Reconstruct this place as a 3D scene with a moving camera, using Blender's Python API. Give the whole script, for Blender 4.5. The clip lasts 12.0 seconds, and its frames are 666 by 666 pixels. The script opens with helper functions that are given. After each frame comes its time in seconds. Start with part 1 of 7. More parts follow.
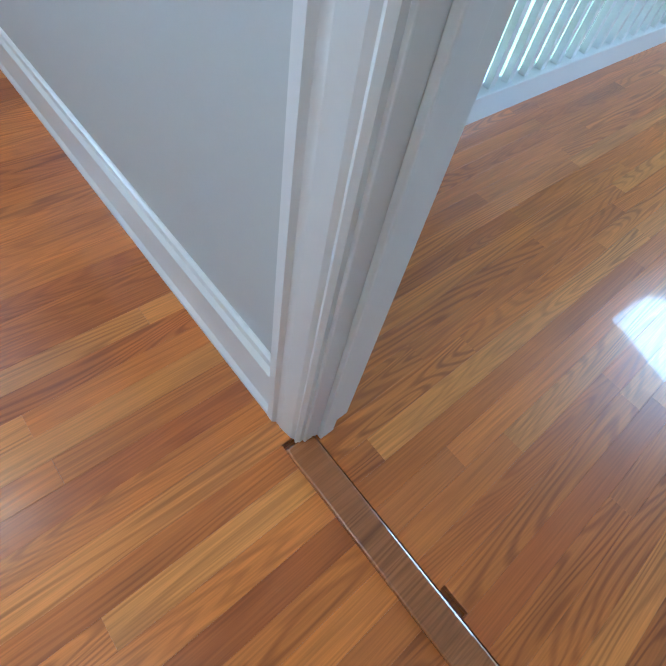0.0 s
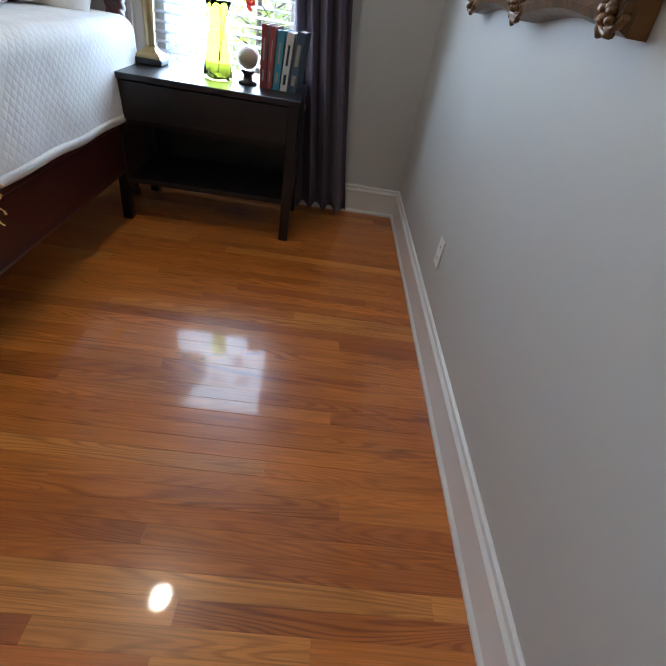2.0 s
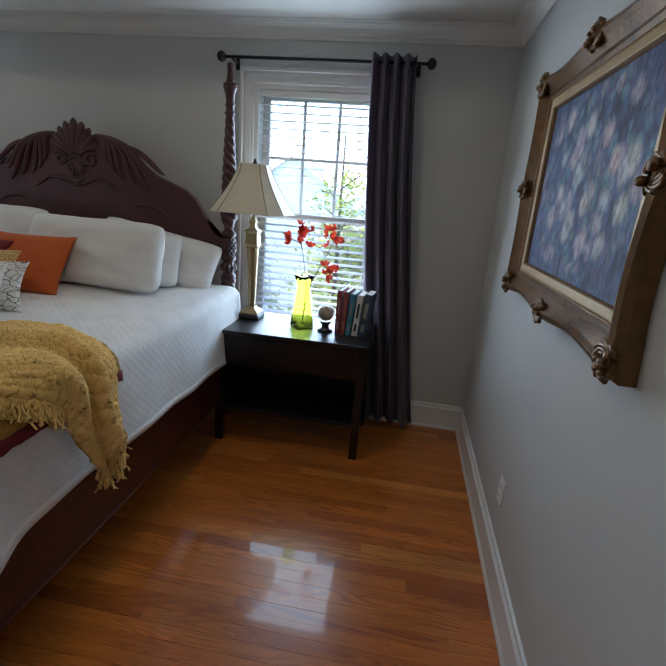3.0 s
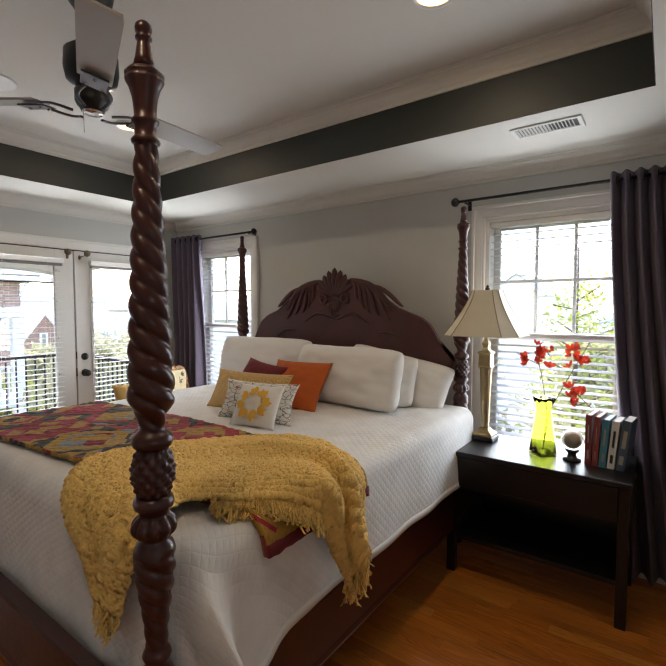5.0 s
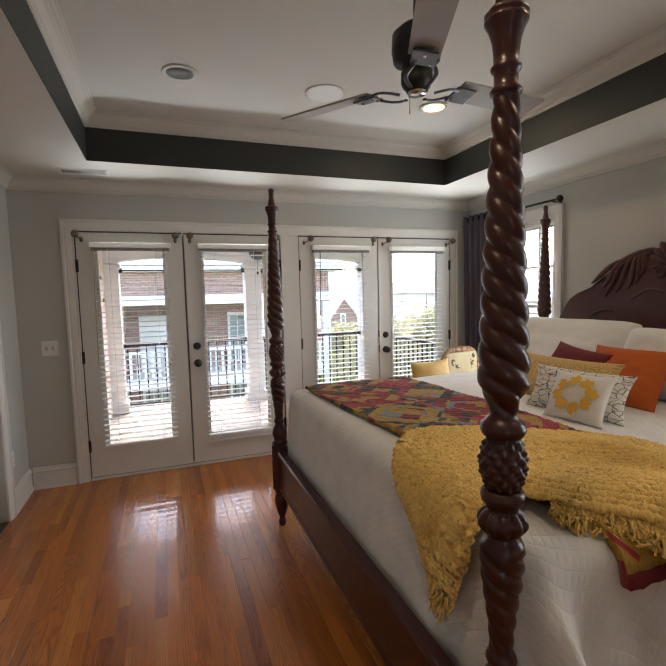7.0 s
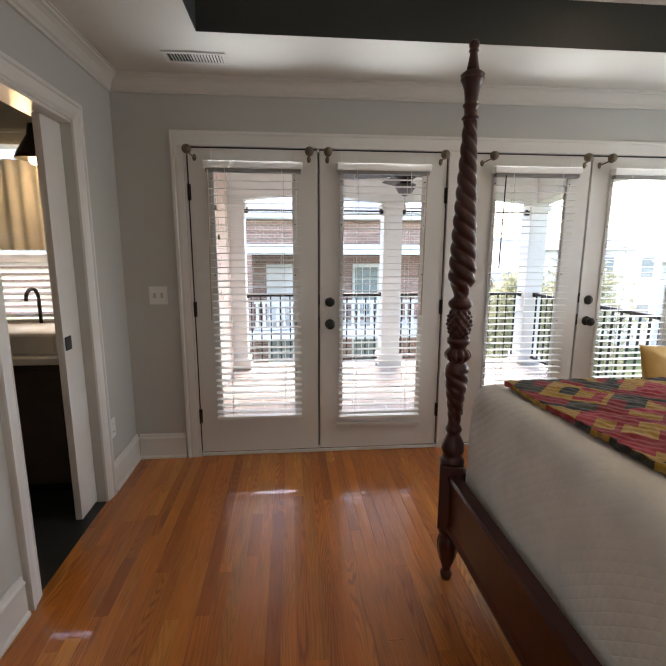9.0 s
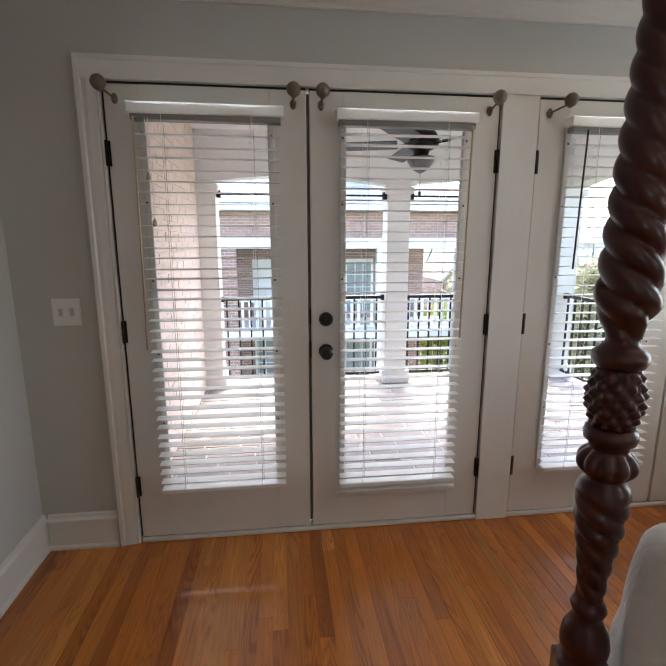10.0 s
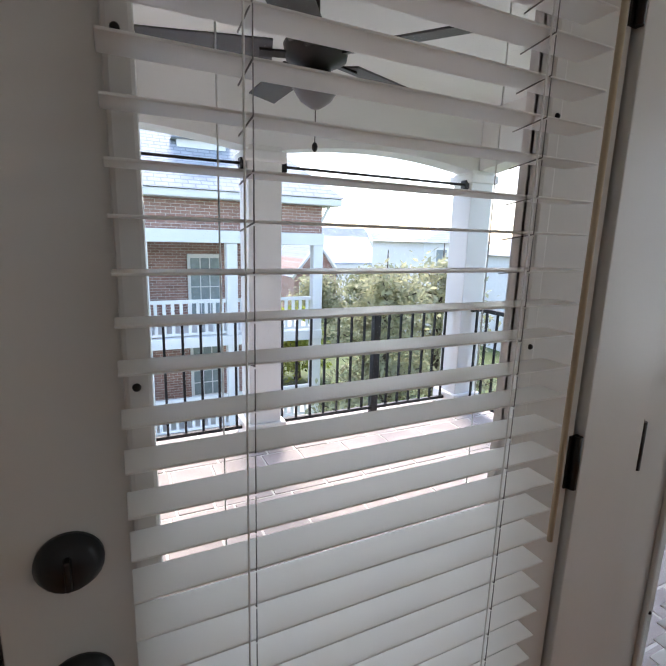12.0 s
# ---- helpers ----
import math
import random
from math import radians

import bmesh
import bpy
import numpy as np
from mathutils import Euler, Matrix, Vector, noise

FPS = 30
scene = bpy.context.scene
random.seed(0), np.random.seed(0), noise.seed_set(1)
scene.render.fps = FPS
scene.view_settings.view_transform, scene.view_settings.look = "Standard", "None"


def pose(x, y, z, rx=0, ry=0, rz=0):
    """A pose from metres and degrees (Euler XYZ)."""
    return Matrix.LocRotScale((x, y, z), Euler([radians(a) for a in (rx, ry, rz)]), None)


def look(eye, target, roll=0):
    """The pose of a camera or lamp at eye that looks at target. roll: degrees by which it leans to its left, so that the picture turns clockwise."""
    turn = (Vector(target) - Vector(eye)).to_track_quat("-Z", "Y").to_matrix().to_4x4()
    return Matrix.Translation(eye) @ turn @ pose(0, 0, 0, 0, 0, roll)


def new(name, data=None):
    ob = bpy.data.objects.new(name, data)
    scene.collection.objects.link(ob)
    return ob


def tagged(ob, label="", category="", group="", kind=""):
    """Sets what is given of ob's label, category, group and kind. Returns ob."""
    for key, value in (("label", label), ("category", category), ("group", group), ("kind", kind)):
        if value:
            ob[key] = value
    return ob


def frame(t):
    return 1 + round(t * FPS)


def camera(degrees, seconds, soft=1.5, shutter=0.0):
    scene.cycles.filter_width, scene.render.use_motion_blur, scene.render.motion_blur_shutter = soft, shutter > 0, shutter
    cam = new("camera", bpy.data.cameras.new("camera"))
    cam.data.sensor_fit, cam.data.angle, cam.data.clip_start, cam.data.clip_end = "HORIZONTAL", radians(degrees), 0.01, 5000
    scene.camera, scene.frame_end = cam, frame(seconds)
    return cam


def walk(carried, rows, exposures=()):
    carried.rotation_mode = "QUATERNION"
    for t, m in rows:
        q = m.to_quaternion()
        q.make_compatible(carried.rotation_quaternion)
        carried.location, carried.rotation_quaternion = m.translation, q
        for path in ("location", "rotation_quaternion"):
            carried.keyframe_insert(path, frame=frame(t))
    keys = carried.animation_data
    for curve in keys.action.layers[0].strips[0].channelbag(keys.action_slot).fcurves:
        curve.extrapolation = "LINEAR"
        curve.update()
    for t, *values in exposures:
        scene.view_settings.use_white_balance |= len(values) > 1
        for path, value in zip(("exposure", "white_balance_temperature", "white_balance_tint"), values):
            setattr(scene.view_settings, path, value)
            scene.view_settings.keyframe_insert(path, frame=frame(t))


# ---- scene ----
cam = camera(72.3, 12.0)
PATH = [
    (0, (0.782, 0.474, 0.885), (0.075, 1.372, -0.756), 14.6),
    (0.5, (0.707, 0.424, 0.906), (-0.282, 1.109, -0.691), 13.8),
    (1, (0.654, 0.374, 0.944), (-0.521, 0.833, -0.607), 12.6),
    (1.5, (0.605, 0.302, 1.009), (-0.747, 0.57, -0.44), 10.6),
    (2, (0.61, 0.23, 1.15), (-0.99, 0.367, -0.043), 10.4),
    (2.5, (0.659, 0.195, 1.399), (-1.146, 0.175, 0.539), 8.0),
    (2.7, (0.669, 0.218, 1.467), (-1.191, 0.107, 0.741), 6.5),
    (4.3, (0.74, 0.238, 1.531), (-1.078, -0.584, 1.397), 1.4),
    (4.5, (0.757, 0.226, 1.548), (-1.01, -0.703, 1.418), 0.7),
    (5, (0.773, 0.19, 1.533), (-0.839, -0.988, 1.423), -0.0),
    (5.5, (0.776, 0.135, 1.542), (-0.651, -1.261, 1.421), -0.4),
    (6, (0.788, 0.083, 1.541), (-0.43, -1.497, 1.405), -0.6),
    (6.5, (0.815, 0.039, 1.525), (-0.162, -1.7, 1.378), -1.0),
    (7, (0.834, -0.011, 1.518), (0.143, -1.88, 1.343), -1.4),
    (7.5, (0.878, -0.13, 1.503), (0.46, -2.073, 1.287), -2.0),
    (7.7, (0.889, -0.198, 1.498), (0.572, -2.158, 1.261), -2.1),
    (9.3, (0.829, -1.417, 1.433), (0.647, -3.369, 1.038), 0.2),
    (9.5, (0.824, -1.626, 1.44), (0.633, -3.575, 1.031), 0.3),
    (10, (0.781, -2.117, 1.428), (0.555, -4.066, 1.038), 0.0),
    (10.5, (0.731, -2.605, 1.427), (0.481, -4.552, 1.045), -0.4),
    (11, (0.671, -3.057, 1.392), (0.327, -4.994, 1.032), -0.6),
    (11.5, (0.575, -3.419, 1.412), (-0.044, -5.283, 1.035), 0.5),
    (12, (0.513, -3.693, 1.416), (-0.336, -5.459, 1.014), 1.6),
]
SKY, SUN, CANW, WINW, DOORW, HALLW = 0.15, 1.2, 0.5, 2.5, 0.16, 4.6
EXPOSURES = [(0.0, 4.5, 4700, 0), (1.0, 4.55, 4850, 1), (1.5, 4.25, 5400, 7), (2.0, 3.7, 5700, 10), (2.6, 2.9, 5550, 8), (4.3, 3.05, 6900, 14), (5.5, 3.15, 7300, 16), (7.5, 3.15, 7500, 16), (10.0, 3.1, 7100, 15), (11.0, 3.0, 6500, 12), (11.5, 2.48, 6600, 13), (12.0, 2.45, 6800, 14)]
walk(cam, [(t, look(eye, target, roll)) for t, eye, target, roll in PATH], EXPOSURES)

# ---- world and light ----
world = bpy.data.worlds.new("sky")
scene.world = world
world.use_nodes = True
wn = world.node_tree
sky = wn.nodes.new("ShaderNodeTexSky")
sky.sky_type, sky.sun_disc = "NISHITA", False
sky.sun_elevation, sky.sun_rotation = radians(54), radians(194)
sky.air_density, sky.dust_density = 1.0, 1.5
wn.links.new(sky.outputs[0], wn.nodes["Background"].inputs[0])
wn.nodes["Background"].inputs[1].default_value = SKY

sun = new("sun", bpy.data.lights.new("sun", "SUN"))
sun.data.energy, sun.data.angle, sun.data.color = SUN, radians(16), (1.0, 0.95, 0.88)
sun.matrix_world = look((-2.5, -10, 14.2), (0, 0, 0))


def window_lamp(eye, target, w, h, watts, spread=180):
    """Stands in for the sky's light in an opening; a narrow spread for the uplights added at the door heads."""
    lamp = new("daylight", bpy.data.lights.new("daylight", "AREA"))
    lamp.data.shape, lamp.data.size, lamp.data.size_y, lamp.data.energy, lamp.data.color = "RECTANGLE", w, h, watts, (0.74, 0.88, 1.0)
    lamp.data.spread = radians(spread)
    lamp.matrix_world = look(eye, target)


def can_lamp(x, y, z, watts):
    lamp = new("downlight", bpy.data.lights.new("downlight", "AREA"))
    lamp.data.shape, lamp.data.size, lamp.data.energy, lamp.data.color = "DISK", 0.145, watts, (1.0, 0.84, 0.62)
    lamp.matrix_world = look((x, y, z), (x, y, z - 1))


# ---- materials ----
def mat(name, color, rough=0.5, metal=0.0, var=0.12, scale=6.0, bump=0.15, bscale=60.0, coat=0.0, tint=None, sheen=0.0):
    m = bpy.data.materials.new(name)
    m.use_nodes = True
    n, l = m.node_tree.nodes, m.node_tree.links
    b = n["Principled BSDF"]
    co = n.new("ShaderNodeTexCoord")
    big = n.new("ShaderNodeTexNoise")
    big.inputs["Scale"].default_value, big.inputs["Detail"].default_value = scale, 5
    l.new(co.outputs["Object"], big.inputs["Vector"])
    mix = n.new("ShaderNodeMix")
    mix.data_type = "RGBA"
    c2 = tint or tuple(c * (1 - 2 * var) for c in color)
    mix.inputs["A"].default_value, mix.inputs["B"].default_value = (*[min(1, c * (1 + var)) for c in color], 1), (*c2, 1)
    l.new(big.outputs["Fac"], mix.inputs["Factor"])
    l.new(mix.outputs["Result"], b.inputs["Base Color"])
    fine = n.new("ShaderNodeTexNoise")
    fine.inputs["Scale"].default_value, fine.inputs["Detail"].default_value = bscale, 3
    l.new(co.outputs["Object"], fine.inputs["Vector"])
    rr = n.new("ShaderNodeMapRange")
    rr.inputs["To Min"].default_value, rr.inputs["To Max"].default_value = max(0.02, rough * 0.8), min(1, rough * 1.2)
    l.new(fine.outputs["Fac"], rr.inputs["Value"])
    l.new(rr.outputs["Result"], b.inputs["Roughness"])
    if bump:
        bp = n.new("ShaderNodeBump")
        bp.inputs["Strength"].default_value, bp.inputs["Distance"].default_value = bump, 0.004
        l.new(fine.outputs["Fac"], bp.inputs["Height"])
        l.new(bp.outputs["Normal"], b.inputs["Normal"])
    b.inputs["Metallic"].default_value, b.inputs["Coat Weight"].default_value = metal, coat
    b.inputs["Coat Roughness"].default_value = 0.08
    b.inputs["Sheen Weight"].default_value = sheen
    return m


def glow(name, color, strength):
    m = bpy.data.materials.new(name)
    m.use_nodes = True
    b = m.node_tree.nodes["Principled BSDF"]
    b.inputs["Base Color"].default_value = (*color, 1)
    b.inputs["Emission Color"].default_value, b.inputs["Emission Strength"].default_value = (*color, 1), strength
    return m


def clear_glass(name, color=(1, 1, 1), ior=1.45, rough=0.0):
    m = bpy.data.materials.new(name)
    m.use_nodes = True
    b = m.node_tree.nodes["Principled BSDF"]
    b.inputs["Base Color"].default_value, b.inputs["IOR"].default_value = (*color, 1), ior
    b.inputs["Transmission Weight"].default_value, b.inputs["Roughness"].default_value = 1.0, rough
    return m


def plank_mat(name, tones, rough, coat):
    """Oak strips: each board has a tone of its own, with grain running along y."""
    m = bpy.data.materials.new(name)
    m.use_nodes = True
    n, l = m.node_tree.nodes, m.node_tree.links
    b = n["Principled BSDF"]
    geo, info = n.new("ShaderNodeNewGeometry"), n.new("ShaderNodeObjectInfo")
    add = n.new("ShaderNodeMath")
    add.operation = "ADD"
    l.new(geo.outputs["Random Per Island"], add.inputs[0])
    l.new(info.outputs["Random"], add.inputs[1])
    fr = n.new("ShaderNodeMath")
    fr.operation = "FRACT"
    l.new(add.outputs[0], fr.inputs[0])
    ramp = n.new("ShaderNodeValToRGB")
    els = ramp.color_ramp.elements
    for i, (p, c) in enumerate(tones):
        e = els[i] if i < 2 else els.new(p)
        e.position, e.color = p, (*c, 1)
    l.new(fr.outputs[0], ramp.inputs["Fac"])
    shift = n.new("ShaderNodeCombineXYZ")
    k = n.new("ShaderNodeMath")
    k.operation, k.inputs[1].default_value = "MULTIPLY", 37.0
    l.new(fr.outputs[0], k.inputs[0])
    l.new(k.outputs[0], shift.inputs["X"])
    l.new(k.outputs[0], shift.inputs["Y"])
    va = n.new("ShaderNodeVectorMath")
    l.new(geo.outputs["Position"], va.inputs[0])
    l.new(shift.outputs[0], va.inputs[1])
    def noise_at(scale, size, detail, distort):
        mp = n.new("ShaderNodeMapping")
        mp.inputs["Scale"].default_value = scale
        l.new(va.outputs[0], mp.inputs["Vector"])
        k = n.new("ShaderNodeTexNoise")
        k.inputs["Scale"].default_value, k.inputs["Detail"].default_value, k.inputs["Distortion"].default_value = size, detail, distort
        l.new(mp.outputs[0], k.inputs["Vector"])
        return k.outputs["Fac"]

    def calc(op, a, c):
        k = n.new("ShaderNodeMath")
        k.operation = op
        for i, v in enumerate((a, c)):
            if isinstance(v, (int, float)):
                k.inputs[i].default_value = v
            else:
                l.new(v, k.inputs[i])
        return k.outputs[0]

    def span(v, f0, f1, t0, t1):
        k = n.new("ShaderNodeMapRange")
        for nm, q in (("From Min", f0), ("From Max", f1), ("To Min", t0), ("To Max", t1)):
            k.inputs[nm].default_value = q
        l.new(v, k.inputs["Value"])
        return k.outputs[0]

    # growth rings cut at a slant: contour lines of a long smooth field
    field = noise_at((11, 0.8, 1), 1.0, 1.4, 0.3)
    rings = calc("SINE", calc("MULTIPLY", field, 150.0), 0.0)
    pores = noise_at((260, 5.0, 1), 1.0, 3, 0.0)
    cloud = noise_at((9, 1.4, 1), 1.0, 3, 0.4)
    strength = span(noise_at((5, 0.5, 1), 1.0, 1, 0.0), 0.35, 0.65, 0.0, 1.0)
    line = calc("MULTIPLY", span(rings, -0.2, 1.0, 0.0, 0.34), strength)
    tone = calc("MULTIPLY", calc("SUBTRACT", span(cloud, 0.3, 0.7, 1.18, 0.82), line), span(pores, 0.35, 0.7, 1.10, 0.78))
    dark = n.new("ShaderNodeMix")
    dark.data_type, dark.blend_type = "RGBA", "MULTIPLY"
    dark.inputs["B"].default_value = (0.86, 0.62, 0.5, 1)
    l.new(line, dark.inputs["Factor"])
    l.new(ramp.outputs["Color"], dark.inputs["A"])
    sc = n.new("ShaderNodeVectorMath")
    sc.operation = "SCALE"
    l.new(dark.outputs["Result"], sc.inputs[0])
    l.new(tone, sc.inputs["Scale"])
    l.new(sc.outputs["Vector"], b.inputs["Base Color"])
    bp = n.new("ShaderNodeBump")
    bp.inputs["Strength"].default_value, bp.inputs["Distance"].default_value = 0.06, 0.002
    l.new(cloud, bp.inputs["Height"])
    l.new(bp.outputs["Normal"], b.inputs["Normal"])
    b.inputs["Roughness"].default_value, b.inputs["Coat Weight"].default_value, b.inputs["Coat Roughness"].default_value = rough, coat, 0.045
    return m


def brick_mat(name, c1, c2, mortar, scale, axis="XZ", mort=0.012):
    m = bpy.data.materials.new(name)
    m.use_nodes = True
    n, l = m.node_tree.nodes, m.node_tree.links
    b = n["Principled BSDF"]
    geo = n.new("ShaderNodeNewGeometry")
    sep, com = n.new("ShaderNodeSeparateXYZ"), n.new("ShaderNodeCombineXYZ")
    l.new(geo.outputs["Position"], sep.inputs[0])
    l.new(sep.outputs[axis[0]], com.inputs["X"])
    l.new(sep.outputs[axis[1]], com.inputs["Y"])
    br = n.new("ShaderNodeTexBrick")
    br.inputs["Scale"].default_value, br.inputs["Mortar Size"].default_value = scale, mort
    br.inputs["Brick Width"].default_value, br.inputs["Row Height"].default_value = 0.5, 0.17
    br.inputs["Color1"].default_value, br.inputs["Color2"].default_value, br.inputs["Mortar"].default_value = (*c1, 1), (*c2, 1), (*mortar, 1)
    l.new(com.outputs[0], br.inputs["Vector"])
    ns = n.new("ShaderNodeTexNoise")
    ns.inputs["Scale"].default_value = 2.5
    l.new(geo.outputs["Position"], ns.inputs["Vector"])
    mr = n.new("ShaderNodeMapRange")
    mr.inputs["To Min"].default_value, mr.inputs["To Max"].default_value = 0.75, 1.25
    l.new(ns.outputs["Fac"], mr.inputs["Value"])
    sc = n.new("ShaderNodeVectorMath")
    sc.operation = "SCALE"
    l.new(br.outputs["Color"], sc.inputs[0])
    l.new(mr.outputs[0], sc.inputs["Scale"])
    l.new(sc.outputs["Vector"], b.inputs["Base Color"])
    bp = n.new("ShaderNodeBump")
    bp.invert = True
    bp.inputs["Strength"].default_value, bp.inputs["Distance"].default_value = 0.6, 0.01
    l.new(br.outputs["Fac"], bp.inputs["Height"])
    l.new(bp.outputs["Normal"], b.inputs["Normal"])
    b.inputs["Roughness"].default_value = 0.85
    return m


def uv_pattern(name, kind):
    """Printed or pieced cloth, laid out by the cloth's own UV."""
    m = bpy.data.materials.new(name)
    m.use_nodes = True
    n, l = m.node_tree.nodes, m.node_tree.links
    b = n["Principled BSDF"]
    b.inputs["Roughness"].default_value, b.inputs["Sheen Weight"].default_value = 0.9, 0.15
    uv = n.new("ShaderNodeUVMap")

    def math_node(op, a, c=None):
        k = n.new("ShaderNodeMath")
        k.operation = op
        for i, v in enumerate((a, c)):
            if v is None:
                continue
            if isinstance(v, (int, float)):
                k.inputs[i].default_value = v
            else:
                l.new(v, k.inputs[i])
        return k.outputs[0]

    def ramp(fac, stops, mode="CONSTANT"):
        r = n.new("ShaderNodeValToRGB")
        r.color_ramp.interpolation = mode
        els = r.color_ramp.elements
        for i, (p, c) in enumerate(stops):
            e = els[i] if i < 2 else els.new(p)
            e.position, e.color = p, (*c, 1)
        l.new(fac, r.inputs["Fac"])
        return r.outputs["Color"]

    sep = n.new("ShaderNodeSeparateXYZ")
    l.new(uv.outputs[0], sep.inputs[0])
    u, v = sep.outputs["X"], sep.outputs["Y"]
    height = None
    if kind == "patchwork":
        a, c = math_node("MULTIPLY", u, 2.0), math_node("MULTIPLY", v, 6.0)
        fa, fc = math_node("SUBTRACT", math_node("FRACT", a), 0.5), math_node("SUBTRACT", math_node("FRACT", c), 0.5)
        s1 = math_node("FLOOR", math_node("MULTIPLY", math_node("ADD", a, c), 3.0))
        s2 = math_node("FLOOR", math_node("MULTIPLY", math_node("SUBTRACT", a, c), 3.0))
        d = math_node("FLOOR", math_node("MULTIPLY", math_node("ADD", math_node("ABSOLUTE", fa), math_node("ABSOLUTE", fc)), 5.0))
        com = n.new("ShaderNodeCombineXYZ")
        l.new(d, com.inputs["X"])
        l.new(math_node("FLOOR", a), com.inputs["Y"])
        l.new(math_node("FLOOR", c), com.inputs["Z"])
        com2 = n.new("ShaderNodeCombineXYZ")
        l.new(s1, com2.inputs["X"])
        l.new(s2, com2.inputs["Y"])
        w1, w2 = n.new("ShaderNodeTexWhiteNoise"), n.new("ShaderNodeTexWhiteNoise")
        l.new(com.outputs[0], w1.inputs["Vector"])
        l.new(com2.outputs[0], w2.inputs["Vector"])
        key = math_node("FRACT", math_node("ADD", math_node("MULTIPLY", w1.outputs["Value"], 0.92), math_node("MULTIPLY", w2.outputs["Value"], 0.16)))
        col = ramp(key, [(0.0, (0.30, 0.010, 0.020)), (0.20, (0.43, 0.24, 0.030)), (0.38, (0.022, 0.026, 0.020)), (0.52, (0.40, 0.020, 0.035)), (0.64, (0.44, 0.25, 0.028)), (0.84, (0.20, 0.25, 0.31)), (0.89, (0.24, 0.008, 0.016)), (0.94, (0.05, 0.05, 0.03))])
        ns = n.new("ShaderNodeTexNoise")
        ns.inputs["Scale"].default_value = 90
        l.new(uv.outputs[0], ns.inputs["Vector"])
        mx = n.new("ShaderNodeMix")
        mx.data_type, mx.blend_type = "RGBA", "MULTIPLY"
        mx.inputs["Factor"].default_value = 0.4
        l.new(col, mx.inputs["A"])
        l.new(ramp(ns.outputs["Fac"], [(0.40, (0.30, 0.26, 0.2)), (0.56, (1.0, 0.97, 0.9))], "LINEAR"), mx.inputs["B"])
        out = mx.outputs["Result"]
        crinkle = n.new("ShaderNodeTexNoise")
        crinkle.inputs["Scale"].default_value, crinkle.inputs["Detail"].default_value = 26, 4
        l.new(uv.outputs[0], crinkle.inputs["Vector"])
        height = crinkle.outputs["Fac"]
    elif kind == "floral":
        vo = n.new("ShaderNodeTexVoronoi")
        vo.feature = "DISTANCE_TO_EDGE"
        vo.inputs["Scale"].default_value = 10
        ns = n.new("ShaderNodeTexNoise")
        ns.inputs["Scale"].default_value = 3
        l.new(uv.outputs[0], ns.inputs["Vector"])
        va = n.new("ShaderNodeVectorMath")
        l.new(uv.outputs[0], va.inputs[0])
        sc = n.new("ShaderNodeVectorMath")
        sc.operation, sc.inputs["Scale"].default_value = "SCALE", 0.25
        l.new(ns.outputs["Color"], sc.inputs[0])
        l.new(sc.outputs["Vector"], va.inputs[1])
        l.new(va.outputs[0], vo.inputs["Vector"])
        out = ramp(vo.outputs["Distance"], [(0.0, (0.06, 0.06, 0.055)), (0.032, (0.76, 0.74, 0.69))])
        blot = n.new("ShaderNodeTexVoronoi")
        blot.inputs["Scale"].default_value = 9
        l.new(va.outputs[0], blot.inputs["Vector"])
        cs = n.new("ShaderNodeSeparateColor")
        l.new(blot.outputs["Color"], cs.inputs[0])
        tinted = math_node("MULTIPLY", math_node("GREATER_THAN", cs.outputs[0], 0.72), math_node("MULTIPLY", math_node("LESS_THAN", u, 0.3), math_node("LESS_THAN", blot.outputs["Distance"], 0.36)))
        mx = n.new("ShaderNodeMix")
        mx.data_type = "RGBA"
        l.new(math_node("MULTIPLY", tinted, 0.85), mx.inputs["Factor"])
        l.new(out, mx.inputs["A"])
        l.new(ramp(cs.outputs[1], [(0.0, (0.50, 0.02, 0.06)), (0.55, (0.42, 0.40, 0.05)), (0.8, (0.20, 0.32, 0.38))]), mx.inputs["B"])
        out = mx.outputs["Result"]
    elif kind == "swirl":
        vo = n.new("ShaderNodeTexVoronoi")
        vo.inputs["Scale"].default_value = 6.5
        ns = n.new("ShaderNodeTexNoise")
        ns.inputs["Scale"].default_value = 6
        l.new(uv.outputs[0], vo.inputs["Vector"])
        l.new(uv.outputs[0], ns.inputs["Vector"])
        turns = math_node("SINE", math_node("ADD", math_node("MULTIPLY", vo.outputs["Distance"], 34.0), math_node("MULTIPLY", ns.outputs["Fac"], 9.0)))
        height = math_node("ADD", math_node("MULTIPLY", turns, 0.5), 0.5)
        out = ramp(height, [(0.35, (0.56, 0.34, 0.11)), (0.75, (0.70, 0.48, 0.20))], "LINEAR")
    elif kind == "painting":
        def field(kind_, scale, size, detail=4.0):
            mp = n.new("ShaderNodeMapping")
            mp.inputs["Scale"].default_value = scale
            l.new(uv.outputs[0], mp.inputs["Vector"])
            k = n.new("ShaderNodeTexNoise" if kind_ == "noise" else "ShaderNodeTexVoronoi")
            k.inputs["Scale"].default_value = size
            if kind_ == "noise":
                k.inputs["Detail"].default_value = detail
            l.new(mp.outputs[0], k.inputs["Vector"])
            return k, mp
        n2 = field("noise", (3.0, 1.0, 1), 16)[0]
        ground = ramp(field("noise", (4.5, 1.0, 1), 3.2, 7)[0].outputs["Fac"], [(0.3, (0.025, 0.025, 0.06)), (0.43, (0.06, 0.075, 0.17)), (0.52, (0.09, 0.14, 0.28)), (0.58, (0.12, 0.085, 0.18)), (0.66, (0.05, 0.18, 0.22)), (0.75, (0.17, 0.07, 0.12))], "LINEAR")

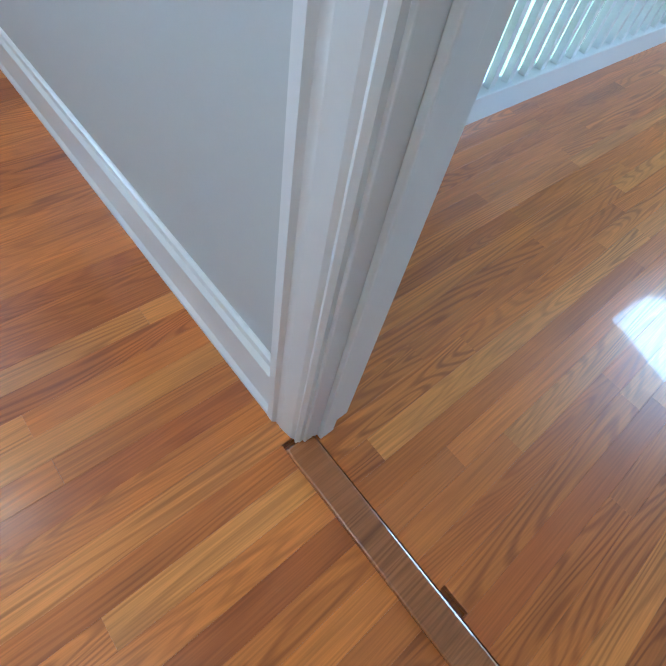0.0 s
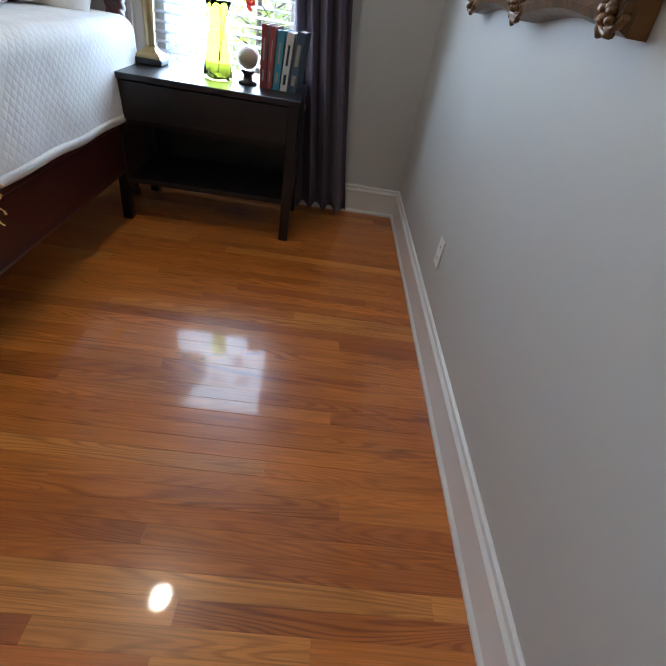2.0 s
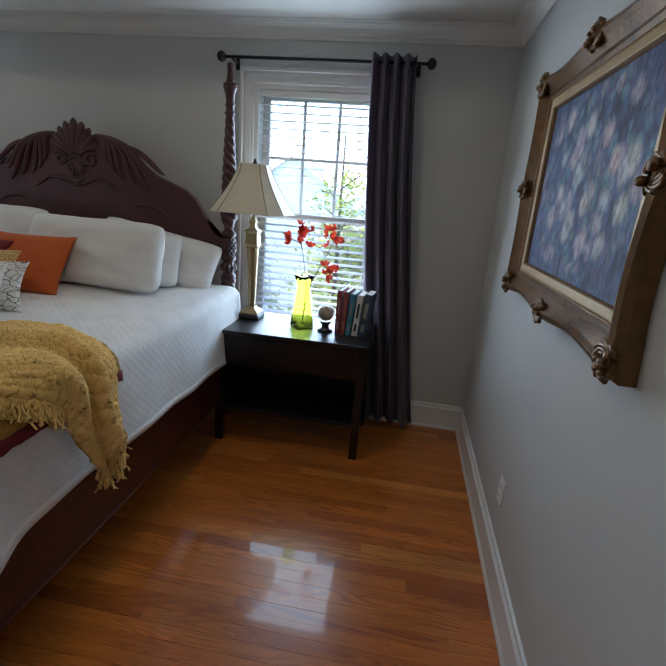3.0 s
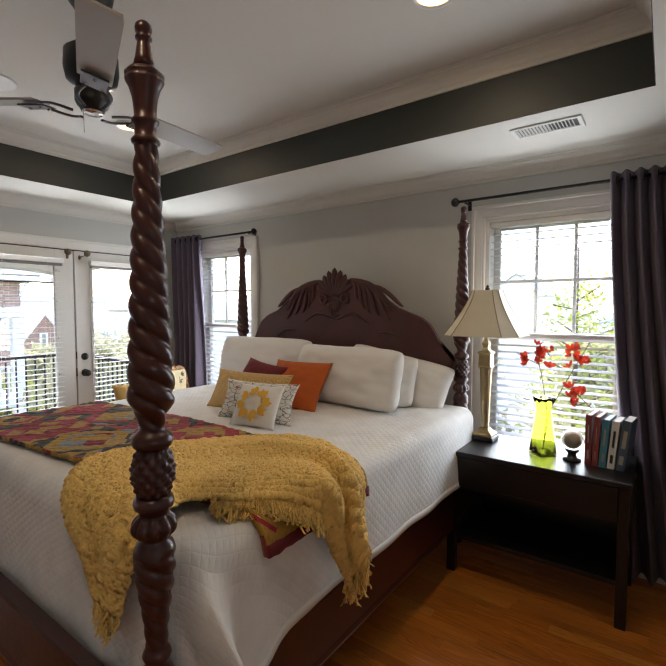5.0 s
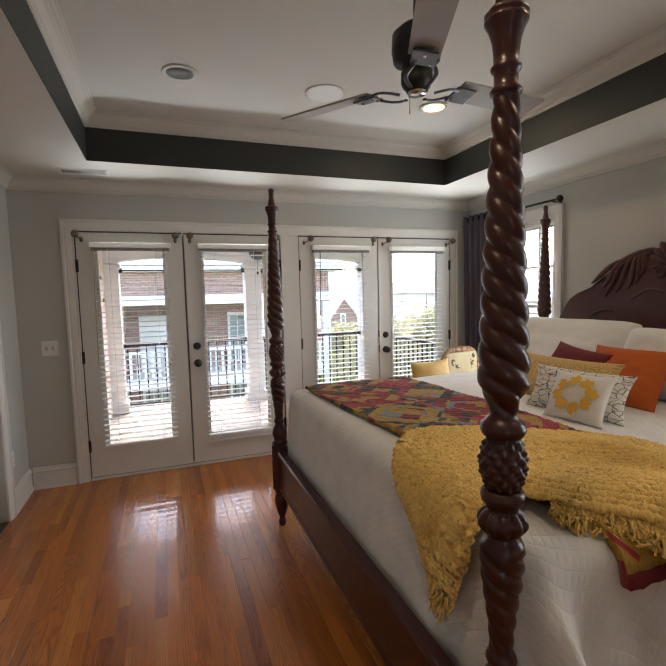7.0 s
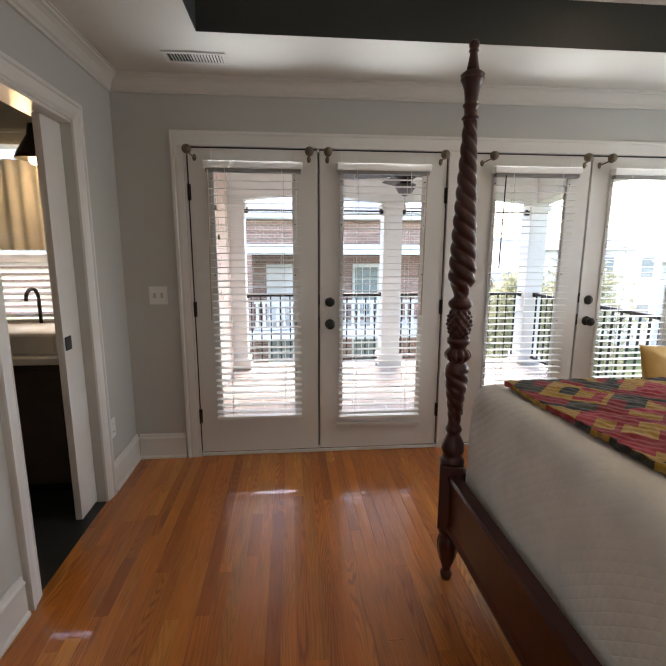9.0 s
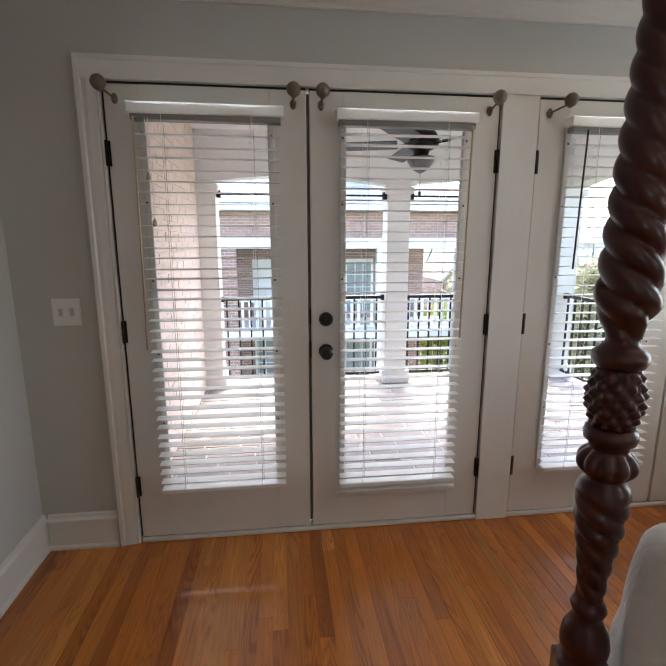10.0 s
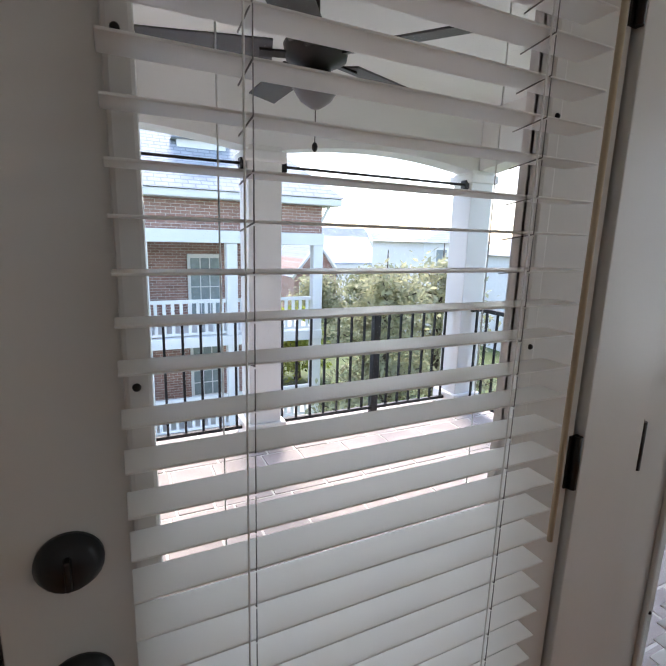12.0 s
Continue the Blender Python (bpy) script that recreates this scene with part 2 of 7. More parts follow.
        def flowers(size, seed_shift, stops):
            vo, mp = field("cells", (1.5, 1.0, 1), size)
            mp.inputs["Location"].default_value = (seed_shift, seed_shift * 0.7, 0)
            va = n.new("ShaderNodeVectorMath")
            sc = n.new("ShaderNodeVectorMath")
            sc.operation, sc.inputs["Scale"].default_value = "SCALE", 0.028
            l.new(n2.outputs["Color"], sc.inputs[0])
            l.new(mp.outputs[0], va.inputs[0])
            l.new(sc.outputs["Vector"], va.inputs[1])
            l.new(va.outputs[0], vo.inputs["Vector"])
            cs = n.new("ShaderNodeSeparateColor")
            l.new(vo.outputs["Color"], cs.inputs[0])
            hue = ramp(math_node("FRACT", math_node("ADD", cs.outputs[0], math_node("MULTIPLY", n2.outputs["Fac"], 0.35))), stops, "LINEAR")
            shape = math_node("SUBTRACT", 1.0, math_node("MULTIPLY", math_node("SUBTRACT", vo.outputs["Distance"], 0.30), 3.6))
            shape = math_node("MINIMUM", math_node("MAXIMUM", shape, 0.0), 1.0)
            return hue, math_node("MULTIPLY", shape, math_node("GREATER_THAN", cs.outputs[1], 0.12))
        dx, dy = math_node("SUBTRACT", u, 0.50), math_node("SUBTRACT", v, 0.55)
        rad = math_node("ADD", math_node("MULTIPLY", math_node("MULTIPLY", dx, dx), 1.1), math_node("MULTIPLY", dy, dy))
        inside = math_node("MINIMUM", math_node("MAXIMUM", math_node("MULTIPLY", math_node("SUBTRACT", 0.46, math_node("ADD", rad, math_node("MULTIPLY", field("noise", (1, 1, 1), 4)[0].outputs["Fac"], 0.32))), 8.0), 0.0), 1.0)
        out = ground
        for size, seed_shift, stops, amount in ((13, 3.1, [(0.0, (0.10, 0.26, 0.30)), (0.4, (0.20, 0.30, 0.42)), (0.7, (0.14, 0.24, 0.20)), (1.0, (0.34, 0.22, 0.36))], 0.85), (7.0, 0.0, [(0.0, (0.56, 0.36, 0.44)), (0.25, (0.66, 0.62, 0.52)), (0.5, (0.44, 0.38, 0.50)), (0.75, (0.64, 0.50, 0.50)), (1.0, (0.50, 0.56, 0.58))], 0.95)):
            hue, shape = flowers(size, seed_shift, stops)
            mx = n.new("ShaderNodeMix")
            mx.data_type = "RGBA"
            l.new(math_node("MULTIPLY", math_node("MULTIPLY", shape, inside), amount), mx.inputs["Factor"])
            l.new(out, mx.inputs["A"])
            l.new(hue, mx.inputs["B"])
            out = mx.outputs["Result"]
        mx = n.new("ShaderNodeMix")
        mx.data_type, mx.blend_type = "RGBA", "MULTIPLY"
        mx.inputs["Factor"].default_value = 0.8
        l.new(out, mx.inputs["A"])
        l.new(ramp(n2.outputs["Fac"], [(0.36, (0.3, 0.3, 0.36)), (0.58, (1.0, 1.0, 1.0))], "LINEAR"), mx.inputs["B"])
        out = mx.outputs["Result"]
        height = n2.outputs["Fac"]
        b.inputs["Roughness"].default_value, b.inputs["Specular IOR Level"].default_value = 0.6, 0.25
    elif kind == "abstract":
        ns = n.new("ShaderNodeTexNoise")
        ns.inputs["Scale"].default_value, ns.inputs["Detail"].default_value = 3, 6
        l.new(uv.outputs[0], ns.inputs["Vector"])
        out = ramp(ns.outputs["Fac"], [(0.3, (0.10, 0.19, 0.38)), (0.55, (0.17, 0.28, 0.50)), (0.75, (0.26, 0.36, 0.55))], "LINEAR")
        b.inputs["Roughness"].default_value = 0.55
    else:
        a = math_node("ABSOLUTE", math_node("SUBTRACT", math_node("FRACT", math_node("MULTIPLY", math_node("ADD", u, v), 66.0)), 0.5))
        c = math_node("ABSOLUTE", math_node("SUBTRACT", math_node("FRACT", math_node("MULTIPLY", math_node("SUBTRACT", u, v), 66.0)), 0.5))
        height = math_node("SQRT", math_node("MINIMUM", a, c))
        ns = n.new("ShaderNodeTexNoise")
        ns.inputs["Scale"].default_value = 25
        l.new(uv.outputs[0], ns.inputs["Vector"])
        out = ramp(ns.outputs["Fac"], [(0.3, (0.76, 0.75, 0.73)), (0.7, (0.85, 0.84, 0.82))], "LINEAR")
    l.new(out, b.inputs["Base Color"])
    if height:
        bp = n.new("ShaderNodeBump")
        bp.inputs["Strength"].default_value, bp.inputs["Distance"].default_value = 0.32, 0.006
        l.new(height, bp.inputs["Height"])
        l.new(bp.outputs["Normal"], b.inputs["Normal"])
    return m


WALL = mat("wall_paint", (0.515, 0.51, 0.48), 0.6, var=0.03, scale=1.5, bump=0.08, bscale=180)
CEIL = mat("ceiling_paint", (0.66, 0.63, 0.575), 0.7, var=0.03, scale=1.2, bump=0.06, bscale=150)
TRIM = mat("trim_paint", (0.72, 0.70, 0.665), 0.35, var=0.03, scale=3, bump=0.04, bscale=90)
DARKBAND = mat("tray_paint", (0.030, 0.036, 0.034), 0.55, var=0.08, scale=2, bump=0.06)
OAK = plank_mat("oak_strip", [(0.0, (0.46, 0.128, 0.018)), (0.13, (0.58, 0.185, 0.028)), (0.28, (0.47, 0.134, 0.018)), (0.44, (0.61, 0.200, 0.031)), (0.58, (0.51, 0.148, 0.020)), (0.74, (0.69, 0.270, 0.052)), (0.87, (0.37, 0.096, 0.015)), (0.95, (0.58, 0.182, 0.026))], 0.28, 0.48)
THRESH = plank_mat("threshold_oak", [(0.0, (0.30, 0.10, 0.025)), (1.0, (0.32, 0.11, 0.03))], 0.25, 0.6)
MAHOG2 = mat("carved_mahogany", (0.074, 0.0195, 0.0175), 0.5, var=0.22, scale=7, bump=0.12, bscale=40)
MAHOG = mat("mahogany", (0.058, 0.0105, 0.0075), 0.34, var=0.25, scale=9, bump=0.06, bscale=45, coat=0.12)
ESPRESSO = mat("espresso_wood", (0.0065, 0.0045, 0.0052), 0.33, var=0.25, scale=4, bump=0.0, bscale=8)
QUILT_W = uv_pattern("white_quilting", "quilting")
PATCH = uv_pattern("patchwork", "patchwork")
LINEN = mat("white_linen", (0.80, 0.775, 0.74), 0.9, var=0.04, scale=7, bump=0.25, bscale=350, sheen=0.2)
THROW = mat("mustard_yarn", (0.95, 0.62, 0.20), 0.95, var=0.08, scale=30, bump=0.7, bscale=260)
ORANGE = mat("orange_cotton", (0.55, 0.11, 0.018), 0.9, var=0.08, scale=6, bump=0.2, bscale=300)
MAROON = mat("maroon_cotton", (0.16, 0.012, 0.018), 0.85, var=0.1, scale=6, bump=0.2, bscale=300)
SWIRL = uv_pattern("gold_brocade", "swirl")
FLORAL = uv_pattern("line_floral", "floral")
YELLOWP = mat("yellow_print", (0.84, 0.50, 0.085), 0.9, var=0.08, bump=0.2, bscale=300)
GOLDPIL = mat("gold_satin", (0.55, 0.33, 0.09), 0.6, var=0.1, bump=0.15, bscale=120)
BRONZE = mat("oil_rubbed_bronze", (0.022, 0.018, 0.016), 0.35, metal=0.6, var=0.15, bump=0.05)
KNOBWOOD = mat("aged_brass", (0.20, 0.16, 0.12), 0.45, metal=0.5, var=0.15, bump=0.05)
CHROME = mat("brushed_chrome", (0.55, 0.55, 0.55), 0.2, metal=1.0, var=0.05, bump=0.0)
BRASS = mat("antique_brass", (0.38, 0.29, 0.15), 0.33, metal=0.75, var=0.2, scale=20, bump=0.08)
SHADE = mat("cream_silk", (0.66, 0.60, 0.46), 0.8, var=0.05, scale=10, bump=0.2, bscale=200)
PLASTIC = mat("white_plastic", (0.78, 0.77, 0.74), 0.35, var=0.02, bump=0.0)
BLACK = mat("black_satin", (0.007, 0.007, 0.008), 0.4, var=0.2, bump=0.03)
GREYBLADE = mat("grey_blade", (0.34, 0.31, 0.28), 0.35, var=0.05, scale=3, bump=0.03)
GILT = mat("gilt_frame", (0.20, 0.095, 0.026), 0.36, metal=0.45, var=0.3, scale=18, bump=0.35, bscale=70, tint=(0.03, 0.017, 0.009))
PAINTING = uv_pattern("flower_painting", "painting")
BLUEART = uv_pattern("blue_painting", "abstract")
PINK = mat("pink_paint", (0.50, 0.24, 0.28), 0.6, bump=0.1)
WINDOWGLASS = clear_glass("window_glass", (1, 1, 1), 1.08)
LIMEGLASS = clear_glass("lime_glass", (0.74, 0.78, 0.20), 1.22, 0.02)
CRYSTAL = clear_glass("crystal", (1, 1, 1), 1.45)
STEM = mat("brown_stem", (0.09, 0.07, 0.03), 0.8)
def leaf_mat(*a, through_share=0.5, **k):
    """Thin sheets that let a share of the light through."""
    m = mat(*a, **k)
    n, l = m.node_tree.nodes, m.node_tree.links
    b = n["Principled BSDF"]
    tr, ms = n.new("ShaderNodeBsdfTranslucent"), n.new("ShaderNodeMixShader")
    l.new(b.inputs["Base Color"].links[0].from_socket, tr.inputs["Color"])
    ms.inputs["Fac"].default_value = through_share
    l.new(b.outputs[0], ms.inputs[1])
    l.new(tr.outputs[0], ms.inputs[2])
    l.new(ms.outputs[0], n["Material Output"].inputs["Surface"])
    return m


CURTAIN = leaf_mat("plum_curtain", (0.125, 0.095, 0.135), 0.8, var=0.10, scale=60, bump=0.3, bscale=260, sheen=0.2, through_share=0.22)
PETAL = leaf_mat("red_petal", (0.58, 0.045, 0.018), 0.7, var=0.25, scale=30, bump=0.2, through_share=0.35)
SLAT = leaf_mat("white_slat", (0.85, 0.84, 0.81), 0.4, var=0.03, scale=4, bump=0.03, through_share=0.08)
LEAF = leaf_mat("leaf_green", (0.46, 0.46, 0.29), 0.6, var=0.35, scale=3, bump=0.1)
LEAF2 = leaf_mat("leaf_dark", (0.34, 0.36, 0.21), 0.6, var=0.35, scale=3, bump=0.1)
BARK = mat("bark", (0.10, 0.075, 0.055), 0.9, var=0.3, scale=12, bump=0.6, bscale=30)
EXTWHITE = mat("exterior_white", (0.78, 0.78, 0.76), 0.55, var=0.04, scale=2, bump=0.06)
RAILMETAL = mat("black_iron", (0.025, 0.025, 0.027), 0.5, metal=0.3, var=0.15, bump=0.08)
PAVER = mat("stone_paver", (0.37, 0.325, 0.31), 0.75, var=0.2, scale=4, bump=0.35, bscale=50)
GROUT = mat("grout", (0.62, 0.60, 0.57), 0.9, var=0.08, bump=0.2)
PALEBRICK = mat("pale_brick", (0.80, 0.645, 0.57), 0.85, var=0.08, scale=14, bump=0.8, bscale=30)
REDBRICK = brick_mat("red_brick", (0.27, 0.155, 0.125), (0.37, 0.215, 0.175), (0.60, 0.57, 0.53), 2.1)
REDBRICK2 = brick_mat("red_brick_side", (0.29, 0.155, 0.12), (0.38, 0.21, 0.17), (0.60, 0.57, 0.53), 2.1, "YZ")
SHINGLE = brick_mat("grey_shingle", (0.30, 0.33, 0.36), (0.36, 0.39, 0.42), (0.22, 0.24, 0.26), 1.6, "XZ", 0.02)
SIDING = mat("pale_siding", (0.74, 0.75, 0.74), 0.7, var=0.05, bump=0.1)
GRASS = mat("lawn", (0.075, 0.11, 0.035), 0.9, var=0.35, scale=2, bump=0.5, bscale=40)
# pale base colour stands for what the far panes reflect
REFLECT_PANE = mat("reflect_pane", (0.30, 0.35, 0.35), 0.08, var=0.2, bump=0.0)
DARKTILE = mat("slate_tile", (0.020, 0.024, 0.027), 0.4, var=0.2, bump=0.1)
VANITY = mat("weathered_wood", (0.085, 0.065, 0.050), 0.6, var=0.3, scale=10, bump=0.2)
BULB = glow("warm_bulb", (1.0, 0.62, 0.25), 5)
CANGLOW = glow("lit_downlight", (1.0, 0.70, 0.30), 0.45)


# ---- mesh helpers ----
def box(bm, x0, x1, y0, y1, z0, z1, bev=0.0, m=None):
    r = bmesh.ops.create_cube(bm, size=1.0)
    vs = r["verts"]
    for v in vs:
        v.co = Vector(((x0 + x1) / 2 + v.co.x * (x1 - x0), (y0 + y1) / 2 + v.co.y * (y1 - y0), (z0 + z1) / 2 + v.co.z * (z1 - z0)))
    if bev:
        es = list({e for v in vs for e in v.link_edges})
        r = bmesh.ops.bevel(bm, geom=es, offset=bev, segments=2, profile=0.5, affect="EDGES")
        vs = list({v for f in r["faces"] for v in f.verts} | {v for v in vs if v.is_valid})
    if m is not None:
        for v in vs:
            v.co = m @ v.co
    return bm


def cube(*a, bev=0.0, m=None):
    return box(bmesh.new(), *a, bev=bev, m=m)


def tube(bm, pts, r, seg=8, flat=1.0):
    """A smooth bent bar along points, flattened across by flat."""
    rings = []
    for i, p in enumerate(pts):
        d = (pts[min(len(pts) - 1, i + 1)] - pts[max(0, i - 1)]).normalized()
        side = d.cross(Vector((0, 0, 1))).normalized()
        up = side.cross(d)
        rings.append([bm.verts.new(p + side * (r * math.cos(a)) + up * (r * flat * math.sin(a))) for a in [2 * math.pi * j / seg for j in range(seg)]])
    for a, b in zip(rings, rings[1:]):
        for j in range(seg):
            bm.faces.new((a[j], a[(j + 1) % seg], b[(j + 1) % seg], b[j])).smooth = True
    bm.faces.new(rings[0])
    bm.faces.new(rings[-1])
    return bm


def lathe(prof, seg=24, bm=None, m=None, shape=None):
    """Turned solid about z. prof: (r, z) pairs; shape(theta, z, r) may change the radius."""
    bm = bm or bmesh.new()
    rings = []
    for r, z in prof:
        ring = []
        for i in range(seg):
            a = 2 * math.pi * i / seg
            rr = shape(a, z, r) if shape else r
            co = Vector((rr * math.cos(a), rr * math.sin(a), z))
            ring.append(bm.verts.new(m @ co if m else co))
        rings.append(ring)
    for a, b in zip(rings, rings[1:]):
        for i in range(seg):
            f = bm.faces.new((a[i], a[(i + 1) % seg], b[(i + 1) % seg], b[i]))
            f.smooth = True
    for ring in (rings[0], rings[-1]):
        bm.faces.new(ring)
    bmesh.ops.recalc_face_normals(bm, faces=bm.faces[:])
    return bm


def rod(p, q, r, seg=10, bm=None):
    p, q = Vector(p), Vector(q)
    m = Matrix.Translation(p) @ (q - p).to_track_quat("Z", "Y").to_matrix().to_4x4()
    return lathe([(r, 0), (r, (q - p).length)], seg, bm, m)


def ball(c, r, bm=None, sx=1, sy=1, sz=1, seg=14):
    bm = bm or bmesh.new()
    g = bmesh.ops.create_uvsphere(bm, u_segments=seg, v_segments=seg // 2 + 2, radius=r)
    for v in g["verts"]:
        v.co = Vector((v.co.x * sx, v.co.y * sy, v.co.z * sz)) + Vector(c)
        for f in v.link_faces:
            f.smooth = True
    return bm


def extrude_profile(pts, y0, y1, axis="y", bm=None):
    """A closed outline of (a, z) pairs drawn out along an axis."""
    bm = bm or bmesh.new()
    def co(a, z, d):
        return (a, d, z) if axis == "y" else (d, a, z)
    lo = [bm.verts.new(co(a, z, y0)) for a, z in pts]
    hi = [bm.verts.new(co(a, z, y1)) for a, z in pts]
    k = len(pts)
    for i in range(k):
        bm.faces.new((lo[i], lo[(i + 1) % k], hi[(i + 1) % k], hi[i]))
    bm.faces.new(lo)
    bm.faces.new(hi)
    bmesh.ops.recalc_face_normals(bm, faces=bm.faces[:])
    return bm


def mesh_of(name, bm, material):
    me = bpy.data.meshes.new(name)
    bm.to_mesh(me)
    bm.free()
    for x in material if isinstance(material, (list, tuple)) else [material]:
        me.materials.append(x)
    return me


def part(name, bm, material, parent, label=""):
    ob = new(name, mesh_of(name, bm, material))
    ob.parent = parent
    return tagged(ob, label)


def again(ob, m):
    """The same piece once more under the same parent."""
    c = new(ob.name.split(".")[0], ob.data)
    c.parent = ob.parent
    c.matrix_basis = m
    if ob.get("label"):
        c["label"] = ob["label"]
    return c


def thing(name, label, category, group="", m=None, kind=""):
    e = new(name)
    e.empty_display_size = 0.05
    if m is not None:
        e.matrix_basis = m
    return tagged(e, label, category, group, kind)


def single(name, bm, material, label, category, group="", kind=""):
    return tagged(new(name, mesh_of(name, bm, material)), label, category, group, kind)


def setting(name, bm, material, label, category):
    return single(name, bm, material, label, category, kind="structure")


def cloth(f, nu, nv, smooth=True):
    bm = bmesh.new()
    uvl = bm.loops.layers.uv.new("UVMap")
    g = [[bm.verts.new(f(i / nu, j / nv)) for j in range(nv + 1)] for i in range(nu + 1)]
    for i in range(nu):
        for j in range(nv):
            fc = bm.faces.new((g[i][j], g[i + 1][j], g[i + 1][j + 1], g[i][j + 1]))
            fc.smooth = smooth
            for lp, (a, b) in zip(fc.loops, ((i, j), (i + 1, j), (i + 1, j + 1), (i, j + 1))):
                lp[uvl].uv = (a / nu, b / nv)
    return bm


def thicken(ob, t, offset=-1):
    s = ob.modifiers.new("thickness", "SOLIDIFY")
    s.thickness, s.offset = t, offset
    return ob


# ---- the room ----
W, E, S, N = -2.31, 1.91, -4.19, 0.74
SOF, BAND, TOP = 2.45, 2.67, 2.76
TX0, TX1, TY0, TY1 = -1.58, 1.27, -3.56, 0.125
DOORS = ((1.47, 0.652), (0.644, -0.203), (-0.387, -1.205), (-1.213, -2.055))
WIN = ((-0.80, 0.02), (-3.82, -3.02))
WZ0, WZ1 = 0.60, 2.12
T = 0.15


def wall_x(x0, x1, y0, y1, holes, z1=2.9):
    """A wall along y between x0 and x1; holes are (y0, y1, z0, z1)."""
    bm = bmesh.new()
    at = y0
    for a, b, lo, hi in sorted(holes):
        box(bm, x0, x1, at, a, 0, z1)
        if lo > 0:
            box(bm, x0, x1, a, b, 0, lo)
        box(bm, x0, x1, a, b, hi, z1)
        at = b
    box(bm, x0, x1, at, y1, 0, z1)
    return bm


def wall_y(x0, x1, y0, y1, holes, z1=2.9):
    bm = bmesh.new()
    at = x0
    for a, b, lo, hi in sorted(holes):
        box(bm, at, a, y0, y1, 0, z1)
        if lo > 0:
            box(bm, a, b, y0, y1, 0, lo)
        box(bm, a, b, y0, y1, hi, z1)
        at = b
    box(bm, at, x1, y0, y1, 0, z1)
    return bm


BATH = (-3.63, -2.91, 0.0, 2.06)
ENTRY = (0.575, 1.43, 0.0, 2.05)
setting("wall_west", wall_x(W - T, W, S - T, N + 0.11, [(a, b, WZ0, WZ1) for a, b in WIN]), WALL, "pale grey painted wall with two windows behind the bed", "wall")
setting("wall_east", wall_x(E, E + 0.13, S - T, N + 0.11, [BATH]), WALL, "pale grey painted wall with an opening to a bathroom", "wall")
setting("wall_south", wall_y(W, E, S - T, S, [(DOORS[3][1] - 0.01, DOORS[2][0] + 0.01, 0.0, 2.065), (DOORS[1][1] - 0.01, DOORS[0][0] + 0.01, 0.0, 2.065)]), WALL, "pale grey painted wall with two pairs of french doors", "wall")
setting("wall_north", wall_y(W, E, N, N + 0.11, [(ENTRY[0] - 0.012, ENTRY[1] + 0.012, 0.0, ENTRY[3] + 0.012)]), WALL, "pale grey painted wall with a doorway and a gilt-framed painting", "wall")

# ceiling with a raised tray
bm = bmesh.new()
box(bm, W, TX0, S, N, SOF, SOF + 0.04)
box(bm, TX1, E, S, N, SOF, SOF + 0.04)
box(bm, TX0, TX1, S, TY0, SOF, SOF + 0.04)
box(bm, TX0, TX1, TY1, N, SOF, SOF + 0.04)
box(bm, TX0 - 0.1, TX1 + 0.1, TY0 - 0.1, TY1 + 0.1, TOP, TOP + 0.1)
setting("ceiling", bm, CEIL, "off-white tray ceiling with a recessed upper panel", "ceiling")
def ring_moulding(x0, x1, y0, y1, prof):
    """A moulding mitred round a rectangle; prof: (inward, z) pairs."""
    bm = bmesh.new()
    rings = []
    for d, z in prof:
        rings.append([bm.verts.new(c) for c in ((x0 + d, y0 + d, z), (x1 - d, y0 + d, z), (x1 - d, y1 - d, z), (x0 + d, y1 - d, z))])
    for a, b in zip(rings, rings[1:]):
        for i in range(4):
            bm.faces.new((a[i], a[(i + 1) % 4], b[(i + 1) % 4], b[i]))
    bmesh.ops.recalc_face_normals(bm, faces=bm.faces[:])
    return bm


setting("tray_band", ring_moulding(TX0, TX1, TY0, TY1, [(0.0005, SOF + 0.0008), (0.003, SOF + 0.0008), (0.003, TOP), (-0.035, TOP), (-0.035, SOF + 0.042)]), DARKBAND, "charcoal painted band round the ceiling tray", "trim")
CROWN = [(0.002, -0.09), (0.012, -0.088), (0.014, -0.074), (0.024, -0.066), (0.03, -0.05), (0.042, -0.032), (0.06, -0.02), (0.072, -0.016), (0.076, -0.008), (0.086, -0.006), (0.088, -0.001)]
setting("crown_moulding", ring_moulding(W, E, S, N, [(d, SOF + z) for d, z in CROWN]), CEIL, "white crown moulding under the ceiling", "trim")
setting("tray_moulding", ring_moulding(TX0, TX1, TY0, TY1, [(d, TOP + z) for d, z in CROWN]), CEIL, "white crown moulding inside the ceiling tray", "trim")

BASE = [(0, 0), (0.026, 0), (0.026, 0.012), (0.017, 0.022), (0.016, 0.135), (0.021, 0.140), (0.021, 0.148), (0.012, 0.158), (0.010, 0.172), (0.004, 0.176), (0, 0.176)]


def baseboard(axis, wall, sign, a, b):
    pts = [(wall + sign * d, z) for d, z in BASE]
    return extrude_profile(pts, a, b, axis)


bm = baseboard("x", N, -1, W + 0.026, 0.4785)
setting("baseboard", bm, TRIM, "white baseboard with a moulded top along the wall", "baseboard")
setting("baseboard", baseboard("x", N, -1, 1.54, E - 0.026), TRIM, "white baseboard with a moulded top along the wall", "baseboard")
setting("baseboard", baseboard("y", W, 1, S + 0.026, N), TRIM, "white baseboard with a moulded top along the wall", "baseboard")
setting("baseboard", baseboard("y", E, -1, -2.80, N), TRIM, "white baseboard with a moulded top along the wall", "baseboard")
setting("baseboard", baseboard("y", E, -1, S, -3.735), TRIM, "white baseboard with a moulded top along the wall", "baseboard")
setting("baseboard", baseboard("x", S, 1, 1.575, E - 0.026), TRIM, "white baseboard with a moulded top along the wall", "baseboard")
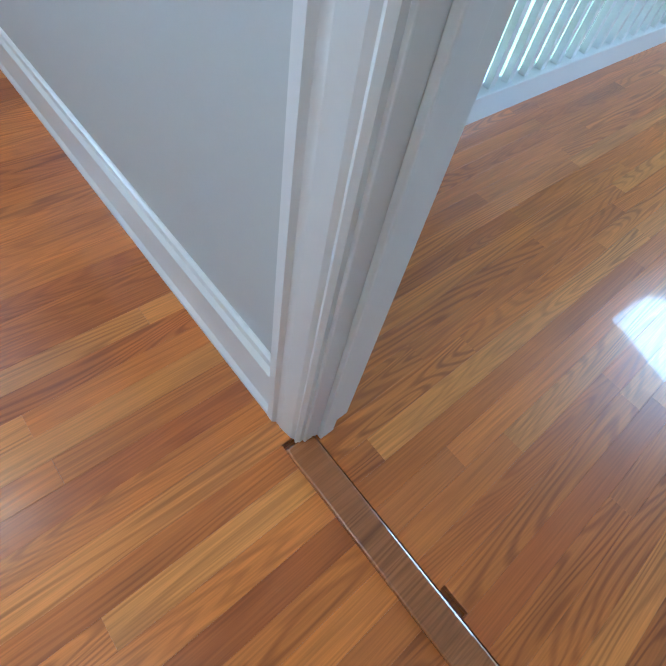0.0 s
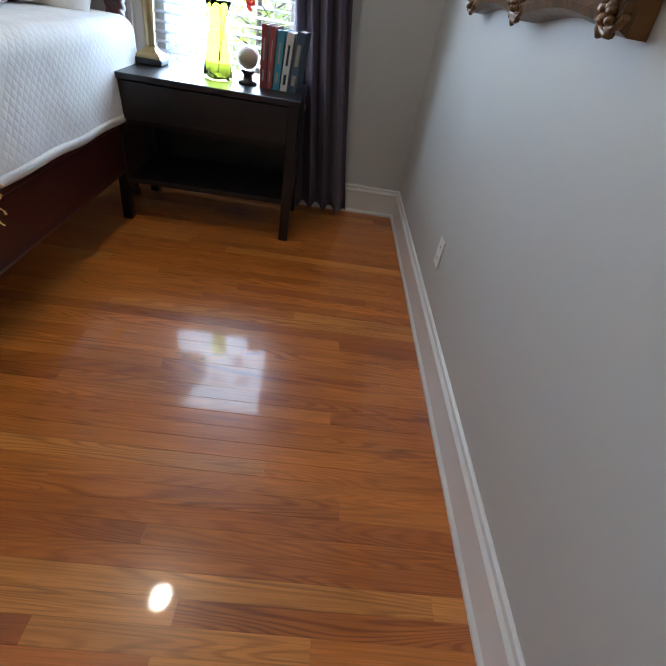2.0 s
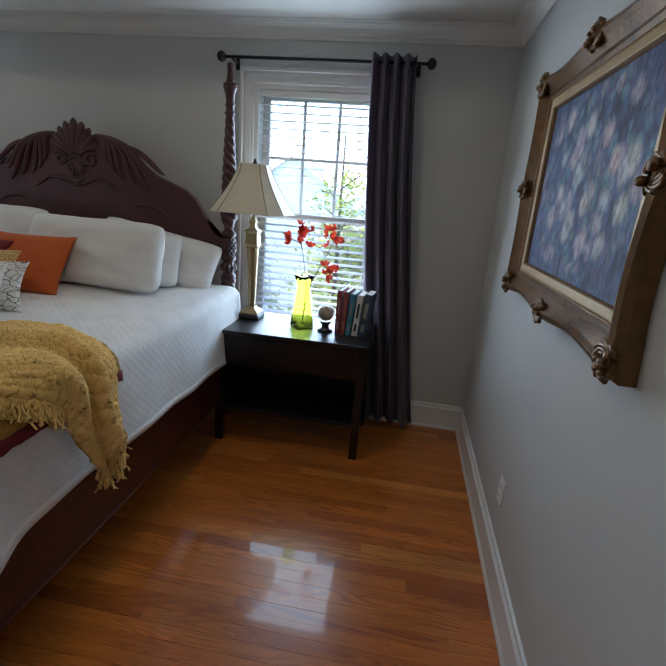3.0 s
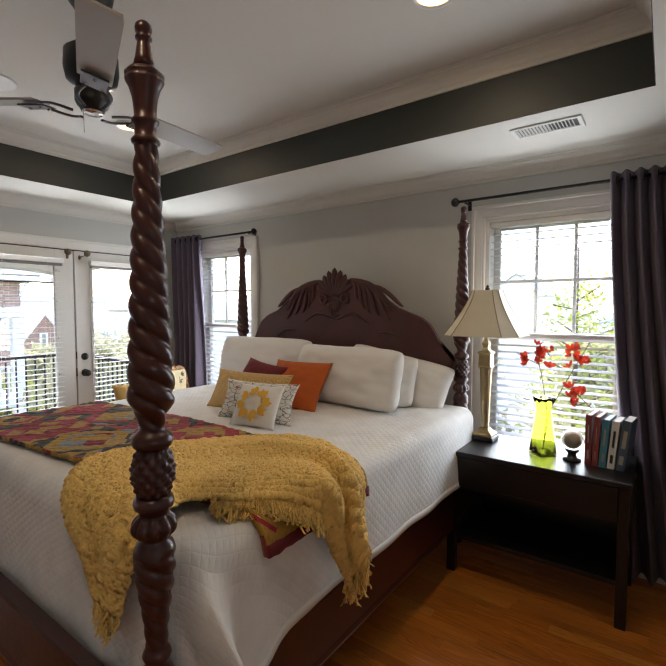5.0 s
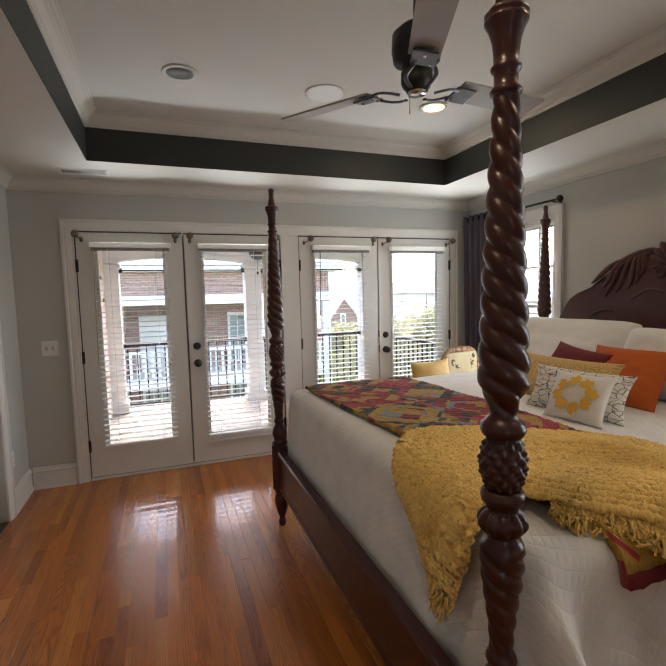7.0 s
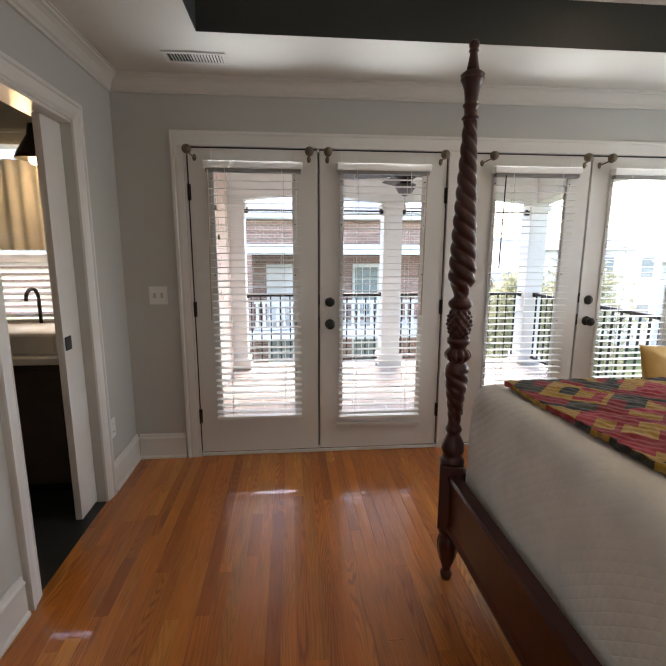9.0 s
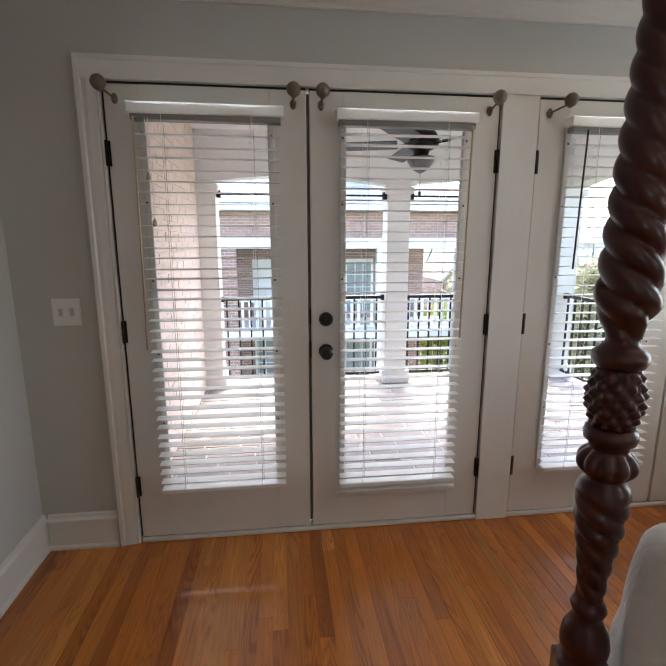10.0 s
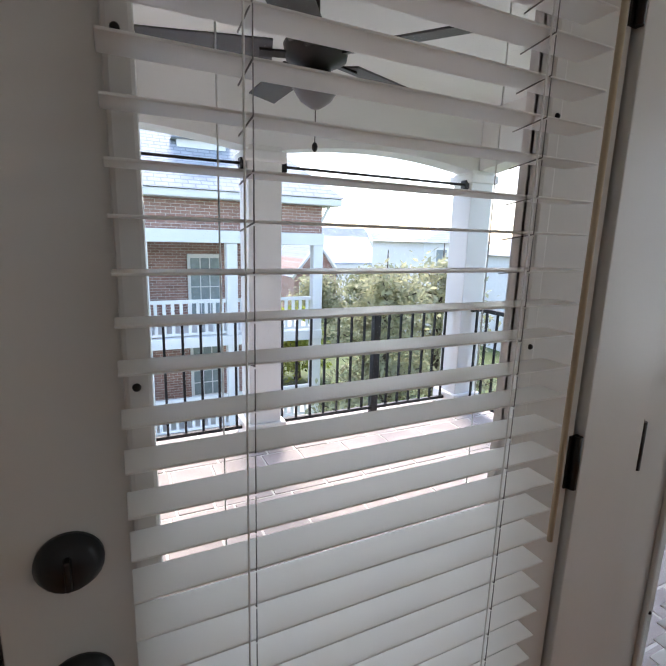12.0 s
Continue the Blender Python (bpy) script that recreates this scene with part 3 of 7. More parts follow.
setting("baseboard", baseboard("x", S, 1, W + 0.026, -2.16), TRIM, "white baseboard with a moulded top along the wall", "baseboard")

CAS = [(0, 0), (0.0, 0.012), (0.008, 0.016), (0.014, 0.013), (0.022, 0.017), (0.05, 0.021), (0.066, 0.020), (0.072, 0.027), (0.088, 0.027), (0.09, 0.02), (0.09, 0)]


def casing(axis, wall, sign, a, b, z0, z1, sill=False):
    """A moulded casing round an opening from a to b."""
    bm = bmesh.new()
    path = [(a, z0, -1, 0), (a, z1, -1, 1), (b, z1, 1, 1), (b, z0, 1, 0)]
    if sill:
        path = [(a, z0, -1, -1), (a, z1, -1, 1), (b, z1, 1, 1), (b, z0, 1, -1)]
    rings = []
    for c, z, ox, oz in path:
        ring = []
        for d, h in CAS:
            p, q = c + ox * d, z + oz * d
            ring.append(bm.verts.new((p, wall + sign * h, q) if axis == "x" else (wall + sign * h, p, q)))
        rings.append(ring)
    if sill:
        rings.append(rings[0])
    for r, s in zip(rings, rings[1:]):
        for i in range(len(CAS) - 1):
            bm.faces.new((r[i], r[i + 1], s[i + 1], s[i]))
    if not sill:
        bm.faces.new(rings[0])
        bm.faces.new(rings[-1])
    bmesh.ops.recalc_face_normals(bm, faces=bm.faces[:])
    return bm


setting("door_casing", casing("x", N, -1, ENTRY[0] - 0.006, ENTRY[1] + 0.006, 0, ENTRY[3] + 0.006), TRIM, "white moulded casing round the entry doorway", "trim")
setting("door_casing", casing("x", N + 0.11, 1, ENTRY[0] - 0.006, ENTRY[1] + 0.006, 0, ENTRY[3] + 0.006), TRIM, "white moulded casing round the entry doorway", "trim")
bm = cube(ENTRY[0] - 0.0118, ENTRY[0], N - 0.003, N + 0.113, 0, ENTRY[3], bev=0.002)
box(bm, ENTRY[0], ENTRY[1], N - 0.003, N + 0.113, ENTRY[3], ENTRY[3] + 0.0115)
box(bm, ENTRY[0], ENTRY[0] + 0.012, N + 0.03, N + 0.065, 0, ENTRY[3], 0.002)
setting("door_jamb", bm, TRIM, "white door jamb with a stop at the entry doorway", "trim")
bm = cube(ENTRY[1], ENTRY[1] + 0.0118, N - 0.003, N + 0.113, 0, ENTRY[3], bev=0.002)
setting("door_jamb", bm, TRIM, "white door jamb with a stop at the entry doorway", "trim")
setting("door_casing", casing("y", E, -1, BATH[0], BATH[1], 0, BATH[3]), TRIM, "white moulded casing round the bathroom opening", "trim")
bm = cube(E - 0.002, E + 0.132, BATH[1] - 0.012, BATH[1], 0, BATH[3])
box(bm, E - 0.002, E + 0.132, BATH[0], BATH[1] - 0.012, BATH[3] - 0.015, BATH[3])
setting("door_jamb", bm, TRIM, "white jamb lining the bathroom opening", "trim")
bm = casing("x", S, 1, -2.062, 1.477, 0, 2.062)
box(bm, -0.38, -0.21, S - 0.12, S + 0.018, 0.0, 2.062, 0.002)
box(bm, -2.15, 1.565, S + 0.001, S + 0.023, 2.063, 2.15)
setting("door_casing", bm, TRIM, "white casing and mullion round the french doors", "trim")
bm = cube(-2.055, 1.47, S - 0.13, S + 0.015, 0.002, 0.022, bev=0.004)
setting("door_sill", bm, TRIM, "white painted sill under the french doors", "trim")
bm = cube(ENTRY[0] - 0.01, ENTRY[1] + 0.01, 0.698, 0.762, -0.004, 0.011, bev=0.005)
setting("threshold", bm, THRESH, "orange oak threshold strip in the doorway", "threshold")


# ---- french doors ----
HEADRAIL = mat("grey_headrail", (0.24, 0.23, 0.22), 0.5, var=0.1, bump=0.0)


def blind(parent_name, label, x0, x1, z0, z1, y, group, tilt=8.0, wand=None, pitch=0.0443):
    """A white slatted blind hung along x on a door, raised slats all present."""
    t = thing(parent_name, label, "blind", group)
    part("valance", cube(x0 - 0.02, x1 + 0.02, y - 0.008, y + 0.05, z1 - 0.004, z1 + 0.038, bev=0.004), SLAT, t)
    part("headrail", cube(x0 - 0.008, x1 + 0.008, y - 0.004, y + 0.04, z1 - 0.026, z1 - 0.005), HEADRAIL, t, "grey headrail")
    n = int((z1 - 0.03 - z0 - 0.02) / pitch)
    first = None
    for i in range(n):
        z = z0 + 0.03 + (i + 0.5) * pitch
        if first is None:
            bm = cube(x0, x1, -0.024, 0.024, -0.0014, 0.0014, bev=0.001)
            first = part("slat", bm, SLAT, t)
            first.matrix_basis = pose(0, y + 0.018, z, tilt)
        else:
            again(first, pose(0, y + 0.018 + random.uniform(-0.001, 0.001), z + random.uniform(-0.0015, 0.0015), tilt + random.uniform(-1.2, 1.2), random.uniform(-0.15, 0.15)))
    part("bottom_rail", cube(x0, x1, y - 0.007, y + 0.043, z0, z0 + 0.02, bev=0.004), SLAT, t)
    for cx in (x0 + 0.11, x1 - 0.11):
        bm = rod((cx, y + 0.044, z0 + 0.01), (cx, y + 0.044, z1), 0.0011, 6)
        rod((cx + 0.012, y - 0.008, z0 + 0.01), (cx + 0.012, y - 0.008, z1), 0.0009, 6, bm)
        part("cord", bm, SLAT, t)
        bm = bmesh.new()
        for i in range(n):
            z = z0 + 0.03 + (i + 0.5) * pitch - 0.004
            rod((cx - 0.008, y - 0.006, z - 0.004), (cx - 0.008, y + 0.044, z + 0.003), 0.0009, 5, bm)
            rod((cx - 0.008, y + 0.044, z + 0.003), (cx - 0.008, y + 0.044, z + pitch), 0.0007, 5, bm)
        tagged(part("ladder_cord", bm, HEADRAIL, t, "thin ladder cord between the slats"), kind="stuff")
    if wand:
        wx, wl, wm = wand
        part("tilt_wand", rod((wx, y + 0.056, z1 - 0.02), (wx + 0.012, y + 0.062, z1 - wl), 0.0042, 8), wm, t, "slim tilt wand")
    return t


# near-black colour for the shade in the gaps round the doors
GAP_SHADE = mat("gap_shade", (0.028, 0.026, 0.025), 0.8)
BEIGEWOOD = mat("beige_wand", (0.55, 0.44, 0.30), 0.5)


def door_leaf(i, x0, x1, knob_side, hinge_side):
    """One french door leaf from x0 (east) to x1 (west)."""
    y1, y0 = S + 0.004, S - 0.04
    hi, lo = max(x0, x1), min(x0, x1)
    d = thing("door_%d" % i, "white wooden french door leaf with one tall glass pane, closed", "door", "french doors", kind="structure")
    gl, gh, gb, gt = lo + 0.155, hi - 0.148, 0.28, 1.93
    bm = bmesh.new()
    box(bm, lo + 0.003, gl, y0, y1, 0.028, 2.052, 0.002)
    box(bm, gh, hi - 0.003, y0, y1, 0.028, 2.052, 0.002)
    box(bm, gl, gh, y0, y1, 0.028, gb, 0.0)
    box(bm, gl, gh, y0, y1, gt, 2.052, 0.0)
    part("leaf", bm, TRIM, d)
    bm = bmesh.new()
    for a, b, c, e in ((gl - 0.016, gl + 0.012, gb - 0.012, gt + 0.012), (gh - 0.012, gh + 0.016, gb - 0.012, gt + 0.012)):
        box(bm, a, b, y1, y1 + 0.012, c, e, 0.005)
    for c, e in ((gb - 0.012, gb + 0.012), (gt - 0.012, gt + 0.012)):
        box(bm, gl + 0.012, gh - 0.012, y1, y1 + 0.008, c, e, 0.003)
    part("glazing_bead", bm, TRIM, d)
    g = part("pane", cube(gl, gh, S - 0.022, S - 0.016, gb, gt), WINDOWGLASS, d, "clear glass pane")
    g.visible_shadow = False
    hx = hi if hinge_side > 0 else lo
    for z in (0.295, 1.04, 1.785):
        bm = rod((hx, S + 0.012, z - 0.05), (hx, S + 0.012, z + 0.05), 0.0075, 10)
        box(bm, hx - 0.014, hx + 0.014, S + 0.003, S + 0.007, z - 0.05, z + 0.05)
        part("hinge", bm, BRONZE, d, "dark bronze hinge")
    if knob_side:
        kx = lo + 0.07 if knob_side < 0 else hi - 0.07
        m = Matrix.Translation((kx, y1, 1.080)) @ Matrix.Rotation(radians(-90), 4, "X")
        bm = lathe([(0.0, 0), (0.033, 0), (0.033, 0.006), (0.028, 0.014), (0.024, 0.019), (0.004, 0.021)], 24, None, m)
        box(bm, kx - 0.003, kx + 0.003, y1 + 0.018, y1 + 0.03, 1.063, 1.097, 0.002)
        part("deadbolt", bm, BLACK, d, "black thumb-turn deadbolt")
        m = Matrix.Translation((kx, y1, 0.929)) @ Matrix.Rotation(radians(-90), 4, "X")
        part("door_knob", lathe([(0.0, 0), (0.034, 0), (0.034, 0.005), (0.026, 0.011), (0.012, 0.016), (0.011, 0.03), (0.018, 0.036), (0.028, 0.045), (0.030, 0.055), (0.025, 0.065), (0.012, 0.07), (0.002, 0.071)], 28, None, m), BLACK, d, "black round door knob")
        ex = hi + 0.0015 if knob_side > 0 else lo - 0.0015
        bm = cube(ex - 0.003, ex + 0.003, y1 - 0.006, y1 + 0.003, 0.90, 0.98)
        box(bm, ex - 0.003, ex + 0.003, y1 - 0.006, y1 + 0.003, 1.06, 1.13)
        part("strike_plate", bm, BRONZE, d)
    # dark strips put in the gaps in place of their shade
    gap = bmesh.new()
    box(gap, *((hi - 0.0032, hi + 0.005) if hinge_side > 0 else (lo - 0.005, lo + 0.0032)), y0, y1 - 0.007, 0.03, 2.055)
    box(gap, lo + 0.004, hi - 0.004, y0, y1 - 0.007, 2.0515, 2.062)
    box(gap, lo + 0.004, hi - 0.004, y0, y1 - 0.007, 0.0215, 0.0285)
    part("gap_filler", gap, GAP_SHADE, d, "dark weatherstrip in the door's gaps")
    for bx in (gl - 0.004, gh + 0.004):
        for z in (0.61, 0.937, 1.264, 1.591, 1.866):
            part("screw_cap", ball((bx, y1 + 0.012, z), 0.0045, seg=8), BRONZE, d)
    if knob_side:
        # backing added so that no light leaks between the two leaves
        part("astragal", cube(hi - 0.01, hi + 0.018, y0 - 0.012, y0 - 0.001, 0.03, 2.05), HEADRAIL, d, "grey strip added behind the meeting edge to shut out light")
    return gl, gh, gb, gt


def finial_bracket(x, z, lean):
    """A small rod holder with a ball end, screwed near a door's top corner."""
    y = S + 0.004
    b = thing("rod_bracket", "small aged brass rod bracket with ball end on door", "bracket", "rod brackets")
    bm = lathe([(0.0, 0), (0.013, 0), (0.013, 0.004), (0.006, 0.007), (0.002, 0.007)], 14, None, Matrix.Translation((x, y, z)) @ Matrix.Diagonal((1, 1, 1.6, 1)) @ Matrix.Rotation(radians(-90), 4, "X"))
    part("plate", bm, KNOBWOOD, b)
    part("arm", rod((x, y + 0.005, z), (x + lean, y + 0.075, z + 0.022), 0.0045, 8), KNOBWOOD, b)
    bm = ball((x + lean, y + 0.085, z + 0.034), 0.029)
    rod((x + lean, y + 0.07, z + 0.012), (x + lean, y + 0.08, z + 0.02), 0.012, 10, bm)
    part("ball", bm, KNOBWOOD, b)
    return b


SIDES = ((0, 1), (1, -1), (0, 1), (1, -1))
for i, ((a, b), (k, h)) in enumerate(zip(DOORS, SIDES)):
    gl, gh, gb, gt = door_leaf(i + 1, a, b, k, h)
    low = (0.292, 0.27, 0.292, 0.292)[i]
    wand = ((gh + 0.012, 0.95, BEIGEWOOD), (gl + 0.005, 0.93, BEIGEWOOD), (gh - 0.03, 0.62, BRONZE), None)[i]
    blind("blind", "white slatted blind lowered over a door pane with open slats", gl - (0.035, 0.004, 0.02, 0.02)[i], gh + 0.02, low, 1.928, S + 0.045, "door blinds", wand=wand, tilt=(-3.0, 0.0, 0.0, -1.0)[i])
    if i == 0:
        for z, dx in ((1.70, 0.0), (1.52, 0.012)):
            t = thing("cord_tassel", "small cream tassel at the end of a blind cord", "tassel", "blind cord tassels")
            part("cord", rod((gh - 0.03 - dx, S + 0.098, 1.905), (gh - 0.03 - dx, S + 0.098, z), 0.0011, 6), SLAT, t)
            part("bell", lathe([(0.003, 0.028), (0.006, 0.022), (0.009, 0.008), (0.010, 0.0), (0.004, -0.003)], 12, None, Matrix.Translation((gh - 0.03 - dx, S + 0.098, z - 0.026))), BEIGEWOOD, t)
    if i == 1:
        single("blind_holder", cube(gl - 0.03, gh + 0.03, S + 0.004, S + 0.03, 0.188, 0.215, bev=0.004), TRIM, "white ledge under the blind on the door", "ledge")
for x, ln in ((1.425, 0.03), (0.71, 0.0), (0.592, 0.0), (-0.155, -0.004), (-0.437, -0.045), (-1.155, 0.03), (-1.262, -0.03), (-2.01, -0.03)):
    finial_bracket(x, 1.995, ln)


# ---- windows in the west wall ----
def window(i, y0, y1):
    w = thing("window_%d" % i, "white double-hung window with a grille in the upper sash", "window", "bedroom windows", kind="structure")
    part("casing", casing("y", W, 1, y0, y1, WZ0, WZ1, True), TRIM, w)
    part("sill", cube(W - 0.02, W + 0.05, y0 - 0.1, y1 + 0.1, WZ0 - 0.03, WZ0 + 0.004, bev=0.006), TRIM, w)
    x = W - 0.09
    mid = 1.345
    bm = bmesh.new()
    for a, b in ((y0, y0 + 0.025), (y1 - 0.025, y1)):
        box(bm, W - T, W, a, b, WZ0, WZ1)
    box(bm, W - T, W, y0 + 0.025, y1 - 0.025, WZ1 - 0.025, WZ1)
    box(bm, W - T, W - 0.02, y0 + 0.025, y1 - 0.025, WZ0, WZ0 + 0.02)
    part("frame", bm, TRIM, w)
    for nm, lo, hi, xx in (("upper_sash", mid - 0.02, WZ1 - 0.025, x - 0.03), ("lower_sash", WZ0 + 0.02, mid + 0.02, x)):
        bm = bmesh.new()
        a, b = y0 + 0.025, y1 - 0.025
        box(bm, xx - 0.018, xx + 0.018, a, a + 0.045, lo, hi, 0.003)
        box(bm, xx - 0.018, xx + 0.018, b - 0.045, b, lo, hi, 0.003)
        box(bm, xx - 0.018, xx + 0.018, a + 0.045, b - 0.045, lo, lo + 0.042, 0.003)
        box(bm, xx - 0.018, xx + 0.018, a + 0.045, b - 0.045, hi - 0.042, hi, 0.003)
        s = part(nm, bm, TRIM, w)
        g = part("pane", cube(xx - 0.002, xx + 0.002, a + 0.04, b - 0.04, lo + 0.04, hi - 0.04), WINDOWGLASS, s, "clear glass pane")
        g.visible_shadow = False
        if nm == "upper_sash":
            gy0, gy1 = a + 0.045, b - 0.045
            for k in (1, 2):
                yy = gy0 + (gy1 - gy0) * k / 3
                part("muntin", cube(xx - 0.01, xx + 0.01, yy - 0.009, yy + 0.009, lo + 0.042, hi - 0.042), TRIM, s)
            zz = (lo + hi) / 2
            part("muntin", cube(xx - 0.009, xx + 0.009, gy0, gy1, zz - 0.009, zz + 0.009), TRIM, s)
    bl = thing("blind", "white slatted blind lowered in a window with level open slats", "blind", "window blinds")
    a, b = y0 + 0.03, y1 - 0.03
    part("headrail", cube(W - 0.06, W - 0.012, a, b, WZ1 - 0.06, WZ1 - 0.026, bev=0.003), SLAT, bl)
    first = None
    z = WZ0 + 0.05
    while z < WZ1 - 0.08:
        if first is None:
            first = part("slat", cube(-0.022, 0.022, a, b, -0.0014, 0.0014, bev=0.001), SLAT, bl)
            first.matrix_basis = pose(W - 0.035, 0, z, 0, 13)
        else:
            again(first, pose(W - 0.035, random.uniform(-0.002, 0.002), z, 0, (0 if z > mid else 13) + random.uniform(-1, 1)))
        z += 0.0455
    part("bottom_rail", cube(W - 0.057, W - 0.014, a, b, WZ0 + 0.012, WZ0 + 0.03, bev=0.003), SLAT, bl)
    for yy in (a + 0.12, b - 0.12):
        part("cord", rod((W - 0.011, yy, WZ0 + 0.02), (W - 0.011, yy, WZ1 - 0.05), 0.0011, 6), SLAT, bl)


for i, (a, b) in enumerate(WIN):
    window(i + 1, a, b)


def curtain(label, y0, y1, yb0, yb1, folds, seed, ztop=2.28):
    """A grommet panel with deep folds that spreads towards its foot."""
    def f(u, v):
        a, b = y0 + (y1 - y0) * u, yb0 + (yb1 - yb0) * u
        k = v ** 1.25 if v < 0.9 else v ** 1.25 + 1.2 * (v - 0.9) * max(0, u - 0.75)
        amp = 0.040 + 0.020 * v
        ph = folds * 2 * math.pi * u + 0.6 * math.sin(5 * v + seed)
        x = W + 0.09 + amp * math.sin(ph) + 0.012 * math.sin(2.1 * ph + 3 * v) * v
        z = ztop - (ztop - 0.025) * v + 0.015 * math.sin(3 * u + seed) * v ** 6
        return Vector((x, a + (b - a) * k, z))
    c = thing("curtain", label, "curtain", "window curtains")
    ob = thicken(part("panel", cloth(f, 90, 40), CURTAIN, c), 0.003, 0)
    for k in range(folds):
        yy = y0 + (y1 - y0) * (k + 0.5) / folds
        bm = lathe([(0.020, -0.003), (0.026, -0.002), (0.026, 0.002), (0.020, 0.003)], 18, None, Matrix.Translation((W + 0.09, yy, ztop - 0.04)) @ Matrix.Rotation(radians(90), 4, "X"))
        part("grommet", bm, BRONZE, c)
    return c


def curtain_rod(y0, y1, z):
    r = thing("curtain_rod", "dark bronze curtain rod with ball finials above the window", "curtain rod", "curtain rods")
    part("pole", rod((W + 0.09, y0, z), (W + 0.09, y1, z), 0.0095, 12), BRONZE, r)
    for y in (y0, y1):
        part("finial", ball((W + 0.09, y, z), 0.03, sy=0.9), BRONZE, r)
    for y in (y0 + 0.07, y1 - 0.07):
        bm = cube(W, W + 0.008, y - 0.012, y + 0.012, z - 0.05, z + 0.02, bev=0.002)
        rod((W + 0.005, y, z - 0.012), (W + 0.09, y, z - 0.012), 0.006, 8, bm)
        part("bracket", bm, BRONZE, r)


curtain_rod(-0.98, 0.25, 2.24)
curtain_rod(-4.12, -2.90, 2.235)
curtain("plum grey grommet curtain gathered beside the window by the nightstand", -0.085, 0.165, 0.06, 0.40, 4, 0.4)
curtain("plum grey grommet curtain gathered beside the window in the corner", -4.12, -3.68, -4.10, -3.64, 5, 1.7)

# ---- four-poster bed ----
BT = 0.90
PX, HX, PN, PS = 0.17, -2.07, -0.777, -2.856
CY = (PN + PS) / 2
bed = thing("four_poster_bed", "dark mahogany four-poster bed with rope-twist posts and carved headboard", "bed", m=Matrix())


def smooth_step(a, b, x):
    t = max(0.0, min(1.0, (x - a) / (b - a)))
    return t * t * (3 - 2 * t)


POST = [(0.0, 0.552), (0.050, 0.552), (0.050, 0.568), (0.042, 0.575), (0.038, 0.592), (0.045, 0.602), (0.047, 0.618), (0.043, 0.645), (0.032, 0.668), (0.026, 0.682), (0.030, 0.690), (0.034, 0.700), (0.030, 0.712), (0.025, 0.720)]
TW1 = [(0.026 + 0.022 * smooth_step(0, 1, i / 40), 0.724 + 0.226 * i / 40) for i in range(41)]
MIDP = [(0.048, 0.953), (0.047, 0.963), (0.042, 0.976), (0.032, 0.986)]
LOBE = [(0.033 + 0.020 * math.sin(math.pi * i / 12) ** 0.8, 0.99 + 0.056 * i / 12) for i in range(13)]
RING = [(0.034, 1.049), (0.035, 1.058), (0.044, 1.064), (0.0465, 1.075), (0.044, 1.086), (0.036, 1.092)]
PINE = [(0.033 + 0.0175 * math.sin(math.pi * (0.06 + 0.88 * i / 30)), 1.092 + 0.112 * i / 30) for i in range(31)]
RING2 = [(0.034, 1.203), (0.042, 1.209), (0.0475, 1.221), (0.046, 1.233), (0.036, 1.242), (0.028, 1.250), (0.027, 1.258)]
TW2 = [(0.031 + 0.023 * smooth_step(0, 1, i / 14) if i < 14 else 0.054 - 0.028 * ((i - 14) / 126) ** 1.2, 1.262 + 0.640 * i / 140) for i in range(141)]
UP = [(0.024, 1.903), (0.030, 1.904), (0.032, 1.91), (0.028, 1.916), (0.0235, 1.921), (0.0235, 1.944), (0.029, 1.95), (0.030, 1.956), (0.024, 1.962), (0.0245, 1.979), (0.028, 2.005), (0.034, 2.027), (0.041, 2.04), (0.0415, 2.046), (0.036, 2.048), (0.041, 2.053), (0.041, 2.058), (0.034, 2.065), (0.025, 2.07)]
FIN = [(0.024, 2.07), (0.019, 2.093), (0.0145, 2.123), (0.013, 2.13), (0.018, 2.134), (0.018, 2.139), (0.013, 2.143), (0.017, 2.148), (0.0185, 2.156), (0.017, 2.165), (0.010, 2.172), (0.002, 2.174)]


def post_shape(a, z, r):
    if 0.724 <= z <= 0.95:
        s = abs(math.cos(1.5 * a + 72 * z))
        return r * (0.80 + 0.22 * s ** 0.6)
    if 1.262 <= z <= 1.902:
        s = abs(math.cos(1.5 * a + 60 * z))
        return r * (0.74 + 0.26 * s ** 0.6)
    if 0.995 <= z <= 1.045:
        return r * (0.82 + 0.20 * abs(math.cos(5 * a)) ** 0.7)
    if 1.985 <= z <= 2.067:
        return r * (0.97 + 0.07 * abs(math.cos(3 * a)) * (z - 1.985) / 0.08)
    return r


def pine_shape(a, z, r):
    """Rows of pointed scales in a diamond lattice."""
    u, v = a * 5 / math.pi, (z - 1.092) / 0.112 * 3.4
    p, q = (u + v) % 1, (u - v) % 1
    return r * (0.84 + 0.25 * ((1 - abs(2 * p - 1)) * (1 - abs(2 * q - 1))) ** 0.6)


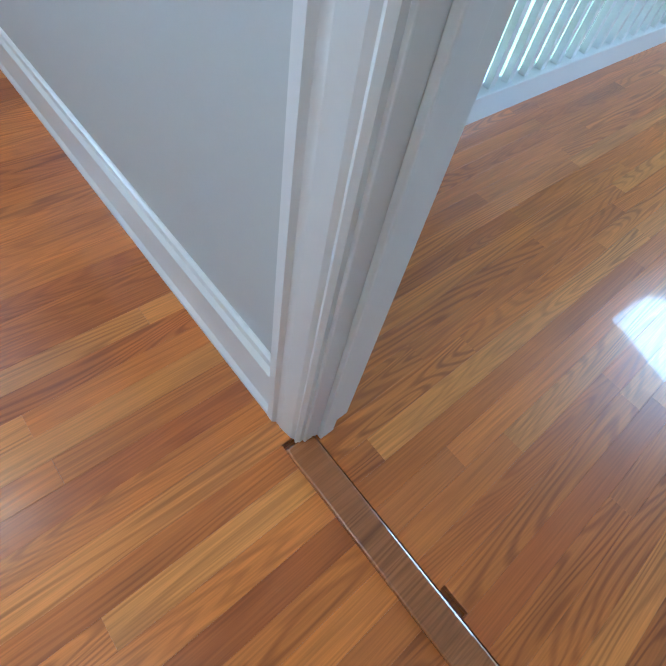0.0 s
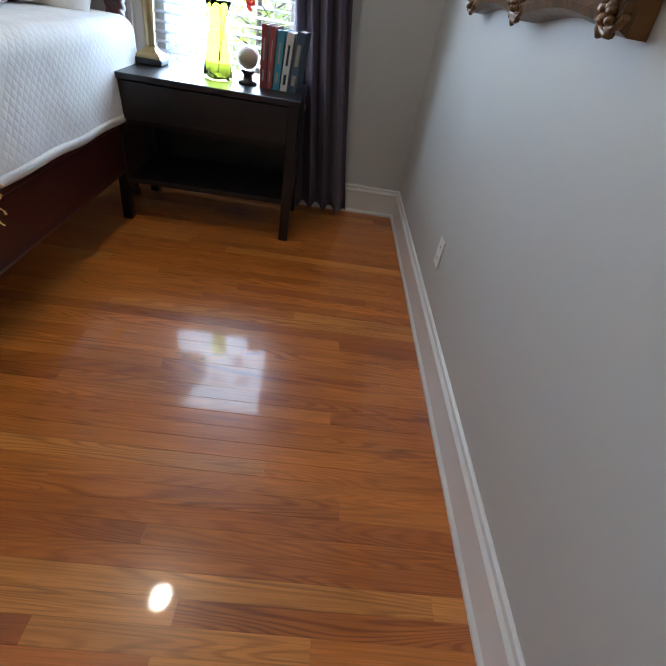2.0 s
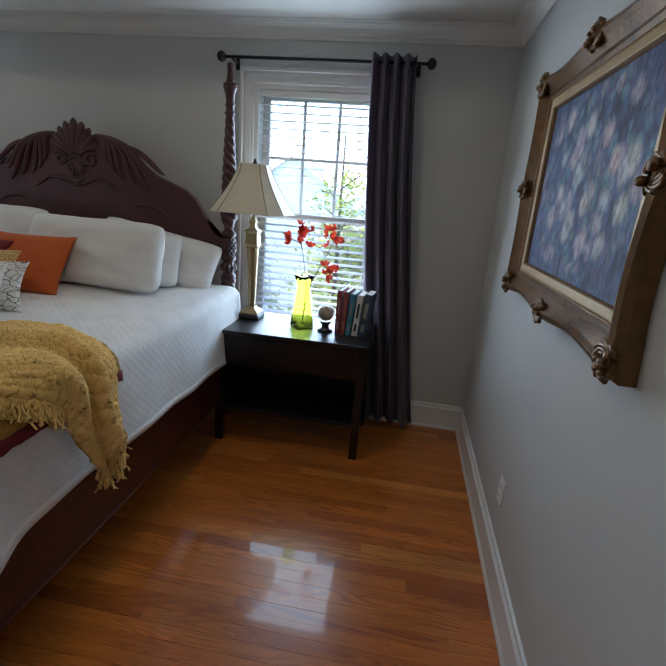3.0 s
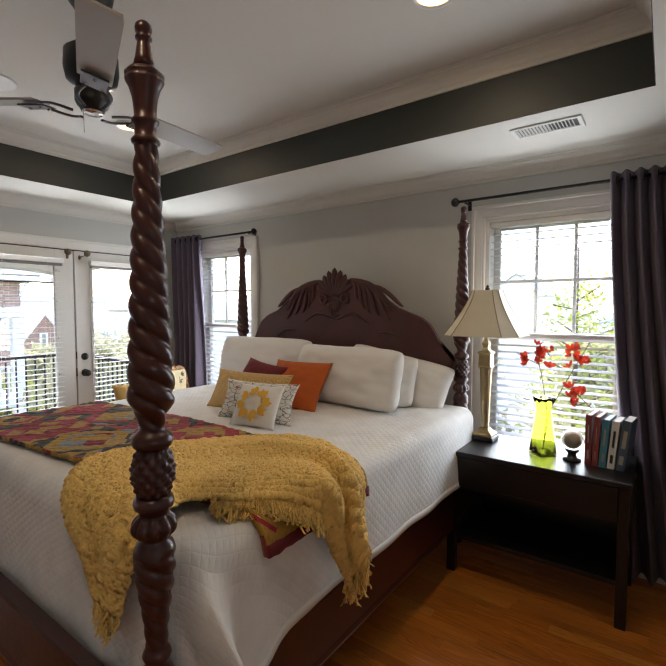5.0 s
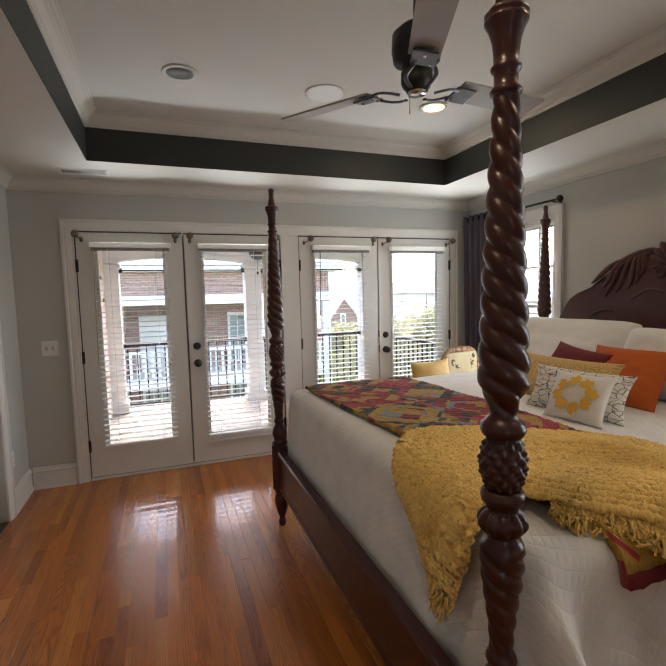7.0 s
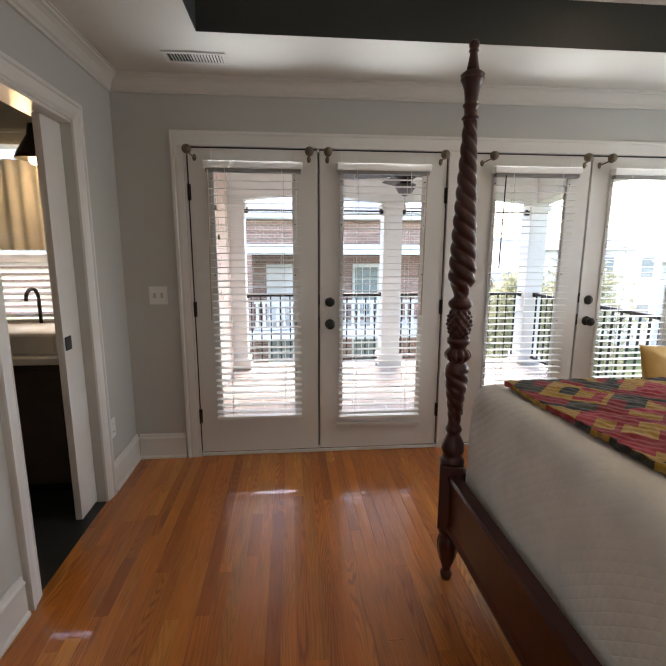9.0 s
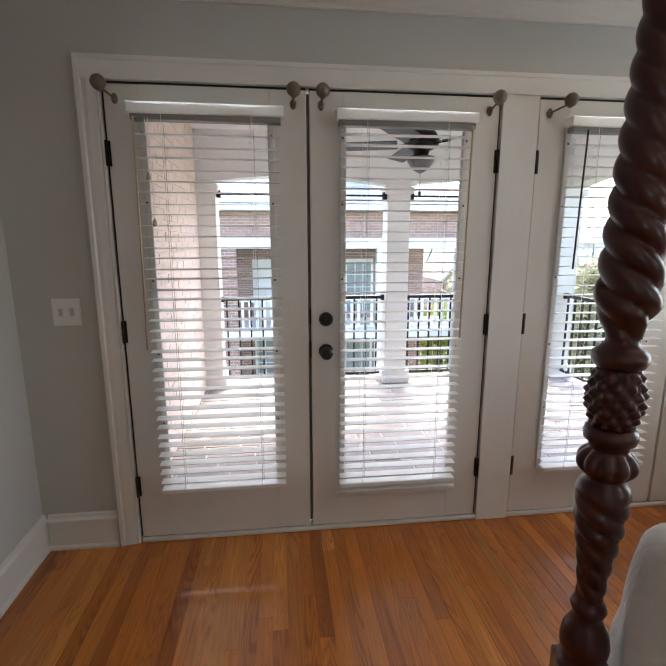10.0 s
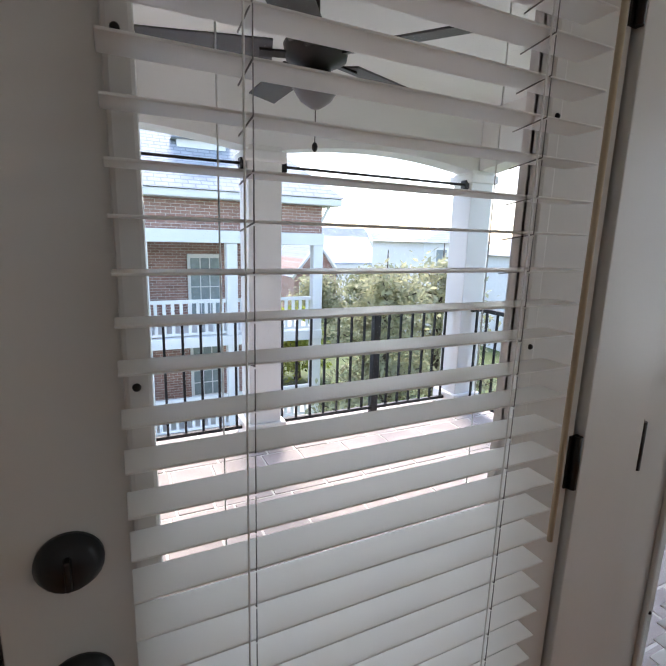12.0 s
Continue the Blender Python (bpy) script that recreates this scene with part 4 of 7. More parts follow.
def bed_post(x, y, flip):
    bm = bmesh.new()
    lathe(POST + TW1 + MIDP + LOBE + RING, 60, bm, None, post_shape)
    lathe(RING2 + TW2 + UP, 60, bm, None, post_shape)
    box(bm, -0.048, 0.048, -0.048, 0.048, 0.262, 0.553, 0.004)
    p = part("post", bm, MAHOG, bed, "rope-twist turned post")
    p.matrix_basis = pose(x, y, 0, 0, 0, flip)
    part("pinecone", lathe(PINE, 72, None, None, pine_shape), MAHOG, p, "carved pinecone knop")
    part("finial", lathe(FIN, 24), MAHOG, p)
    foot = [(0.0, 0.0), (0.020, 0.0), (0.026, 0.02), (0.026, 0.035), (0.018, 0.045), (0.020, 0.06), (0.034, 0.10), (0.044, 0.15), (0.046, 0.18), (0.040, 0.21), (0.032, 0.222), (0.044, 0.23), (0.044, 0.248), (0.036, 0.263)]
    part("foot", lathe(foot, 40, None, None, lambda a, z, r: r * (0.9 + 0.13 * abs(math.cos(4 * a))) if 0.09 < z < 0.2 else r), MAHOG, p, "leaf-carved turned foot")
    return p


for x, y in ((PX, PN), (PX, PS), (HX, -0.865), (HX, -2.895)):
    bed_post(x, y, 20 if y > -2 else 160)

RAILP = [(-0.02, 0.255), (0.022, 0.255), (0.026, 0.27), (0.022, 0.285), (0.020, 0.29), (0.020, 0.475), (0.030, 0.485), (0.030, 0.50), (0.024, 0.512), (-0.02, 0.512)]
part("footrail", extrude_profile([(PX + a, z) for a, z in RAILP], PS + 0.046, PN - 0.046, "y"), MAHOG, bed, "moulded foot rail")
part("side_rail", extrude_profile([(PN - 0.01 + a, z) for a, z in RAILP], HX + 0.046, PX - 0.046, "x"), MAHOG, bed, "moulded side rail")
part("side_rail", extrude_profile([(PS + 0.01 - a, z) for a, z in RAILP], HX + 0.046, PX - 0.046, "x"), MAHOG, bed, "moulded side rail")


HEAD = ((0.0, 1.75), (0.17, 1.745), (0.24, 1.732), (0.325, 1.704), (0.393, 1.660), (0.457, 1.590), (0.54, 1.535), (0.63, 1.503), (0.72, 1.470), (0.79, 1.423), (0.833, 1.36), (0.875, 1.282), (0.928, 1.216), (0.98, 1.188), (1.02, 1.18))


def head_outline(s):
    """Height of the headboard's top edge at a distance s from its middle, as a fraction of the half width."""
    for (a, p), (b, q) in zip(HEAD, HEAD[1:]):
        if s <= b:
            return p + (q - p) * (s - a) / (b - a)
    return HEAD[-1][1]


CY = -1.86
HALF = 0.985
HB = []
for i in range(141):
    s = -1 + 2 * i / 140
    HB.append((CY + s * HALF, head_outline(abs(s))))
def plate(pts, x0, x1):
    """An outline of (y, z) pairs cut from a board between x0 and x1."""
    bm = bmesh.new()
    lo = [bm.verts.new((x0, a, z)) for a, z in pts]
    hi = [bm.verts.new((x1, a, z)) for a, z in pts]
    k = len(pts)
    for i in range(k):
        bm.faces.new((lo[i], lo[(i + 1) % k], hi[(i + 1) % k], hi[i]))
    bm.faces.new(lo)
    bm.faces.new(hi)
    bmesh.ops.triangulate(bm, faces=[f for f in bm.faces if len(f.verts) > 4])
    bmesh.ops.recalc_face_normals(bm, faces=bm.faces[:])
    return bm


hb = part("headboard", plate(HB + [(CY + HALF, 1.085), (CY + HALF - 0.15, 1.06), (CY + HALF - 0.15, 0.5), (CY - HALF + 0.15, 0.5), (CY - HALF + 0.15, 1.06), (CY - HALF, 1.085)], HX - 0.02, HX + 0.018), MAHOG2, bed, "arched headboard")
bv = hb.modifiers.new("edge", "BEVEL")
bv.width, bv.segments, bv.limit_method, bv.angle_limit = 0.006, 2, "ANGLE", radians(50)


def strand(bm, pts, r0, r1, flat=0.6, seg=8):
    """A tapered carved strand along points (y, z), lying on the headboard's face."""
    rings = []
    k = len(pts)
    for i, (y, z) in enumerate(pts):
        q, p = pts[min(k - 1, i + 1)], pts[max(0, i - 1)]
        ty, tz = q[0] - p[0], q[1] - p[1]
        ln = math.hypot(ty, tz) or 1
        ny, nz = -tz / ln, ty / ln
        t = i / (k - 1)
        r = (r0 + (r1 - r0) * t) * math.sin(math.pi * min(1, 0.12 + t * 0.88)) ** 0.5 + 0.001
        rings.append([bm.verts.new((HX + 0.018 + r * flat * 1.3 * math.sin(a), y + ny * r * math.cos(a), z + nz * r * math.cos(a))) for a in [2 * math.pi * j / seg for j in range(seg)]])
    for a, b in zip(rings, rings[1:]):
        for j in range(seg):
            f = bm.faces.new((a[j], a[(j + 1) % seg], b[(j + 1) % seg], b[j]))
            f.smooth = True
    bm.faces.new(rings[0])
    bm.faces.new(rings[-1])


def arc_pts(fn, n=14):
    return [fn(i / n) for i in range(n + 1)]


# the shell at the crest, in fanned flutes with scrolls and a small shell under it
bm = bmesh.new()
strand(bm, arc_pts(lambda t: (CY - 0.07 + 0.14 * t, 1.588 + 0.03 * math.sin(math.pi * t))), 0.012, 0.012)
shell = part("crest_shell", bm, MAHOG2, bed, "carved shell crest")
for k in range(9):
    a = radians(-62 + 124 * k / 8)
    ln = 0.205 - 0.055 * abs(math.sin(a))
    bm = bmesh.new()
    strand(bm, [(CY + math.sin(a) * (0.03 + ln * t), 1.625 + math.cos(a) * (0.01 + ln * t)) for t in [i / 10 for i in range(11)]], 0.012, 0.032, 0.9)
    part("flute", bm, MAHOG2, shell)
for s in (-1, 1):
    bm = bmesh.new()
    strand(bm, arc_pts(lambda t: (CY + s * (0.105 + 0.042 * (1 - 0.7 * t) * math.cos(2.2 * math.pi * 1.3 * t + 0.6)), 1.60 + 0.042 * (1 - 0.7 * t) * math.sin(2.2 * math.pi * 1.3 * t + 0.6)), 30), 0.016, 0.009, 0.9)
    part("scroll", bm, MAHOG2, shell)
for k in range(7):
    a = radians(180 - 75 + 150 * k / 6)
    bm = bmesh.new()
    strand(bm, [(CY + math.sin(a) * 0.075 * t, 1.585 + math.cos(a) * 0.095 * t) for t in [i / 8 for i in range(9)]], 0.008, 0.016, 0.8)
    part("small_flute", bm, MAHOG2, shell)
bm = bmesh.new()
strand(bm, arc_pts(lambda t: (CY - 0.045 + 0.09 * t, 1.49 - 0.02 * math.sin(math.pi * t))), 0.014, 0.014)
part("shell_base", bm, MAHOG2, shell)
for s in (-1, 1):
    bm = bmesh.new()
    tips = ((0.235, 1.575), (0.275, 1.525), (0.325, 1.490), (0.40, 1.475), (0.49, 1.442), (0.50, 1.512), (0.59, 1.540))
    for k, (ty, tz) in enumerate(tips):
        y0, z0 = 0.165 + 0.026 * k, 1.728 - 0.006 * k
        c1, c2 = (y0 + 0.35 * (ty - y0) + 0.05, z0 - 0.015), (ty - 0.075, tz + 0.035 + 0.02 * (k < 4))
        strand(bm, arc_pts(lambda t: (CY + s * (y0 * (1 - t) ** 3 + 3 * c1[0] * t * (1 - t) ** 2 + 3 * c2[0] * t * t * (1 - t) + ty * t ** 3), z0 * (1 - t) ** 3 + 3 * c1[1] * t * (1 - t) ** 2 + 3 * c2[1] * t * t * (1 - t) + tz * t ** 3), 18), 0.0165, 0.0165, 0.95)
    strand(bm, arc_pts(lambda t: (CY + s * (0.14 + 0.38 * t), head_outline((0.14 + 0.38 * t) / HALF) - 0.004)), 0.016, 0.022, 0.8)
    part("carved_leaf", bm, MAHOG2, bed, "carved acanthus leaves")
    bm = bmesh.new()
    strand(bm, arc_pts(lambda t: (CY + s * 0.31 * t, 1.447 + 0.052 * math.sin(math.pi * min(1, t * 0.95)) ** 2 - 0.03 * t * t), 24), 0.011, 0.008, 0.9)
    strand(bm, arc_pts(lambda t: (CY + s * (0.39 + 0.25 * t), 1.335 + 0.04 * math.sin(math.pi * (0.1 + 0.6 * t)) - 0.11 * t * t), 18), 0.011, 0.008, 0.9)
    part("moulding", bm, MAHOG2, bed, "raised scroll moulding")

# ---- bedding ----
YN, YS, XE, XW = -0.835, -2.80, 0.035, -2.02
RR = 0.065


def drape(px, py, off=0.0, flare=0.06):
    """Where a point of a cloth lies, that is spread over the mattress and hangs past its edges."""
    dx, dy = max(0.0, px - XE), (py - YN if py > YN else (YS - py if py < YS else 0.0))
    e = math.hypot(dx, dy)
    crown = 0.012 * math.sin(math.pi * max(0, min(1, (py - YS) / (YN - YS))))
    if e < 1e-6:
        return Vector((px, py, BT + off + crown))
    ux, uy = dx / e, (dy / e) * (1 if py > YN else -1)
    r = RR + off
    if e < r * math.pi / 2:
        o, d = r * math.sin(e / r), r * (1 - math.cos(e / r))
    else:
        rest = e - r * math.pi / 2
        o, d = r + flare * rest, r + rest
    bx, by = min(px, XE), max(YS, min(YN, py))
    return Vector((bx + ux * o, by + uy * o, BT + off - d + crown * max(0, 1 - e / 0.1)))


part("mattress", cube(XW, XE + 0.03, YS - 0.03, YN + 0.03, 0.42, BT - 0.03, bev=0.03), LINEN, bed, "white mattress")


def coverlet(u, v):
    px = XW + (XE + 0.50 - XW) * u
    tail = math.exp(-((px - XE - 0.03) / 0.17) ** 2)
    dropn, drops = 0.415 + 0.02 * smooth_step(-0.4, -1.6, px) + 0.21 * tail, 0.40
    py = (YS - drops) + (YN + dropn - YS + drops) * v
    p = drape(px, py)
    hang = max(0.0, BT - 0.06 - p.z)
    k = min(1.0, hang / 0.25)
    if py > YN - 0.02:
        ph = px * 13 + 0.7 * math.sin(px * 5)
        p.y += k * (0.006 * math.sin(ph) + (0.085 * tail * (1 + math.sin(ph * 1.5))))
    elif py < YS:
        p.y -= k * (0.014 * math.sin(px * 11) + 0.06 * math.exp(-((px - XE + 0.12) / 0.2) ** 2))
    if px > XE:
        p.x = min(p.x, PX - 0.035) if YS + 0.03 < py < YN - 0.03 else p.x
        p.x += k * 0.008 * math.sin(py * 15)
        if py > YN - 0.05:
            p.x = min(p.x, PX - 0.055)
    n = noise.noise(Vector((px * 3, py * 3, 0))) * 0.008
    p.z += n
    return p


cov = single("coverlet", cloth(coverlet, 150, 170), QUILT_W, "white diamond-quilted coverlet spread over the bed, hanging past the mattress", "coverlet")
thicken(cov, 0.005, 1)
thicken(part("hem", cloth(lambda u, v: coverlet(u, 0.988 + 0.012 * v) + Vector((0, 0.002, 0)), 150, 2), LINEN, cov, "plain stitched hem"), 0.005, 1)


def patch_quilt(u, v):
    py = (YS + 0.05) + (YN + 0.19 - YS - 0.05) * v
    w0, w1 = -0.70 - 0.03 * v, 0.02 - 0.19 * v ** 1.5
    px = w0 + (w1 - w0) * u
    p = drape(px, py, 0.031)
    p.z += 0.007 * noise.noise(Vector((px * 5, py * 5, 3))) + 0.004 * noise.noise(Vector((px * 17, py * 17, 5)))
    # puckers between the lines of stitching
    p.z += 0.0035 * abs(math.sin(62 * (px + py) + 2.5 * noise.noise(Vector((px * 9, py * 9, 8))))) + 0.003 * noise.noise(Vector((px * 40, py * 40, 2)))
    return p


pq = thing("patchwork_quilt", "folded patchwork quilt in red, gold and grey diamonds across the bed", "quilt")
thicken(part("quilt_top", cloth(patch_quilt, 110, 300), PATCH, pq), 0.02, -1)


def binding(u, v):
    b = patch_quilt(u, 0.985 + 0.018 * v)
    b += Vector((0, 0.006, 0.004))
    return b


thicken(part("binding", cloth(binding, 40, 3), MAROON, pq, "maroon velvet binding"), 0.024, -1)


INNER = ((0.335, -0.985), (0.19, -0.935), (0.07, -0.945), (-0.05, -0.965), (-0.11, -0.91), (-0.14, -0.86), (-0.26, -0.79), (-0.36, -0.715), (-0.425, -0.65), (-0.46, -0.52), (-0.53, -0.40))
OUTER = ((0.36, -1.06), (0.23, -1.19), (0.10, -1.40), (-0.08, -1.56), (-0.32, -1.50), (-0.70, -1.22), (-0.77, -1.01), (-0.70, -0.84), (-0.67, -0.67), (-0.635, -0.52), (-0.62, -0.40))


def along(pts, t):
    k = min(len(pts) - 2, int(t * (len(pts) - 1)))
    f = t * (len(pts) - 1) - k
    p0, p1, p2, p3 = (Vector(pts[max(0, min(len(pts) - 1, k + d))]) for d in (-1, 0, 1, 2))
    return 0.5 * (2 * p1 + (p2 - p0) * f + (2 * p0 - 5 * p1 + 4 * p2 - p3) * f * f + (3 * p1 - p0 - 3 * p2 + p3) * f ** 3)


def yarn_throw(u, v):
    """A long throw laid in a bend, bunched in ridges, with its ends past the bed's foot and side."""
    q = along(INNER, v).lerp(along(OUTER, v), u)
    wide = (along(INNER, v) - along(OUTER, v)).length
    fold = math.sin(5.5 * u + 2.0 * v + 0.8 * math.sin(7 * v))
    ridges = 0.036 * max(0.0, fold) ** 1.5 + 0.042 * math.exp(-((u - 0.62 - 0.10 * math.sin(5 * v)) / 0.10) ** 2) * smooth_step(0.35, 0.6, v) + 0.012 * noise.noise(Vector((u * 4, v * 9, 1)))
    ridges = max(0.0, ridges) * (1.45 - 0.7 * wide)
    edge = min(1.0, 10 * min(u, 1 - u) + 0.1)
    f1, f2 = u * wide, v * 2.1
    bend = f1 + 0.012 * noise.noise(Vector((f1 * 5, f2 * 5, 9)))
    row = 0.5 + 0.5 * math.sin(bend * 330)
    warp = Vector((bend * 1.15, f2 * 1.0, 0)) + 0.006 * Vector((noise.noise(Vector((f1 * 22, f2 * 22, 2))), noise.noise(Vector((f1 * 22, f2 * 22, 7))), 0))
    near = noise.voronoi(warp * 135)[0][0]
    lump = 0.0075 * max(0.0, 1 - (near / 0.66) ** 2) * (0.35 + 0.65 * row) + 0.004 * row + 0.003 * noise.noise(Vector((f1 * 30, f2 * 30, 0)))
    p = drape(q.x, q.y, 0.040 + ridges * edge, 0.10)
    hang = q.y > YN or q.x > XE
    p += Vector((0.7 * lump, 0.7 * lump, lump)) if hang else Vector((0, 0, lump))
    return p


th = thing("throw_blanket", "mustard yellow chunky yarn throw with fringe draped over the bed's corner", "throw")
thicken(part("blanket", cloth(yarn_throw, 300, 860), THROW, th), 0.016, -1)


def fringe(edge_fn, n, ln, seed):
    rnd = random.Random(seed)
    bm = bmesh.new()
    for i in range(n):
        t = (i + rnd.random()) / n
        p, out = edge_fn(t)
        k = 7
        pts = []
        sw = Vector((rnd.uniform(-0.5, 0.5), rnd.uniform(-0.5, 0.5), 0))
        L = ln * rnd.uniform(0.6, 1.2)
        for j in range(k + 1):
            s = j / k
            wob = Vector((rnd.uniform(-1, 1), rnd.uniform(-1, 1), rnd.uniform(-1, 1))) * (0.003 + 0.009 * s)
            pts.append(p + (out + sw * 0.4) * (L * s) + wob)
        r = rnd.uniform(0.0018, 0.0042)
        rings = []
        for q in pts:
            rings.append([bm.verts.new(q + Vector((math.cos(a), math.sin(a), 0.3 * math.sin(a + 1))) * r) for a in (0.3, 1.87, 3.44, 5.0)])
        for a, b in zip(rings, rings[1:]):
            for j in range(4):
                f = bm.faces.new((a[j], a[(j + 1) % 4], b[(j + 1) % 4], b[j]))
                f.smooth = True
    return bm


def inner_edge(t):
    p = yarn_throw(0.0, 0.40 + 0.36 * t)
    return p + Vector((0, 0, 0.006)), Vector((0.40, 0.55, -0.5 - 0.35 * t))


def tail_edge(t):
    return yarn_throw(t, 0.985), Vector((0.0, 0.08, -1.0))


def foot_edge(t):
    return yarn_throw(t, 0.012), Vector((0.05, 0.0, -1.0))


for fn, n, ln, sd in ((inner_edge, 420, 0.07, 3), (tail_edge, 110, 0.10, 4), (foot_edge, 90, 0.07, 6)):
    tagged(part("fringe", fringe(fn, n, ln, sd), THROW, th, "knotted yarn fringe"), kind="stuff")


def pillow(name, label, w, h, d, m, material, group="", cat="pillow", soft=0.0):
    """A stuffed cushion standing on its lower edge: w wide along y, h high, d thick; soft rounds the corners and slackens the faces."""
    nu, nv = 36, 32
    bm = bmesh.new()
    uvl = bm.loops.layers.uv.new("UVMap")
    rnd = random.Random(len(label))
    for side in (1, -1):
        g = []
        for i in range(nu + 1):
            row = []
            for j in range(nv + 1):
                a, b = 2 * i / nu - 1, 2 * j / nv - 1
                pin_a = 1 - (0.085 - 0.06 * soft) * (1 - b * b) * abs(a) ** 3 - 0.05 * soft * b ** 8
                pin_b = 1 - (0.085 - 0.05 * soft) * (1 - a * a) * abs(b) ** 3 - 0.09 * soft * a ** 8 + 0.05 * soft * (noise.noise(Vector((a * 2.2, len(label), 0.3)))) * (b > 0)
                th_ = ((1 - abs(a) ** (2.6 + 2 * soft)) * (1 - abs(b) ** (2.6 + soft))) ** (0.62 - 0.07 * soft)
                rim = 1 - max(abs(a), abs(b))
                th_ *= 1 + (0.12 + 0.14 * soft) * noise.noise(Vector((a * 1.7 + len(label), b * 1.7, side))) + 0.10 * noise.noise(Vector((a * 3.5, b * 3.5, side + len(label)))) + 0.10 * math.exp(-rim * 9) * noise.noise(Vector((a * 11, b * 11, side)))
                row.append(bm.verts.new((side * d / 2 * th_, a * w / 2 * pin_a, h / 2 + b * h / 2 * pin_b)))
            g.append(row)
        for i in range(nu):
            for j in range(nv):
                q = (g[i][j], g[i + 1][j], g[i + 1][j + 1], g[i][j + 1])
                ids = ((i, j), (i + 1, j), (i + 1, j + 1), (i, j + 1))
                if side < 0:
                    q, ids = q[::-1], ids[::-1]
                f = bm.faces.new(q)
                f.smooth = True
                for lp, (a, b) in zip(f.loops, ids):
                    lp[uvl].uv = (a / nu, b / nv)
    bmesh.ops.remove_doubles(bm, verts=bm.verts[:], dist=0.0008)
    ob = single(name, bm, material, label, cat, group)
    ob.matrix_basis = m
    return ob


def lean(x, y, tilt, yaw=0, z=BT + 0.012):
    return Matrix.Translation((x, y, z)) @ Matrix.Rotation(radians(yaw), 4, "Z") @ Matrix.Rotation(radians(-tilt), 4, "Y")


pillow("pillow", "large white pillow standing against the headboard", 0.94, 0.40, 0.21, lean(-1.76, -2.38, 14, 2), LINEN, "white pillows", soft=1.0)
pillow("pillow", "large white pillow standing against the headboard", 0.83, 0.385, 0.22, lean(-1.57, -1.46, 14, -3), LINEN, "white pillows", soft=1.0)
pillow("pillow", "white pillow behind the front pillows", 0.80, 0.33, 0.17, lean(-1.75, -1.45, 19, 0), LINEN, "white pillows", soft=1.0)
pillow("pillow", "white pillow slumped against the headboard", 0.80, 0.34, 0.18, lean(-1.89, -1.32, 24, 4) @ Matrix.Rotation(radians(-11), 4, "X"), LINEN, "white pillows", soft=1.0)
pillow("cushion", "square orange cotton cushion leaning on a white pillow", 0.43, 0.35, 0.14, lean(-1.29, -1.68, 38, 6), ORANGE, "cushions", "cushion")
pillow("cushion", "maroon cushion tucked behind the smaller cushions", 0.40, 0.31, 0.11, lean(-1.25, -1.98, 32, -4) @ Matrix.Rotation(radians(-6), 4, "X"), MAROON, "cushions", "cushion")
pillow("cushion", "gold brocade bolster cushion with swirls", 0.60, 0.26, 0.11, lean(-1.08, -1.84, 28, 5), SWIRL, "cushions", "cushion")
pillow("cushion", "long white cushion printed with black line flowers", 0.49, 0.23, 0.09, lean(-0.955, -1.62, 26, 10), FLORAL, "cushions", "cushion")
WH, WW, WD = 0.245, 0.275, 0.085
wy = pillow("cushion", "white cushion with a wreath of yellow leaves", WW, WH, WD, lean(-0.85, -1.525, 32, 13), LINEN, "cushions", "cushion")
bm = bmesh.new()
for k in range(8):
    a = 2 * math.pi * k / 8
    c = Vector((0.0, 0.064 * math.cos(a), WH / 2 + 0.056 * math.sin(a)))
    for q in (-0.75, 0.0, 0.75):
        d = a + 1.0 + q
        pts = []
        for f, w in ((0.0, 0.0), (0.3, 0.5), (0.65, 0.55), (1.0, 0.0), (0.65, -0.55), (0.3, -0.5)):
            along_, across_ = 0.050 * f - 0.006, 0.026 * w
            pts.append(c + Vector((0, along_ * math.cos(d) - across_ * math.sin(d), along_ * math.sin(d) + across_ * math.cos(d))))
        vs = []
        for p in pts:
            y, z = p.y / (WW / 2), (p.z - WH / 2) / (WH / 2)
            t = (max(0, 1 - abs(y) ** 2.6) * max(0, 1 - abs(z) ** 2.6)) ** 0.62
            vs.append(bm.verts.new((WD / 2 * t * 1.16 + 0.003, p.y, p.z)))
        bm.faces.new(vs)
part("leaf_print", bm, YELLOWP, wy, "yellow leaf print")


# ---- nightstand and what stands on it ----
NX0, NX1, NY0, NY1, NZ = -2.205, -1.71, -0.815, 0.09, 0.715
ns = thing("nightstand", "espresso wood nightstand with one drawer and an open lower shelf", "nightstand")
part("top", cube(NX0 - 0.01, NX1, NY0, NY1, NZ - 0.028, NZ, bev=0.004), ESPRESSO, ns)
for x in (NX0 + 0.025, NX1 - 0.035):
    for y in (NY0 + 0.032, NY1 - 0.032):
        part("leg", cube(x - 0.024, x + 0.024, y - 0.024, y + 0.024, 0.0, NZ - 0.029, bev=0.003), ESPRESSO, ns)
for y in (NY0 + 0.03, NY1 - 0.03):
    part("side_panel", cube(NX0 + 0.05, NX1 - 0.06, y - 0.01, y + 0.01, 0.2, NZ - 0.03), ESPRESSO, ns)
part("back_panel", cube(NX0 + 0.01, NX0 + 0.022, NY0 + 0.055, NY1 - 0.055, 0.2, NZ - 0.03), ESPRESSO, ns)
part("shelf", cube(NX0 + 0.024, NX1 - 0.015, NY0 + 0.055, NY1 - 0.055, 0.205, 0.232, bev=0.004), ESPRESSO, ns)
dr = part("drawer", cube(NX1 - 0.034, NX1 - 0.014, NY0 + 0.058, NY1 - 0.058, 0.515, NZ - 0.034, bev=0.003), ESPRESSO, ns)
